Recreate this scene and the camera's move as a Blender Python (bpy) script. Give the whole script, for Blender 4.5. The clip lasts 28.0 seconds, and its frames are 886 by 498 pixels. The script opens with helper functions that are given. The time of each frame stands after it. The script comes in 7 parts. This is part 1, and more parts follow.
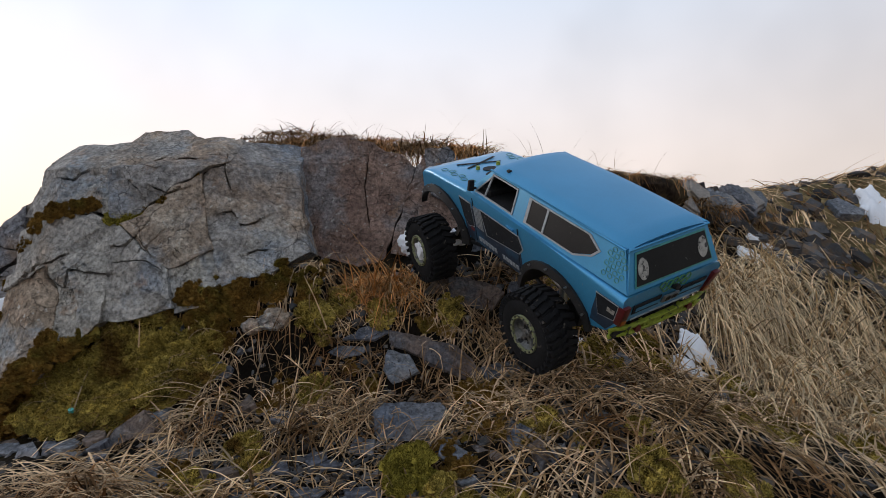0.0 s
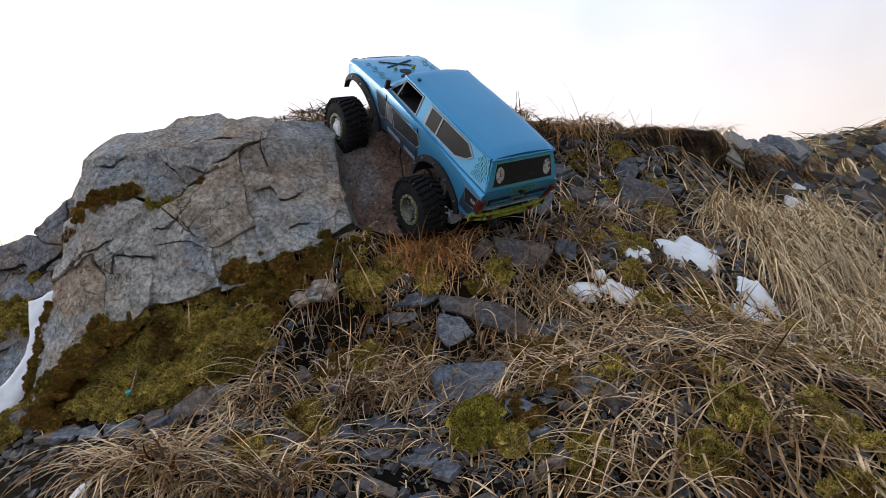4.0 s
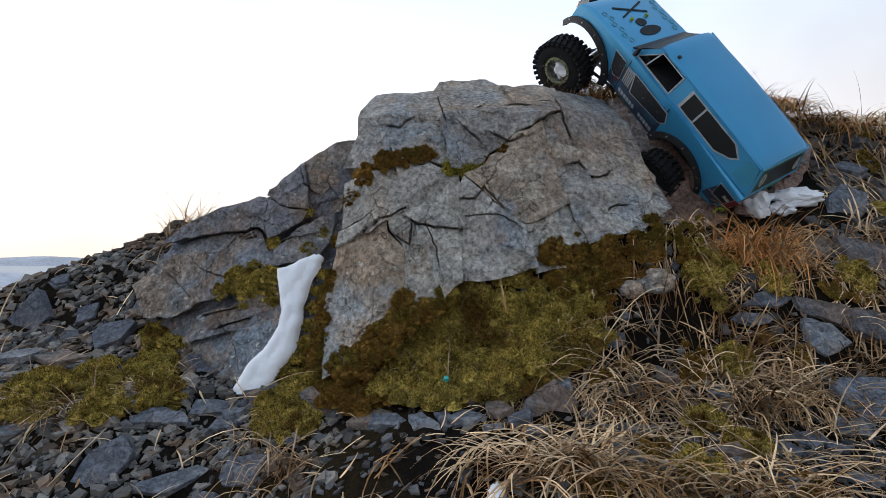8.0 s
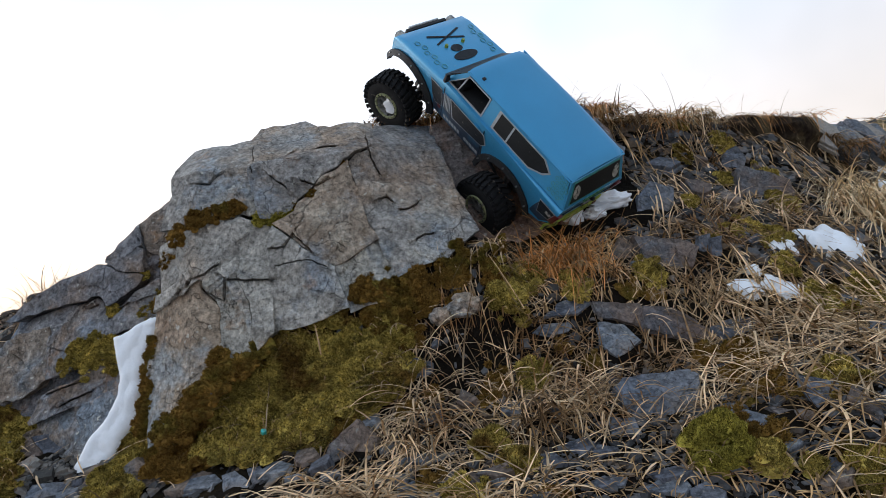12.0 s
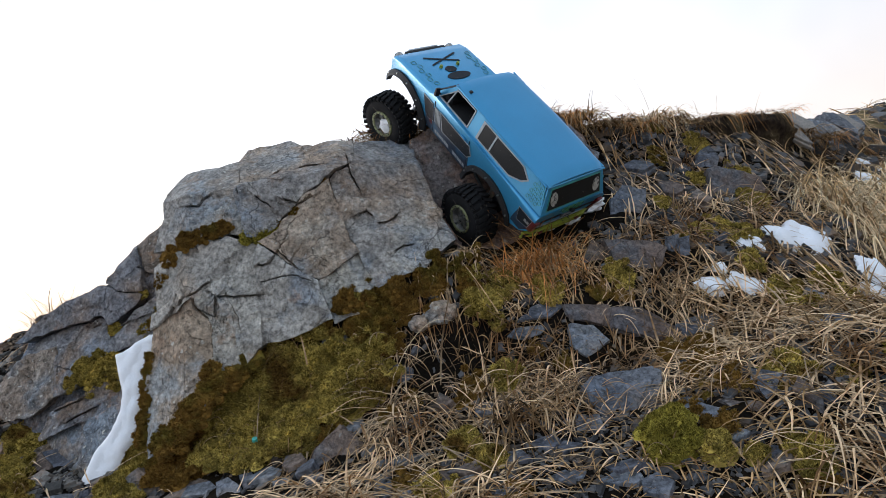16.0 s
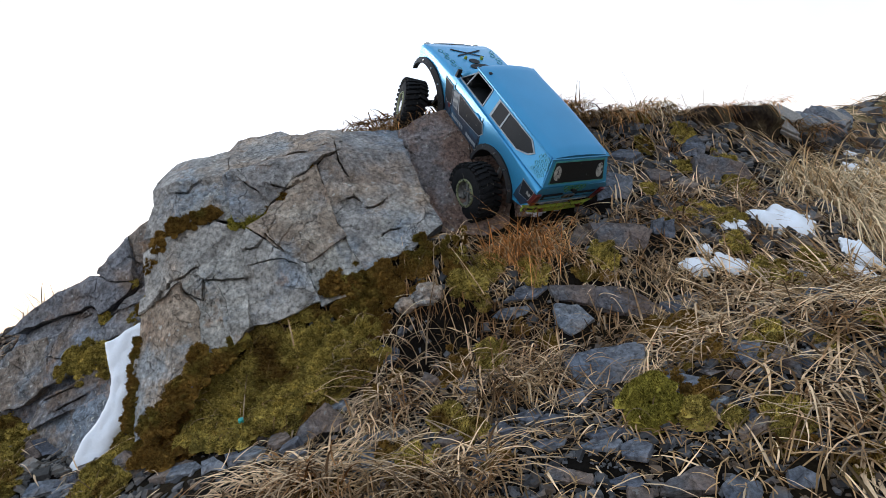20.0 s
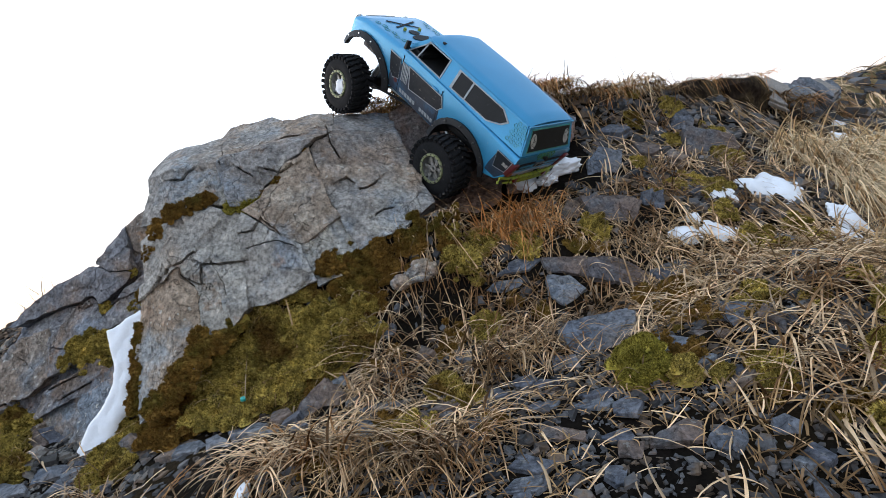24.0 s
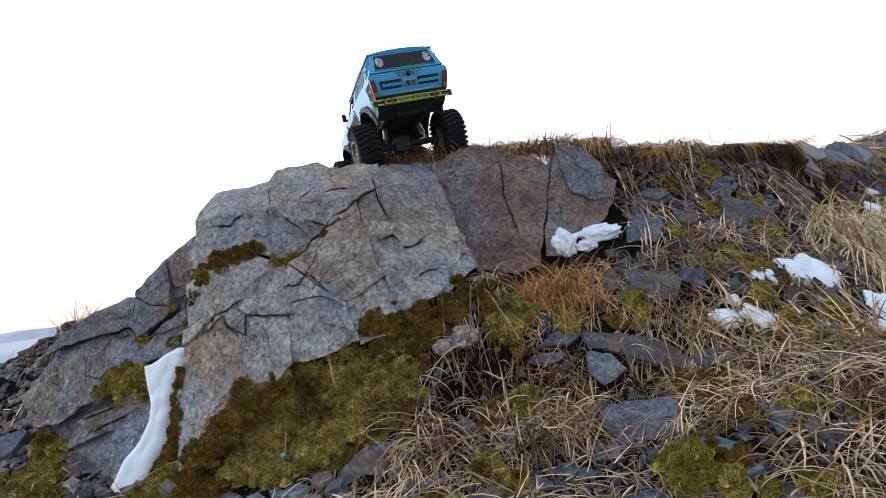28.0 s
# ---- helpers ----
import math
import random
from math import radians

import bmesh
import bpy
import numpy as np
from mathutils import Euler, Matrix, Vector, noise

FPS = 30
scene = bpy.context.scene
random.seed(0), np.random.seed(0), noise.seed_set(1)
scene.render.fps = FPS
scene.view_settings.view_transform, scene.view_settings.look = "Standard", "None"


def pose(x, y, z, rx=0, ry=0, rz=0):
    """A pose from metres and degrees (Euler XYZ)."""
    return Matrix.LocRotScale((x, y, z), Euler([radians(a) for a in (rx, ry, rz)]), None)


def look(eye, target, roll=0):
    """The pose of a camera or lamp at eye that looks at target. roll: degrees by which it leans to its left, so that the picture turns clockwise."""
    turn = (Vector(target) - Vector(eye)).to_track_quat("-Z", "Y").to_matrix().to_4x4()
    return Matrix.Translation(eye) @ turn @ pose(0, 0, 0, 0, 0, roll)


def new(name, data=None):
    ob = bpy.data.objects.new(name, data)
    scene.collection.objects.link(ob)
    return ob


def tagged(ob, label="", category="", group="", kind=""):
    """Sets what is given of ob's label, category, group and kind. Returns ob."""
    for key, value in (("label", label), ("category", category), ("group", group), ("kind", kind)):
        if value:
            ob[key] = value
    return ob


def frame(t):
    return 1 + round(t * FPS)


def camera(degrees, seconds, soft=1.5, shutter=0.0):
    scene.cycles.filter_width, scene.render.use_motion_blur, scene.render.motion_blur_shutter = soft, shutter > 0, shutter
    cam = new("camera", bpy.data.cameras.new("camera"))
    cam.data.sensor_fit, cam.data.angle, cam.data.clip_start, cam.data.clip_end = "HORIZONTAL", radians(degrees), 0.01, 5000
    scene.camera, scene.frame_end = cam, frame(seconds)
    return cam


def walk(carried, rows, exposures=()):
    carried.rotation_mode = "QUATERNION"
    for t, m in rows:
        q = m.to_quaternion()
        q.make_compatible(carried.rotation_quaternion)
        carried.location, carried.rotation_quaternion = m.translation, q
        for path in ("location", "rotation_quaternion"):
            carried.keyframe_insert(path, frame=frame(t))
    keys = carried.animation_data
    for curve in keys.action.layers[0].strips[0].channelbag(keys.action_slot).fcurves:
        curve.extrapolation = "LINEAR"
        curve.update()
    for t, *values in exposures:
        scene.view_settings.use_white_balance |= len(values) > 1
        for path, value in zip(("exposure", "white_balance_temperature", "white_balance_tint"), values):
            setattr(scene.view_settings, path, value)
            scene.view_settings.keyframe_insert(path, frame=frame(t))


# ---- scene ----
# ---- camera ----
cam = camera(73.48, 28.0, soft=0.5)


def aim(x, y, z, yaw, pitch, roll):
    """Camera pose: yaw to the right of +y, pitch up, roll to its left, in degrees."""
    a, b = radians(yaw), radians(pitch)
    d = Vector((math.sin(a) * math.cos(b), math.cos(a) * math.cos(b), math.sin(b)))
    return look((x, y, z), Vector((x, y, z)) + d, roll)


WALK = [
    (0.0, aim(0.254, -0.062, 0.066, 0.96, 1.19, -0.50)),
    (0.5, aim(0.241, -0.056, 0.055, 0.72, 0.90, -0.37)),
    (1.0, aim(0.231, -0.051, 0.050, 0.49, 0.64, -0.35)),
    (1.5, aim(0.223, -0.049, 0.045, 0.34, 0.71, -0.33)),
    (2.0, aim(0.219, -0.050, 0.046, 0.32, 0.86, -0.87)),
    (2.5, aim(0.214, -0.035, 0.028, -0.91, 0.55, -2.73)),
    (3.0, aim(0.215, -0.037, 0.021, -0.85, 0.39, -3.48)),
    (3.5, aim(0.215, -0.039, 0.017, -0.85, 0.64, -4.03)),
    (5.5, aim(0.180, -0.032, -0.007, -2.01, 0.75, -4.76)),
    (6.0, aim(0.180, -0.033, -0.012, -2.20, 0.69, -5.26)),
    (6.5, aim(0.168, -0.034, -0.007, -2.35, 0.64, -5.21)),
    (7.0, aim(-0.065, -0.023, 0.095, -2.18, 0.66, -4.46)),
    (7.5, aim(-0.265, 0.017, 0.032, -0.99, 1.13, -0.37)),
    (8.0, aim(-0.312, 0.062, 0.001, -2.32, 0.94, 0.21)),
    (8.5, aim(-0.298, 0.074, 0.061, -1.26, 2.15, -1.57)),
    (9.0, aim(-0.243, 0.063, 0.133, 0.22, 1.16, -3.53)),
    (9.5, aim(-0.105, 0.033, 0.262, 2.79, -0.11, -6.72)),
    (10.0, aim(-0.088, 0.020, 0.230, 3.38, 0.19, -8.11)),
    (10.5, aim(-0.078, 0.031, 0.140, 2.62, 1.09, -9.25)),
    (11.0, aim(-0.096, 0.039, 0.100, 2.37, 1.29, -7.73)),
    (11.5, aim(-0.097, 0.048, 0.035, 1.92, 2.10, -7.48)),
    (12.0, aim(-0.065, 0.042, 0.038, 1.32, 1.33, -7.59)),
    (12.5, aim(-0.061, 0.041, 0.030, 1.15, 2.07, -9.13)),
    (14.5, aim(-0.068, 0.014, 0.055, 0.50, 1.30, -8.56)),
    (15.0, aim(-0.040, 0.007, 0.073, 0.47, 1.27, -8.72)),
    (15.5, aim(-0.011, -0.007, 0.072, 0.37, 1.24, -9.46)),
    (16.0, aim(-0.007, -0.006, 0.042, 0.30, 1.66, -9.87)),
    (16.5, aim(-0.002, -0.002, 0.018, 0.16, 1.79, -10.09)),
    (17.0, aim(-0.004, -0.001, 0.006, 0.19, 1.84, -10.40)),
    (17.5, aim(0.001, -0.003, 0.007, 0.17, 2.07, -10.35)),
    (18.0, aim(-0.002, -0.004, -0.006, 0.15, 2.08, -10.44)),
    (18.5, aim(-0.005, -0.002, -0.019, 0.13, 1.89, -10.17)),
    (19.0, aim(-0.014, 0.002, -0.025, 0.08, 1.90, -9.65)),
    (19.5, aim(0.002, -0.003, -0.024, 0.14, 2.13, -9.50)),
    (20.0, aim(0.008, -0.011, -0.012, 0.46, 2.84, -10.16)),
    (20.5, aim(0.006, -0.012, -0.027, 0.27, 2.69, -11.07)),
    (21.0, aim(0.005, -0.012, -0.045, 0.04, 2.03, -10.55)),
    (21.5, aim(0.005, -0.014, -0.051, 0.13, 1.78, -10.71)),
    (23.5, aim(0.015, -0.023, -0.044, 0.37, 2.18, -12.24)),
    (24.0, aim(0.012, -0.025, -0.039, 0.42, 1.99, -12.02)),
    (24.5, aim(0.005, -0.024, -0.039, 0.43, 1.89, -11.54)),
    (25.0, aim(-0.016, -0.023, -0.029, 0.34, 1.42, -9.90)),
    (25.5, aim(-0.019, -0.028, -0.017, 0.41, 2.18, -10.60)),
    (26.0, aim(-0.018, -0.031, -0.010, 0.58, 1.94, -10.49)),
    (26.5, aim(-0.018, -0.033, -0.004, 0.57, 2.02, -10.49)),
    (27.0, aim(-0.031, -0.033, 0.032, 0.37, 1.39, -8.55)),
    (27.5, aim(-0.044, -0.043, 0.087, 0.03, 1.75, -7.35)),
    (28.0, aim(-0.039, -0.045, 0.088, 0.15, 1.90, -8.44)),
]
walk(cam, WALK, [(0.0, -0.56, 6980, 17), (2.0, -0.43, 6950, 17), (3.5, -0.26, 6850, 17), (7.0, -0.18, 6600, 13), (8.0, -0.24, 6570, 13), (10.0, -0.26, 6430, 13), (12.0, -0.18, 6560, 13), (15.0, -0.06, 6560, 13), (17.0, -0.10, 6530, 13), (20.0, 0.04, 6480, 13), (23.5, 0.20, 6430, 13), (27.0, 0.18, 6380, 13), (28.0, 0.06, 6250, 13)])

# ---- sky and sun ----
world = bpy.data.worlds.new("world")
scene.world = world
world.use_nodes = True
wn, wl = world.node_tree.nodes, world.node_tree.links
wn.clear()
SUN_EL, SUN_AZ = 14.0, -62.0          # degrees up, and to the right of +y
sky = wn.new("ShaderNodeTexSky")
sky.sky_type, sky.sun_disc = "NISHITA", False
sky.sun_elevation, sky.sun_rotation = radians(SUN_EL), radians(SUN_AZ)
sky.air_density, sky.dust_density, sky.ozone_density = 1.0, 3.0, 1.0
sky_bg = wn.new("ShaderNodeBackground")
sky_bg.inputs["Strength"].default_value = 0.12
cloud_bg = wn.new("ShaderNodeBackground")
coords = wn.new("ShaderNodeTexCoord")
cloud = wn.new("ShaderNodeTexNoise")
cloud.inputs["Scale"].default_value, cloud.inputs["Detail"].default_value, cloud.inputs["Roughness"].default_value = 1.7, 4.0, 0.5
ramp = wn.new("ShaderNodeValToRGB")
ramp.color_ramp.elements[0].position, ramp.color_ramp.elements[0].color = 0.30, (0.58, 0.58, 0.58, 1)
ramp.color_ramp.elements[1].position, ramp.color_ramp.elements[1].color = 0.60, (1.0, 1.0, 1.0, 1)
split = wn.new("ShaderNodeSeparateXYZ")
haze = wn.new("ShaderNodeValToRGB")
haze.color_ramp.elements[0].position, haze.color_ramp.elements[0].color = 0.0, (1.0, 0.925, 0.865, 1)
haze.color_ramp.elements[1].position, haze.color_ramp.elements[1].color = 0.45, (0.64, 0.81, 1.00, 1)
middle = haze.color_ramp.elements.new(0.15)
middle.color = (1.0, 0.965, 0.94, 1)
mixs = wn.new("ShaderNodeMixShader")
wout = wn.new("ShaderNodeOutputWorld")
wl.new(coords.outputs["Generated"], cloud.inputs["Vector"])
wl.new(cloud.outputs["Fac"], ramp.inputs["Fac"])
wl.new(coords.outputs["Generated"], split.inputs[0])
wl.new(split.outputs["Z"], haze.inputs["Fac"])
toward = wn.new("ShaderNodeVectorMath")
toward.operation = "DOT_PRODUCT"
toward.inputs[1].default_value = (math.sin(radians(SUN_AZ)) * math.cos(radians(SUN_EL)), math.cos(radians(SUN_AZ)) * math.cos(radians(SUN_EL)), math.sin(radians(SUN_EL)))
glow = wn.new("ShaderNodeMapRange")
glow.inputs["From Min"].default_value, glow.inputs["From Max"].default_value = -1.0, 1.0
glow.inputs["To Min"].default_value, glow.inputs["To Max"].default_value = 0.74, 1.80
wl.new(coords.outputs["Generated"], toward.inputs[0])
wl.new(toward.outputs["Value"], glow.inputs["Value"])
wl.new(glow.outputs["Result"], cloud_bg.inputs["Strength"])
wl.new(haze.outputs["Color"], cloud_bg.inputs["Color"])
wl.new(sky.outputs["Color"], sky_bg.inputs["Color"])
wl.new(ramp.outputs["Color"], mixs.inputs["Fac"])
wl.new(sky_bg.outputs[0], mixs.inputs[1])
wl.new(cloud_bg.outputs[0], mixs.inputs[2])
wl.new(mixs.outputs[0], wout.inputs["Surface"])

sun_data = bpy.data.lights.new("sun", "SUN")
sun_data.energy, sun_data.angle, sun_data.color = 0.9, radians(14), (1.0, 0.93, 0.86)
sun = new("sun", sun_data)
a, b = radians(SUN_AZ), radians(SUN_EL)
sun.matrix_world = look((0, 0, 3), Vector((0, 0, 3)) - Vector((math.sin(a) * math.cos(b), math.cos(a) * math.cos(b), math.sin(b))))
# ---- materials ----
def mat(name, base, rough=0.8, metal=0.0, spread=0.25, scale=30.0, bump=0.3, fine=220.0, tint=None, tint_scale=6.0, tint_lo=0.5, tint_hi=0.65, coat=0.0,
        island=0.0, objrand=0.0, spots=None, spot_scale=40.0, spot_at=0.66, bump_dist=0.002, second=None, second_scale=11.0, spec=0.5, mottle=(), grit=0.0, veins=()):
    """A surface with grain at two scales, an optional second colour in patches, light spots, and relief."""
    m = bpy.data.materials.new(name)
    m.use_nodes = True
    n, l = m.node_tree.nodes, m.node_tree.links
    bsdf = n["Principled BSDF"]
    bsdf.inputs["Roughness"].default_value = rough
    bsdf.inputs["Metallic"].default_value = metal
    bsdf.inputs["Specular IOR Level"].default_value = spec
    if coat:
        bsdf.inputs["Coat Weight"].default_value = coat
        bsdf.inputs["Coat Roughness"].default_value = 0.15
    tc = n.new("ShaderNodeTexCoord")

    def noise_at(sc, detail=5.0, rough_=0.6):
        t = n.new("ShaderNodeTexNoise")
        t.inputs["Scale"].default_value, t.inputs["Detail"].default_value, t.inputs["Roughness"].default_value = sc, detail, rough_
        l.new(tc.outputs["Object"], t.inputs["Vector"])
        return t

    def mix(kind, fac, c1, c2):
        x = n.new("ShaderNodeMix")
        x.data_type, x.blend_type = "RGBA", kind
        for socket, value in ((x.inputs[0], fac), (x.inputs[6], c1), (x.inputs[7], c2)):
            if hasattr(value, "is_linked"):
                l.new(value, socket)
            elif isinstance(value, float):
                socket.default_value = value
            else:
                socket.default_value = (*value, 1)
        return x.outputs[2]

    def steps(source, lo, hi, c0=(0, 0, 0), c1=(1, 1, 1)):
        r = n.new("ShaderNodeValToRGB")
        r.color_ramp.elements[0].position, r.color_ramp.elements[0].color = lo, (*c0, 1)
        r.color_ramp.elements[1].position, r.color_ramp.elements[1].color = hi, (*c1, 1)
        l.new(source, r.inputs["Fac"])
        return r.outputs["Color"]

    big, small = noise_at(scale), noise_at(fine, 3.0)
    lo, hi = 1 - spread, 1 + spread
    col = mix("MULTIPLY", 1.0, base, steps(big.outputs["Fac"], 0.3, 0.7, (lo, lo, lo), (hi, hi, hi)))
    if tint:
        col = mix("MIX", steps(noise_at(tint_scale).outputs["Fac"], tint_lo, tint_hi), col, tint)
    if second:
        col = mix("MIX", steps(noise_at(second_scale, 6.0, 0.7).outputs["Fac"], 0.52, 0.60), col, second)
    col = mix("MULTIPLY", 0.8, col, steps(small.outputs["Fac"], 0.3, 0.7, (lo, lo, lo), (hi, hi, hi)))
    if spots:
        col = mix("MIX", steps(noise_at(spot_scale, 2.0).outputs["Fac"], spot_at, spot_at + 0.05), col, spots)
    if island:
        g = n.new("ShaderNodeNewGeometry")
        col = mix("MULTIPLY", 1.0, col, steps(g.outputs["Random Per Island"], 0.0, 1.0, (1 - island, 1 - island, 1 - island), (1 + island, 1 + island * 0.9, 1 + island * 0.75)))
    if objrand:
        g = n.new("ShaderNodeObjectInfo")
        col = mix("MULTIPLY", 1.0, col, steps(g.outputs["Random"], 0.0, 1.0, (1 - objrand, 1 - objrand * 0.9, 1 - objrand * 0.7), (1 + objrand, 1 + objrand * 0.75, 1 + objrand * 0.4)))
    for tone, sc, at, soft_, much in mottle:
        f = n.new("ShaderNodeMath")
        f.operation = "MULTIPLY"
        f.inputs[1].default_value = much
        l.new(steps(noise_at(sc, 7.0, 0.72).outputs["Fac"], at - soft_, at + soft_), f.inputs[0])
        col = mix("MIX", f.outputs[0], col, tone)
    hair = None
    if veins:
        for sc, width in veins:
            nz = noise_at(sc, 6.0, 0.55)
            d = n.new("ShaderNodeMath")
            d.operation = "SUBTRACT"
            d.inputs[1].default_value = 0.5
            a = n.new("ShaderNodeMath")
            a.operation = "ABSOLUTE"
            l.new(nz.outputs["Fac"], d.inputs[0])
            l.new(d.outputs[0], a.inputs[0])
            gate = steps(noise_at(sc * 0.9 + 1.7, 2.0).outputs["Fac"], 0.50, 0.60)
            line = mix("MIX", gate, (1.0, 1.0, 1.0), steps(a.outputs[0], width * 0.4, width))
            hair = line if hair is None else mix("MULTIPLY", 1.0, hair, line)
        col = mix("MULTIPLY", 0.85, col, mix("MIX", hair, (0.30, 0.27, 0.25), (1.0, 1.0, 1.0)))
    l.new(col, bsdf.inputs["Base Color"])
    if bump:
        b1 = n.new("ShaderNodeBump")
        b1.inputs["Strength"].default_value, b1.inputs["Distance"].default_value = bump, bump_dist
        b2 = n.new("ShaderNodeBump")
        b2.inputs["Strength"].default_value, b2.inputs["Distance"].default_value = bump * 0.7, bump_dist * 0.25
        l.new(big.outputs["Fac"], b1.inputs["Height"])
        l.new(small.outputs["Fac"], b2.inputs["Height"])
        l.new(b1.outputs["Normal"], b2.inputs["Normal"])
        last = b2
        if grit:
            b3 = n.new("ShaderNodeBump")
            b3.inputs["Strength"].default_value, b3.inputs["Distance"].default_value = 1.0, grit
            l.new(noise_at(scale * 2.6, 8.0, 0.75).outputs["Fac"], b3.inputs["Height"])
            l.new(last.outputs["Normal"], b3.inputs["Normal"])
            last = b3
        l.new(last.outputs["Normal"], bsdf.inputs["Normal"])
    return m


# soil colour taken near black: holds the shade between stones and straw
M_SHADED_SOIL = mat("soil", (0.0075, 0.0058, 0.0045), 0.95, spread=0.5, scale=25, bump=0.9, tint=(0.022, 0.015, 0.007), tint_scale=5, bump_dist=0.006, spots=(0.06, 0.058, 0.055), spot_scale=120, spot_at=0.72, spec=0.05)
def rock_mat(name, base, warm, cool, pale, warm_at=0.52, objrand=0.14, rough=0.82, hair=0.62, gain=1.0, rust=(0.33, 0.185, 0.095), relief=1.0):
    """Weathered bedrock: grey, warm and cool stains, pale lichen flecks, dark pits, hair cracks and a gritty, spalled relief."""
    m = bpy.data.materials.new(name)
    m.use_nodes = True
    n, l = m.node_tree.nodes, m.node_tree.links
    bsdf = n["Principled BSDF"]
    bsdf.inputs["Roughness"].default_value = rough
    bsdf.inputs["Specular IOR Level"].default_value = 0.3
    tc = n.new("ShaderNodeTexCoord")

    def noise_at(sc, detail, r, shift=0.0):
        mp = n.new("ShaderNodeMapping")
        mp.inputs["Location"].default_value = (shift, shift * 1.7, -shift)
        l.new(tc.outputs["Object"], mp.inputs["Vector"])
        t = n.new("ShaderNodeTexNoise")
        t.inputs["Scale"].default_value, t.inputs["Detail"].default_value, t.inputs["Roughness"].default_value = sc, detail, r
        l.new(mp.outputs[0], t.inputs["Vector"])
        return t.outputs["Fac"]

    def steps(source, lo, hi, c0=(0, 0, 0), c1=(1, 1, 1)):
        r = n.new("ShaderNodeValToRGB")
        r.color_ramp.elements[0].position, r.color_ramp.elements[0].color = lo, (*c0, 1)
        r.color_ramp.elements[1].position, r.color_ramp.elements[1].color = hi, (*c1, 1)
        l.new(source, r.inputs["Fac"])
        return r.outputs["Color"]

    def mix(kind, fac, c1, c2):
        x = n.new("ShaderNodeMix")
        x.data_type, x.blend_type = "RGBA", kind
        for socket, value in ((x.inputs[0], fac), (x.inputs[6], c1), (x.inputs[7], c2)):
            if hasattr(value, "is_linked"):
                l.new(value, socket)
            elif isinstance(value, float):
                socket.default_value = value
            else:
                socket.default_value = (*value, 1)
        return x.outputs[2]

    grain, grit_, stain = noise_at(26, 9, 0.74), noise_at(130, 6, 0.72), noise_at(8, 8, 0.68, 3.1)
    col = mix("MIX", steps(noise_at(4.2, 7, 0.62), warm_at, warm_at + 0.11), base, warm)
    col = mix("MIX", steps(noise_at(6.5, 7, 0.66, 5.0), 0.52, 0.62), col, cool)
    col = mix("MIX", steps(stain, 0.56, 0.66, (0, 0, 0), (0.7, 0.7, 0.7)), col, pale)
    col = mix("MIX", steps(noise_at(15, 8, 0.7, 9.0), 0.60, 0.68, (0, 0, 0), (0.55, 0.55, 0.55)), col, rust)
    col = mix("MULTIPLY", 1.0, col, steps(grain, 0.32, 0.68, (0.52, 0.51, 0.50), (1.46, 1.46, 1.46)))
    col = mix("MULTIPLY", 1.0, col, steps(grit_, 0.34, 0.66, (0.44, 0.44, 0.44), (1.56, 1.56, 1.56)))
    col = mix("MIX", steps(noise_at(95, 3, 0.6, 2.0), 0.64, 0.69, (0, 0, 0), (0.75, 0.75, 0.75)), col, (0.62 * gain, 0.60 * gain, 0.54 * gain))
    col = mix("MULTIPLY", 1.0, col, steps(noise_at(210, 4, 0.65, 7.0), 0.30, 0.42, (0.35, 0.34, 0.33), (1.0, 1.0, 1.0)))
    # hair cracks: warped cell edges, shown in stretches only
    warp = n.new("ShaderNodeVectorMath")
    warp.operation = "MULTIPLY_ADD"
    nz = n.new("ShaderNodeTexNoise")
    nz.inputs["Scale"].default_value, nz.inputs["Detail"].default_value = 14.0, 4.0
    l.new(tc.outputs["Object"], nz.inputs["Vector"])
    l.new(nz.outputs["Color"], warp.inputs[0])
    warp.inputs[1].default_value = (0.07, 0.07, 0.07)
    l.new(tc.outputs["Object"], warp.inputs[2])
    lines = None
    for sc, wide, gate_lo in ((11.0, 0.012, 0.50), (27.0, 0.018, 0.57)):
        vo = n.new("ShaderNodeTexVoronoi")
        vo.feature = "DISTANCE_TO_EDGE"
        vo.inputs["Scale"].default_value = sc
        l.new(warp.outputs[0], vo.inputs["Vector"])
        gate = steps(noise_at(sc * 0.55, 3, 0.5, sc), gate_lo, gate_lo + 0.06)
        line = mix("MIX", gate, (1.0, 1.0, 1.0), steps(vo.outputs["Distance"], wide * 0.25, wide))
        lines = line if lines is None else mix("MULTIPLY", 1.0, lines, line)
    col = mix("MULTIPLY", hair, col, mix("MIX", lines, (0.16, 0.14, 0.13), (1.0, 1.0, 1.0)))
    if objrand:
        g = n.new("ShaderNodeObjectInfo")
        col = mix("MULTIPLY", 1.0, col, steps(g.outputs["Random"], 0.0, 1.0, (1 - objrand, 1 - objrand, 1 - objrand * 0.8), (1 + objrand, 1 + objrand, 1 + objrand * 0.9)))
    l.new(col, bsdf.inputs["Base Color"])
    last = None
    spall = n.new("ShaderNodeMath")
    spall.operation = "SNAP"
    spall.inputs[1].default_value = 0.09
    l.new(noise_at(11, 6, 0.6, 4.0), spall.inputs[0])
    for height, strength, dist in ((spall.outputs[0], 0.6, 0.012), (grain, 1.0, 0.010), (grit_, 0.9, 0.0030), (lines, 0.8, 0.003)):
        b = n.new("ShaderNodeBump")
        b.inputs["Strength"].default_value, b.inputs["Distance"].default_value = strength, dist * relief
        l.new(height, b.inputs["Height"])
        if last:
            l.new(last, b.inputs["Normal"])
        last = b.outputs["Normal"]
    l.new(last, bsdf.inputs["Normal"])
    return m


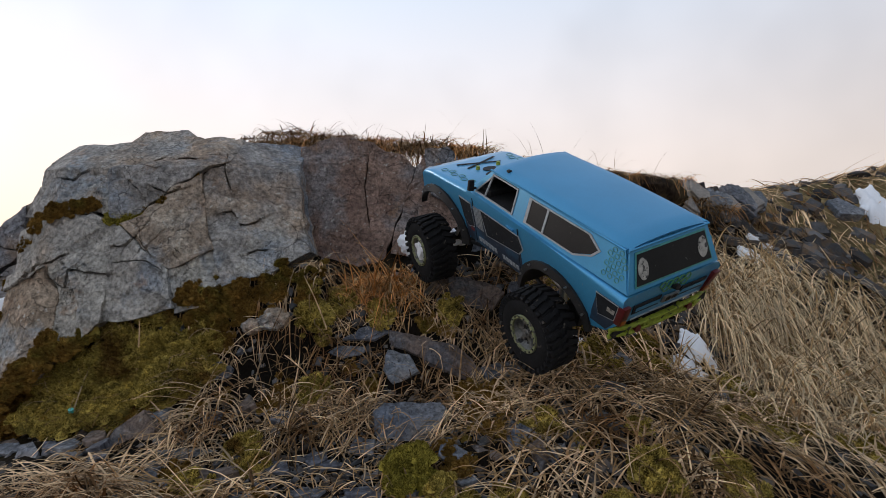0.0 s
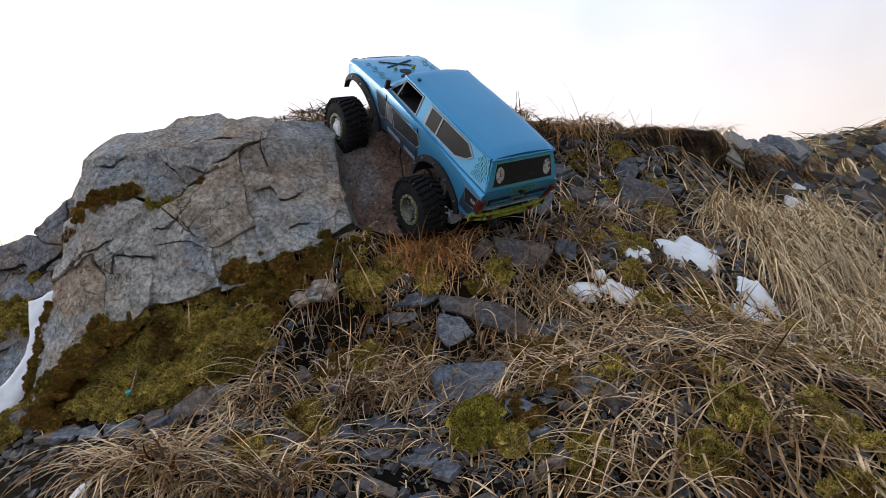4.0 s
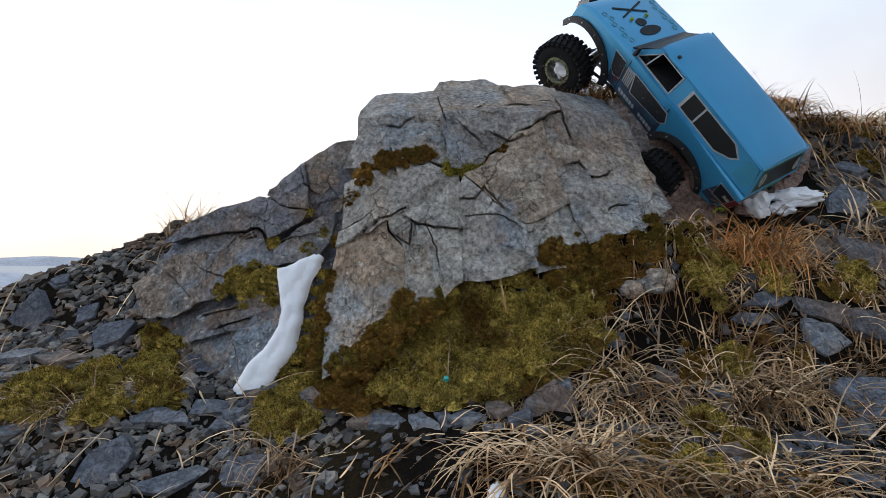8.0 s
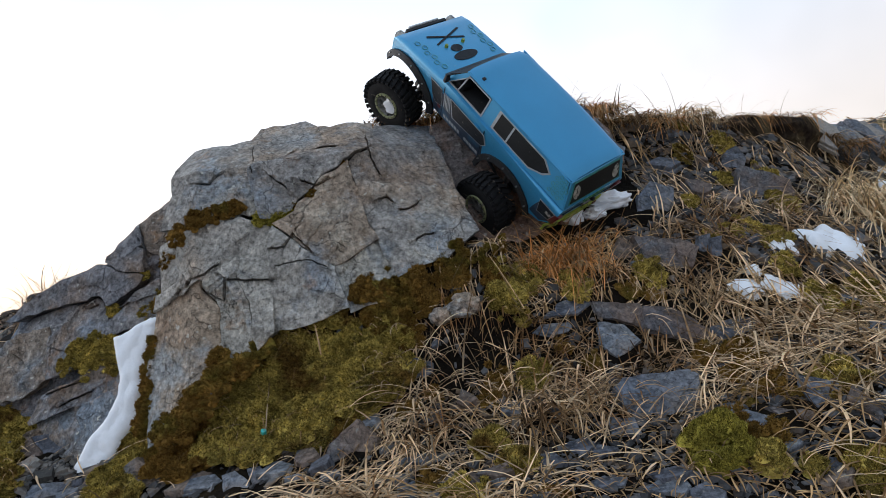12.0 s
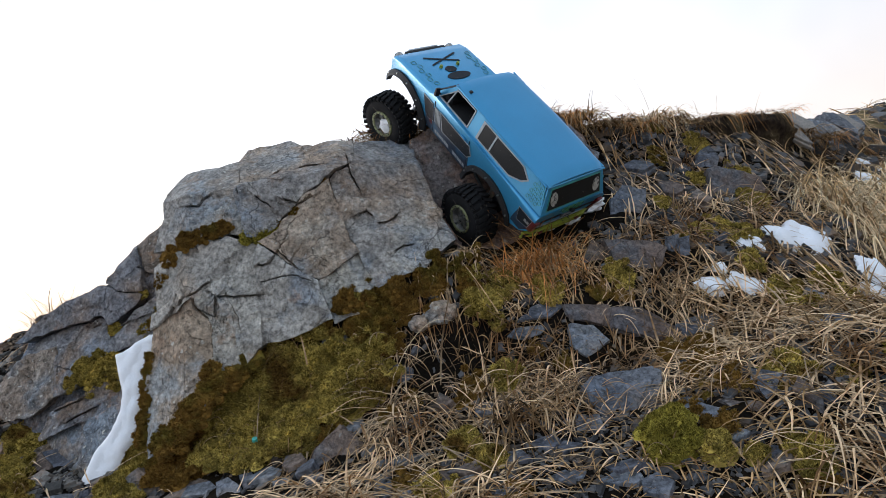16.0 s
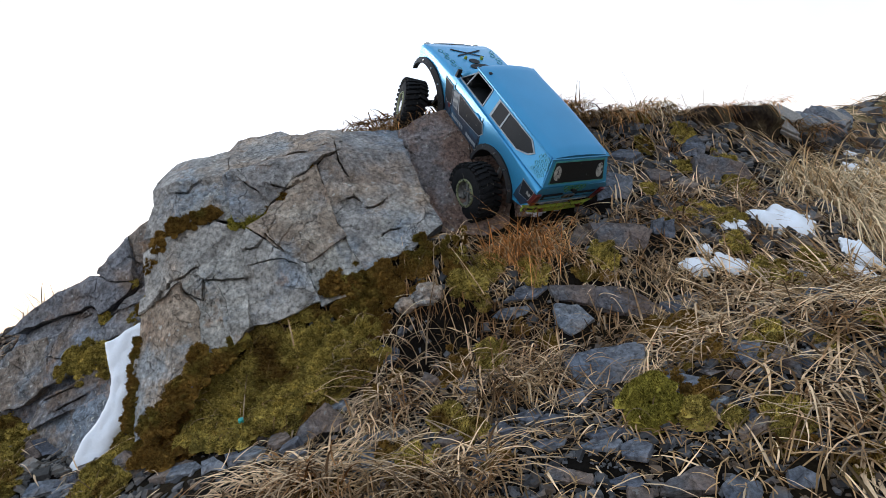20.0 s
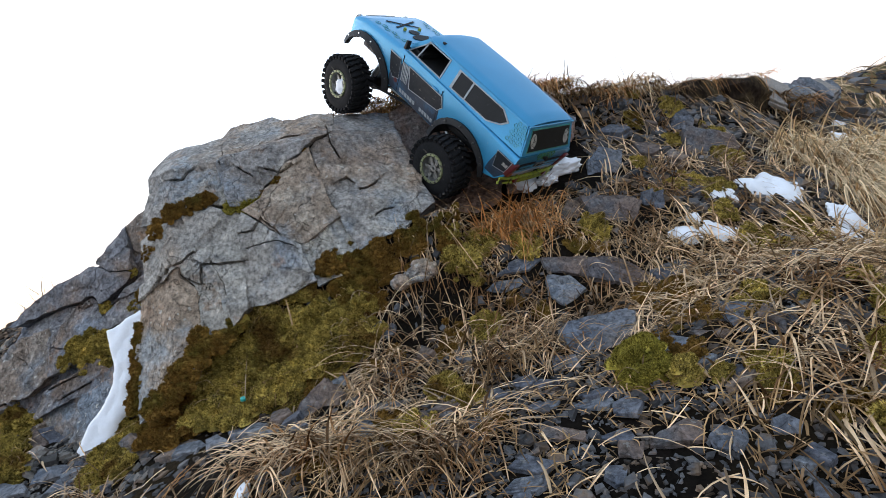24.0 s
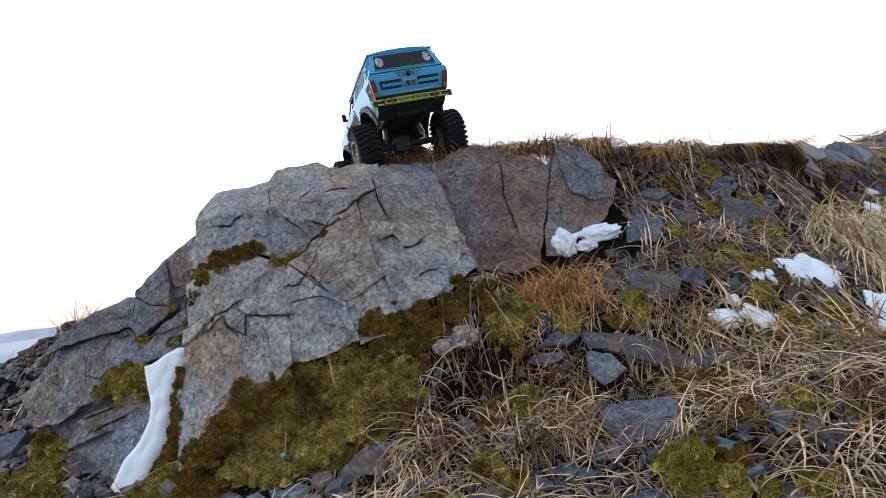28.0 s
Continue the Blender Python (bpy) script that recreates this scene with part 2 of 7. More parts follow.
M_ROCK = rock_mat("grey_rock", (0.325, 0.305, 0.283), (0.37, 0.275, 0.20), (0.275, 0.31, 0.345), (0.46, 0.43, 0.375), 0.48)
M_TAN = rock_mat("tan_rock", (0.385, 0.300, 0.225), (0.34, 0.225, 0.155), (0.33, 0.335, 0.335), (0.50, 0.44, 0.355), 0.52)
M_PALE = rock_mat("pale_rock", (0.455, 0.425, 0.375), (0.47, 0.365, 0.27), (0.36, 0.39, 0.415), (0.58, 0.55, 0.48), 0.52)
M_BROWN = rock_mat("rusty_rock", (0.235, 0.155, 0.122), (0.20, 0.125, 0.098), (0.21, 0.185, 0.180), (0.30, 0.215, 0.175), 0.50, 0.05, hair=0.45, gain=0.75)
M_LEFT = rock_mat("blue_grey_rock", (0.205, 0.203, 0.212), (0.25, 0.185, 0.14), (0.175, 0.205, 0.245), (0.31, 0.30, 0.285), 0.49, 0.22)
M_LEDGE = rock_mat("brown_grey_rock", (0.245, 0.195, 0.158), (0.22, 0.155, 0.115), (0.20, 0.215, 0.235), (0.33, 0.29, 0.25), 0.52, 0.15)
M_SLATE = rock_mat("slate", (0.138, 0.147, 0.165), (0.160, 0.128, 0.104), (0.108, 0.127, 0.158), (0.235, 0.24, 0.25), 0.54, 0.32, 0.72, 0.4, 0.45, (0.16, 0.10, 0.062), 0.45)
M_SLATE_ISL = mat("slate_chips", (0.078, 0.080, 0.088), 0.8, spread=0.3, scale=30, bump=0.5, fine=260, island=0.75, tint=(0.115, 0.083, 0.060), tint_scale=24, tint_lo=0.5, tint_hi=0.6, bump_dist=0.0015, spec=0.25)
M_STRAW = mat("straw", (0.70, 0.515, 0.335), 0.75, spread=0.2, scale=8, bump=0.0, fine=60, island=0.70, tint=(0.20, 0.105, 0.045), tint_scale=7, tint_lo=0.46, tint_hi=0.62, spec=0.08)
M_TALL = mat("tall_straw", (0.74, 0.585, 0.385), 0.75, spread=0.15, scale=6, bump=0.0, fine=60, island=0.55, tint=(0.36, 0.235, 0.125), tint_scale=5, tint_lo=0.50, tint_hi=0.70, spec=0.08)
M_OLD = mat("old_straw", (0.38, 0.245, 0.125), 0.8, spread=0.25, scale=8, bump=0.0, fine=60, island=0.70, tint=(0.115, 0.062, 0.028), tint_scale=7, tint_lo=0.45, tint_hi=0.62, spec=0.08)
M_RUST = mat("rust_straw", (0.62, 0.295, 0.105), 0.75, spread=0.2, scale=20, bump=0.0, fine=80, island=0.6, tint=(0.50, 0.37, 0.22), tint_scale=25, tint_lo=0.5, tint_hi=0.6, spec=0.08)
M_MOSS = mat("moss", (0.37, 0.295, 0.080), 0.95, spread=0.5, scale=30, bump=0.0, fine=140, island=0.85, tint=(0.17, 0.105, 0.03), tint_scale=11, tint_lo=0.54, tint_hi=0.66, spec=0.08)
M_MOSSG = mat("green_moss", (0.28, 0.245, 0.050), 0.95, spread=0.35, scale=16, bump=0.0, fine=140, island=0.85, spec=0.08)
M_MOSSB = mat("brown_moss", (0.215, 0.125, 0.032), 0.95, spread=0.35, scale=16, bump=0.0, fine=140, island=0.6, tint=(0.16, 0.13, 0.03), tint_scale=12, spec=0.08)
M_SNOW = mat("snow", (0.86, 0.88, 0.92), 0.6, spread=0.03, scale=40, bump=0.5, fine=300, bump_dist=0.003)
M_TURF = mat("tan_turf", (0.20, 0.145, 0.070), 0.95, spread=0.45, scale=7, bump=1.0, fine=40, tint=(0.085, 0.075, 0.03), tint_scale=2.5, bump_dist=0.03, spots=(0.20, 0.20, 0.20), spot_scale=9, spot_at=0.68, spec=0.1)
# sea and far shore: distance haze is mixed into these pale base colours
M_SEA = mat("hazed_sea", (0.30, 0.33, 0.36), 0.45, spread=0.1, scale=0.01, bump=0.0, fine=0.2)
M_LAND = mat("hazed_land", (0.42, 0.43, 0.47), 0.9, spread=0.2, scale=0.01, bump=0.0, fine=0.1)
M_PAINT = mat("blue_paint", (0.045, 0.315, 0.570), 0.34, metal=0.35, spread=0.07, scale=7, bump=0.06, fine=400, coat=0.30, tint=(0.060, 0.30, 0.50), tint_scale=5, tint_lo=0.5, tint_hi=0.8, spots=(0.25, 0.36, 0.42), spot_scale=260, spot_at=0.72)
M_ROOF = mat("satin_blue_roof", (0.042, 0.285, 0.520), 0.42, metal=0.30, spread=0.05, scale=9, bump=0.05, fine=500, coat=0.1, spots=(0.16, 0.30, 0.42), spot_scale=240, spot_at=0.74)
M_DECAL = mat("dark_decal", (0.016, 0.019, 0.024), 0.65, spec=0.25, spread=0.3, scale=30, bump=0.0, spots=(0.12, 0.11, 0.10), spot_scale=160, spot_at=0.66)
# dark navy for the shaded lower sides, with dust specks
M_NAVY = mat("navy_side_shade", (0.016, 0.030, 0.055), 0.5, spread=0.3, scale=25, bump=0.0, tint=(0.020, 0.085, 0.16), tint_scale=16, tint_lo=0.52, tint_hi=0.68, spots=(0.13, 0.12, 0.11), spot_scale=150, spot_at=0.70)
M_LINE = mat("pale_line", (0.34, 0.37, 0.39), 0.5, spread=0.2, scale=60, bump=0.0)
M_TEAL = mat("teal_print", (0.05, 0.27, 0.26), 0.5, spread=0.25, scale=40, bump=0.0)
M_GREEN = mat("green_print", (0.06, 0.22, 0.10), 0.5, spread=0.25, scale=40, bump=0.0)
M_GLASS = mat("dark_tinted_window", (0.010, 0.011, 0.012), 0.45, spec=0.25, spread=0.2, scale=20, bump=0.0, spots=(0.08, 0.08, 0.08), spot_scale=200, spot_at=0.70)
M_BLACK = mat("black_plastic", (0.018, 0.018, 0.019), 0.6, spread=0.3, scale=30, bump=0.2, fine=300, spots=(0.10, 0.09, 0.075), spot_scale=90, spot_at=0.68, spec=0.3)
M_RUBBER = mat("tyre_rubber", (0.014, 0.014, 0.015), 0.9, spread=0.3, scale=40, bump=0.4, fine=300, spots=(0.09, 0.08, 0.068), spot_scale=70, spot_at=0.66, spec=0.2)
M_RIM = mat("grey_metal_rim", (0.30, 0.30, 0.29), 0.4, metal=0.7, spread=0.3, scale=60, bump=0.2, spots=(0.05, 0.05, 0.05), spot_scale=60, spot_at=0.6)
M_LIME = mat("lime_metal", (0.27, 0.33, 0.04), 0.45, metal=0.2, spread=0.3, scale=60, bump=0.1, spots=(0.03, 0.03, 0.025), spot_scale=90, spot_at=0.60)
M_RING = mat("dusty_lime_metal", (0.28, 0.30, 0.16), 0.55, metal=0.2, spread=0.3, scale=60, bump=0.2, spots=(0.12, 0.11, 0.10), spot_scale=120, spot_at=0.55)
M_STEEL = mat("bright_steel", (0.55, 0.55, 0.55), 0.3, metal=0.9, spread=0.2, scale=60, bump=0.1)
M_RED = mat("red_lens", (0.11, 0.012, 0.014), 0.3, spread=0.2, scale=60, bump=0.0)
M_AMBER = mat("amber_lens", (0.35, 0.11, 0.02), 0.3, spread=0.2, scale=60, bump=0.0)
M_WHITE = mat("white_print", (0.38, 0.37, 0.34), 0.5, spread=0.3, scale=90, bump=0.0, spots=(0.05, 0.05, 0.05), spot_scale=150, spot_at=0.56)
M_CYAN = mat("turquoise_plastic", (0.05, 0.45, 0.40), 0.4, spread=0.1, scale=60, bump=0.0)


# ---- mesh helpers ----
def part(name, bm, material, parent=None, label="", smooth=35.0):
    """Links a bmesh as one mesh object, under a thing or a part if one is given."""
    me = bpy.data.meshes.new(name)
    bmesh.ops.recalc_face_normals(bm, faces=bm.faces)
    bm.to_mesh(me)
    bm.free()
    me.materials.append(material)
    if smooth:
        me.shade_smooth()
        me.set_sharp_from_angle(angle=radians(smooth))
    ob = new(name, me)
    if parent is not None:
        ob.parent = parent
    if label:
        ob["label"] = label
    return ob


def box(bm, x0, x1, y0, y1, z0, z1, bevel=0.0):
    r = bmesh.ops.create_cube(bm, size=1, matrix=Matrix.LocRotScale(((x0 + x1) / 2, (y0 + y1) / 2, (z0 + z1) / 2), None, (x1 - x0, y1 - y0, z1 - z0)))
    if bevel:
        edges = list({e for v in r["verts"] for e in v.link_edges})
        bmesh.ops.bevel(bm, geom=edges, offset=bevel, segments=2, profile=0.6, affect="EDGES")


def rod(bm, p, q, r, seg=10, r2=None):
    p, q = Vector(p), Vector(q)
    m = Matrix.Translation((p + q) / 2) @ (q - p).to_track_quat("Z", "Y").to_matrix().to_4x4()
    bmesh.ops.create_cone(bm, cap_ends=True, segments=seg, radius1=r, radius2=r if r2 is None else r2, depth=(q - p).length, matrix=m)


def prism(bm, points, shift, bevel=0.0):
    """A flat outline pushed along shift into a closed solid."""
    shift = Vector(shift)
    a = [bm.verts.new(p) for p in points]
    b = [bm.verts.new(Vector(p) + shift) for p in points]
    faces = [bm.faces.new(a), bm.faces.new(b[::-1])]
    for i in range(len(a)):
        j = (i + 1) % len(a)
        faces.append(bm.faces.new((a[i], b[i], b[j], a[j])))
    if bevel:
        edges = list({e for f in faces for e in f.edges})
        bmesh.ops.bevel(bm, geom=edges, offset=bevel, segments=2, profile=0.6, affect="EDGES", clamp_overlap=True)


def lathe(bm, profile, seg=32):
    """Turns a closed profile of (y, radius) round the y axis."""
    rings = []
    for i in range(seg):
        a = 2 * math.pi * i / seg
        rings.append([bm.verts.new((r * math.cos(a), y, r * math.sin(a))) for y, r in profile])
    k = len(profile)
    for i in range(seg):
        u, v = rings[i], rings[(i + 1) % seg]
        for j in range(k):
            bm.faces.new((u[j], u[(j + 1) % k], v[(j + 1) % k], v[j]))
# ---- ground ----
def curve(xs, ys):
    xs, ys = np.array(xs, float), np.array(ys, float)
    return lambda x: float(np.interp(x, xs, ys))


SLOPE = curve([-40, -3, 0, .3, .55, .65, .8, .9, 1.0, 1.08, 1.2, 1.3, 1.4, 1.7, 2.4, 6, 40], [-22, -1.6, -.62, -.42, -.27, -.235, -.205, -.155, -.03, .03, .14, .235, .275, .27, .1, -1.2, -16])
SHIFT = curve([-3, -1, -.7, -.35, -.2, 0, .3, .55, .75, 1.0, 1.2, 1.6, 3], [.6, .38, .42, .15, .03, 0, 0, .06, .1, .3, .42, .55, .6])


CREST = curve([-40, -3, -2, -1.5, -1.25, -1.0, -.75, -.55, -.4], [-16, -.95, -.45, -.14, -.01, .10, .15, .20, .40])
FOOT = curve([-.62, -.5, -.42, -.36, -.3, -.2, -.12, 0, .06], [-.30, -.145, -.10, -.06, -.02, .0, .03, .065, .06])


def lie(x, y):
    """The bare ground's height: a steep stony bank below a crest, a hill beyond on the right, and a fall to the sea elsewhere."""
    z = SLOPE(y - SHIFT(x))
    z += 0.085 * math.exp(-((x - 0.52) ** 2 + (y - 0.78) ** 2) / 0.045)
    z -= 0.03 * math.exp(-((x - 0.10) ** 2 + (y - 1.16) ** 2) / 0.008)
    if y > 1.28:
        z += 0.050 * math.exp(-((x - .42) ** 2) / 0.06 - (y - 1.45) ** 2 / 0.12) * min(1.0, (y - 1.28) / 0.09)
    if x < -.4:
        z = min(z, CREST(x))
    if -.62 < x < .06 and y < 1.25:
        z = max(z, FOOT(x) - max(0.0, 1.02 - y) * 2.2)
    hill = 0.43 * math.exp(-((x - 2.94) ** 2 / 0.84 + (y - 1.71) ** 2 / 2.65))
    z += hill * min(1.0, max(0.0, (y - 1.4) / 0.5)) * min(1.0, max(0.0, (x - 0.95) / 0.5))
    far = math.hypot(x, y)
    if far > 12:
        z = z + (-34 - z) * min(1.0, (far - 12) / 70)
    return z


def ground_height(x, y):
    z = lie(x, y)
    if math.hypot(x, y) < 9:
        p = Vector((x, y, 0.3))
        z += 0.010 * noise.noise(p * 9) + 0.006 * noise.noise(p * 23) + 0.0028 * noise.noise(p * 60)
    return z


def axis_steps(dense_lo, dense_hi, step, reach, grow=1.22):
    xs = list(np.arange(dense_lo, dense_hi + 1e-6, step))
    for sgn in (-1, 1):
        x, s = (dense_hi if sgn > 0 else dense_lo), step
        while abs(x) < reach:
            s *= grow
            x += sgn * s
            xs.append(x)
    return sorted(xs)


gx, gy = axis_steps(-1.5, 1.7, 0.012, 2500), axis_steps(0.35, 2.0, 0.012, 2500)
verts = [(x, y, ground_height(x, y)) for y in gy for x in gx]
w = len(gx)
faces = [(j * w + i, j * w + i + 1, (j + 1) * w + i + 1, (j + 1) * w + i) for j in range(len(gy) - 1) for i in range(w - 1)]
me = bpy.data.meshes.new("ground")
me.from_pydata(verts, [], faces)
me.shade_smooth()
# bank soil, with the gap shade in its colour
me.materials.append(M_SHADED_SOIL)
me.materials.append(M_TURF)
for f in me.polygons:
    c = f.center
    soil = ((c.x + 0.35) / 2.4) ** 2 + ((c.y - 1.0) / 1.5) ** 2 + 0.35 * noise.noise(Vector((c.x * 1.6, c.y * 1.6, 4))) + 0.2 * noise.noise(Vector((c.x * 6, c.y * 6, 4)))
    if (c.x > 1.15 and c.y > 1.5) or soil > 1:
        f.material_index = 1
tagged(new("ground", me), "stony soil bank, blackened for shade in its gaps, rising to a grassy crest", "ground", kind="structure")

bm = bmesh.new()
bmesh.ops.create_grid(bm, x_segments=24, y_segments=24, size=4500)
sea = part("water", bm, M_SEA)
sea.location = (0, 0, -26)
tagged(sea, "calm sea far below the hill, coloured pale for haze", "sea", kind="structure")


def headland(x, y, length, height, turn, seed):
    """A long low hill on the far shore."""
    bm = bmesh.new()
    rows = []
    for i in range(41):
        u = i / 40
        h = height * math.sin(math.pi * u) ** 0.6 * (0.75 + 0.5 * noise.noise(Vector((u * 5, seed, 0))))
        p = (u - 0.5) * length
        rows.append([bm.verts.new((p, -height * 4, -6)), bm.verts.new((p, -height, h * 0.7)), bm.verts.new((p, 0, h)), bm.verts.new((p, height * 4, -6))])
    for a, b in zip(rows, rows[1:]):
        for k in range(3):
            bm.faces.new((a[k], a[k + 1], b[k + 1], b[k]))
    ob = part("backdrop", bm, M_LAND)
    ob.location, ob.rotation_euler = (x, y, -26), (0, 0, radians(turn))
    return tagged(ob, "low headland across the water, coloured pale for haze", "headland", kind="structure")


headland(-560, 470, 520, 19, 38, 1)
headland(-1500, 1750, 1500, 40, 38, 5)

# ---- rock outcrops ----
def face_grey(x, z):
    return 1.0 + .35 * (z - .03) + max(0, z - .25) * 1.1 + max(0, -.45 - x) * .55 + max(0, min(.2, x + .17)) * max(0, min(.3, z - .02)) * 2.2


def face_left(x, z):
    return 1.19 + .45 * (z - .03) + max(0, -.62 - x) * .35


def face_brown(x, z):
    return 1.15 + .38 * (z - .08) + max(0, x - .2) * .3


def facet(x, z, scale, seed):
    """Height of a chipped rock front: flat triangular facets that meet in creases."""
    wx, wz = noise.noise(Vector((x * scale * 0.4, z * scale * 0.4, seed))), noise.noise(Vector((x * scale * 0.4, z * scale * 0.4, seed + 20)))
    u, v = x * scale * 0.8 + z * scale * 0.45 + wx * 0.9, z * scale * 1.05 - x * scale * 0.3 + wz * 0.9
    k = (u + v) * 0.36603
    i, j = math.floor(u + k), math.floor(v + k)
    a, b = u + k - i, v + k - j

    def h(p, q):
        t = math.sin(p * 127.1 + q * 311.7 + seed * 17.3) * 43758.5453
        return t - math.floor(t)

    if a > b:
        return h(i, j) * (1 - a) + h(i + 1, j) * (a - b) + h(i + 1, j + 1) * b - 0.5
    return h(i, j) * (1 - b) + h(i, j + 1) * (b - a) + h(i + 1, j + 1) * a - 0.5


def crack_distance(points, lines):
    """The distance of each point to the nearest crack, and the side on which it lies."""
    best = np.full(len(points), 9.0)
    side = np.zeros(len(points))
    for line in lines:
        for p, q in zip(line, line[1:]):
            p, q = np.array(p), np.array(q)
            d = q - p
            t = np.clip(((points - p) @ d) / (d @ d), 0, 1)
            r = points - p - t[:, None] * d
            far = np.hypot(r[:, 0], r[:, 1])
            m = far < best
            best[m] = far[m]
            side[m] = np.sign(r[m, 0] * d[1] - r[m, 1] * d[0])
    return best, side


def rock_block(name, outline, front, depth, material, parent, seed, rough=0.020, inset=-0.0024, edge=0.0056, label="", cracks=(), tilt=0.06):
    """A block of bedrock: an outline on the outcrop's front, chipped and cracked, running back into the hill."""
    bm = bmesh.new()
    c = Vector((sum(p[0] for p in outline) / len(outline), sum(p[1] for p in outline) / len(outline)))
    ring = []
    for i, p in enumerate(outline):
        q = Vector(outline[(i + 1) % len(outline)])
        p = Vector(p)
        n = max(1, int((q - p).length / 0.012))
        for k in range(n):
            r = p.lerp(q, k / n)
            r += Vector((noise.noise(Vector((r.x * 45, r.y * 45, 1.3))), noise.noise(Vector((r.x * 45, r.y * 45, 7.7))))) * 0.006
            r += Vector((noise.noise(Vector((r.x * 120, r.y * 120, 4.3))), noise.noise(Vector((r.x * 120, r.y * 120, 2.7))))) * 0.0025
            ring.append(r + (c - r).normalized() * inset)
    f = bm.faces.new([bm.verts.new((r.x, 0, r.y)) for r in ring])
    bmesh.ops.triangulate(bm, faces=[f])
    for step in range(9):
        long_edges = [e for e in bm.edges if e.calc_length() > edge]
        if step > 3 and cracks:
            mid = np.array([((e.verts[0].co.x + e.verts[1].co.x) / 2, (e.verts[0].co.z + e.verts[1].co.z) / 2) for e in bm.edges])
            near, _ = crack_distance(mid, cracks)
            long_edges = [e for e, d in zip(bm.edges, near) if e.calc_length() > (0.0013 if d < 0.0030 else edge)]
        if not long_edges:
            break
        bmesh.ops.subdivide_edges(bm, edges=long_edges, cuts=1)
        bmesh.ops.triangulate(bm, faces=[g for g in bm.faces if len(g.verts) > 3])
    rim = [e for e in bm.edges if e.is_boundary]
    rim_verts = {v for e in rim for v in e.verts}
    flat = np.array([(v.co.x + 0.002 * noise.noise(v.co * 70), v.co.z + 0.002 * noise.noise(v.co * 70 + Vector((5, 0, 0)))) for v in bm.verts])
    near, side = crack_distance(flat, cracks) if cracks else (np.full(len(flat), 9.0), np.zeros(len(flat)))
    lean_x, lean_z = tilt * math.sin(seed * 5.1), tilt * math.sin(seed * 8.3 + 1)
    for v, d, sd in zip(bm.verts, near, side):
        x, z = v.co.x, v.co.z
        p = Vector((x, z, seed * 0.37))
        h = rough * (facet(x, z, 7.0, seed) + facet(x, z, 19.0, seed + 5) * 0.55 + facet(x, z, 50.0, seed + 9) * 0.30) + lean_x * (x - c.x) + lean_z * (z - c.y) + 0.2 * rough * noise.noise(p * 5) + 0.10 * rough * noise.noise(p * 80) - 0.0026 * (noise.noise(p * 11) > 0.12) - 0.0018 * (noise.noise(p * 24 + Vector((3, 0, 0))) > 0.2)
        if d < 0.0015:
            h += 0.013 * (1 - d / 0.0015)
        if d < 0.03:
            h += 0.0028 * sd * (1 - d / 0.03)
        v.co.y = front(x, z) + h + 0.0075 * math.sin(seed * 2.7)
        if v in rim_verts:
            v.co.y += 0.0012
    r = bmesh.ops.extrude_edge_only(bm, edges=rim)
    back = [g for g in r["geom"] if isinstance(g, bmesh.types.BMVert)]
    for v in back:
        v.co.y += depth
        v.co.z -= 0.02
        v.co.x += (c.x - v.co.x) * 0.10
    return part(name, bm, material, parent, label, smooth=11)


def cut(outline, p, q):
    """Cuts an outline along a line through p and q into its two sides."""
    d = (q[0] - p[0], q[1] - p[1])
    side = lambda a: (a[0] - p[0]) * d[1] - (a[1] - p[1]) * d[0]
    halves = ([], [])
    for a, b in zip(outline, outline[1:] + outline[:1]):
        sa, sb = side(a), side(b)
        halves[0 if sa >= 0 else 1].append(a)
        if sa * sb < 0:
            k = sa / (sa - sb)
            m = (a[0] + (b[0] - a[0]) * k, a[1] + (b[1] - a[1]) * k)
            halves[0].append(m)
            halves[1].append(m)
    return [h for h in halves if len(h) > 2]


def outcrop(name, label, blocks, front, depth, material, seed, rough=0.020, cracks=(), cuts=(), tilt=0.06):
    root = tagged(new(name), label, "rock outcrop")
    for p, q, at in cuts:
        rest = []
        for o in blocks:
            inside = min(a[0] for a in o) < at[0] < max(a[0] for a in o) and min(a[1] for a in o) < at[1] < max(a[1] for a in o)
            rest += cut(o, p, q) if inside else [o]
        blocks = rest
    for i, o in enumerate(blocks):
        x0, x1, z0, z1 = min(p[0] for p in o), max(p[0] for p in o), min(p[1] for p in o), max(p[1] for p in o)
        mine = [k for k in cracks if any(x0 < p[0] < x1 and z0 < p[1] < z1 for p in k)]
        tone = material((x0 + x1) / 2, (z0 + z1) / 2) if callable(material) else material
        rock_block("block", o, front, depth, tone, root, seed + i, rough, cracks=mine, tilt=tilt)
    return root


def grey_tone(x, z):
    """The stain of a block by its place on the outcrop."""
    if z < 0.0:
        return M_TAN
    if x < -0.33 and z < 0.14:
        return M_PALE
    if -0.32 < x and z < 0.215:
        return M_ROCK if x > -0.12 else M_TAN if z > 0.10 else M_PALE
    return M_ROCK


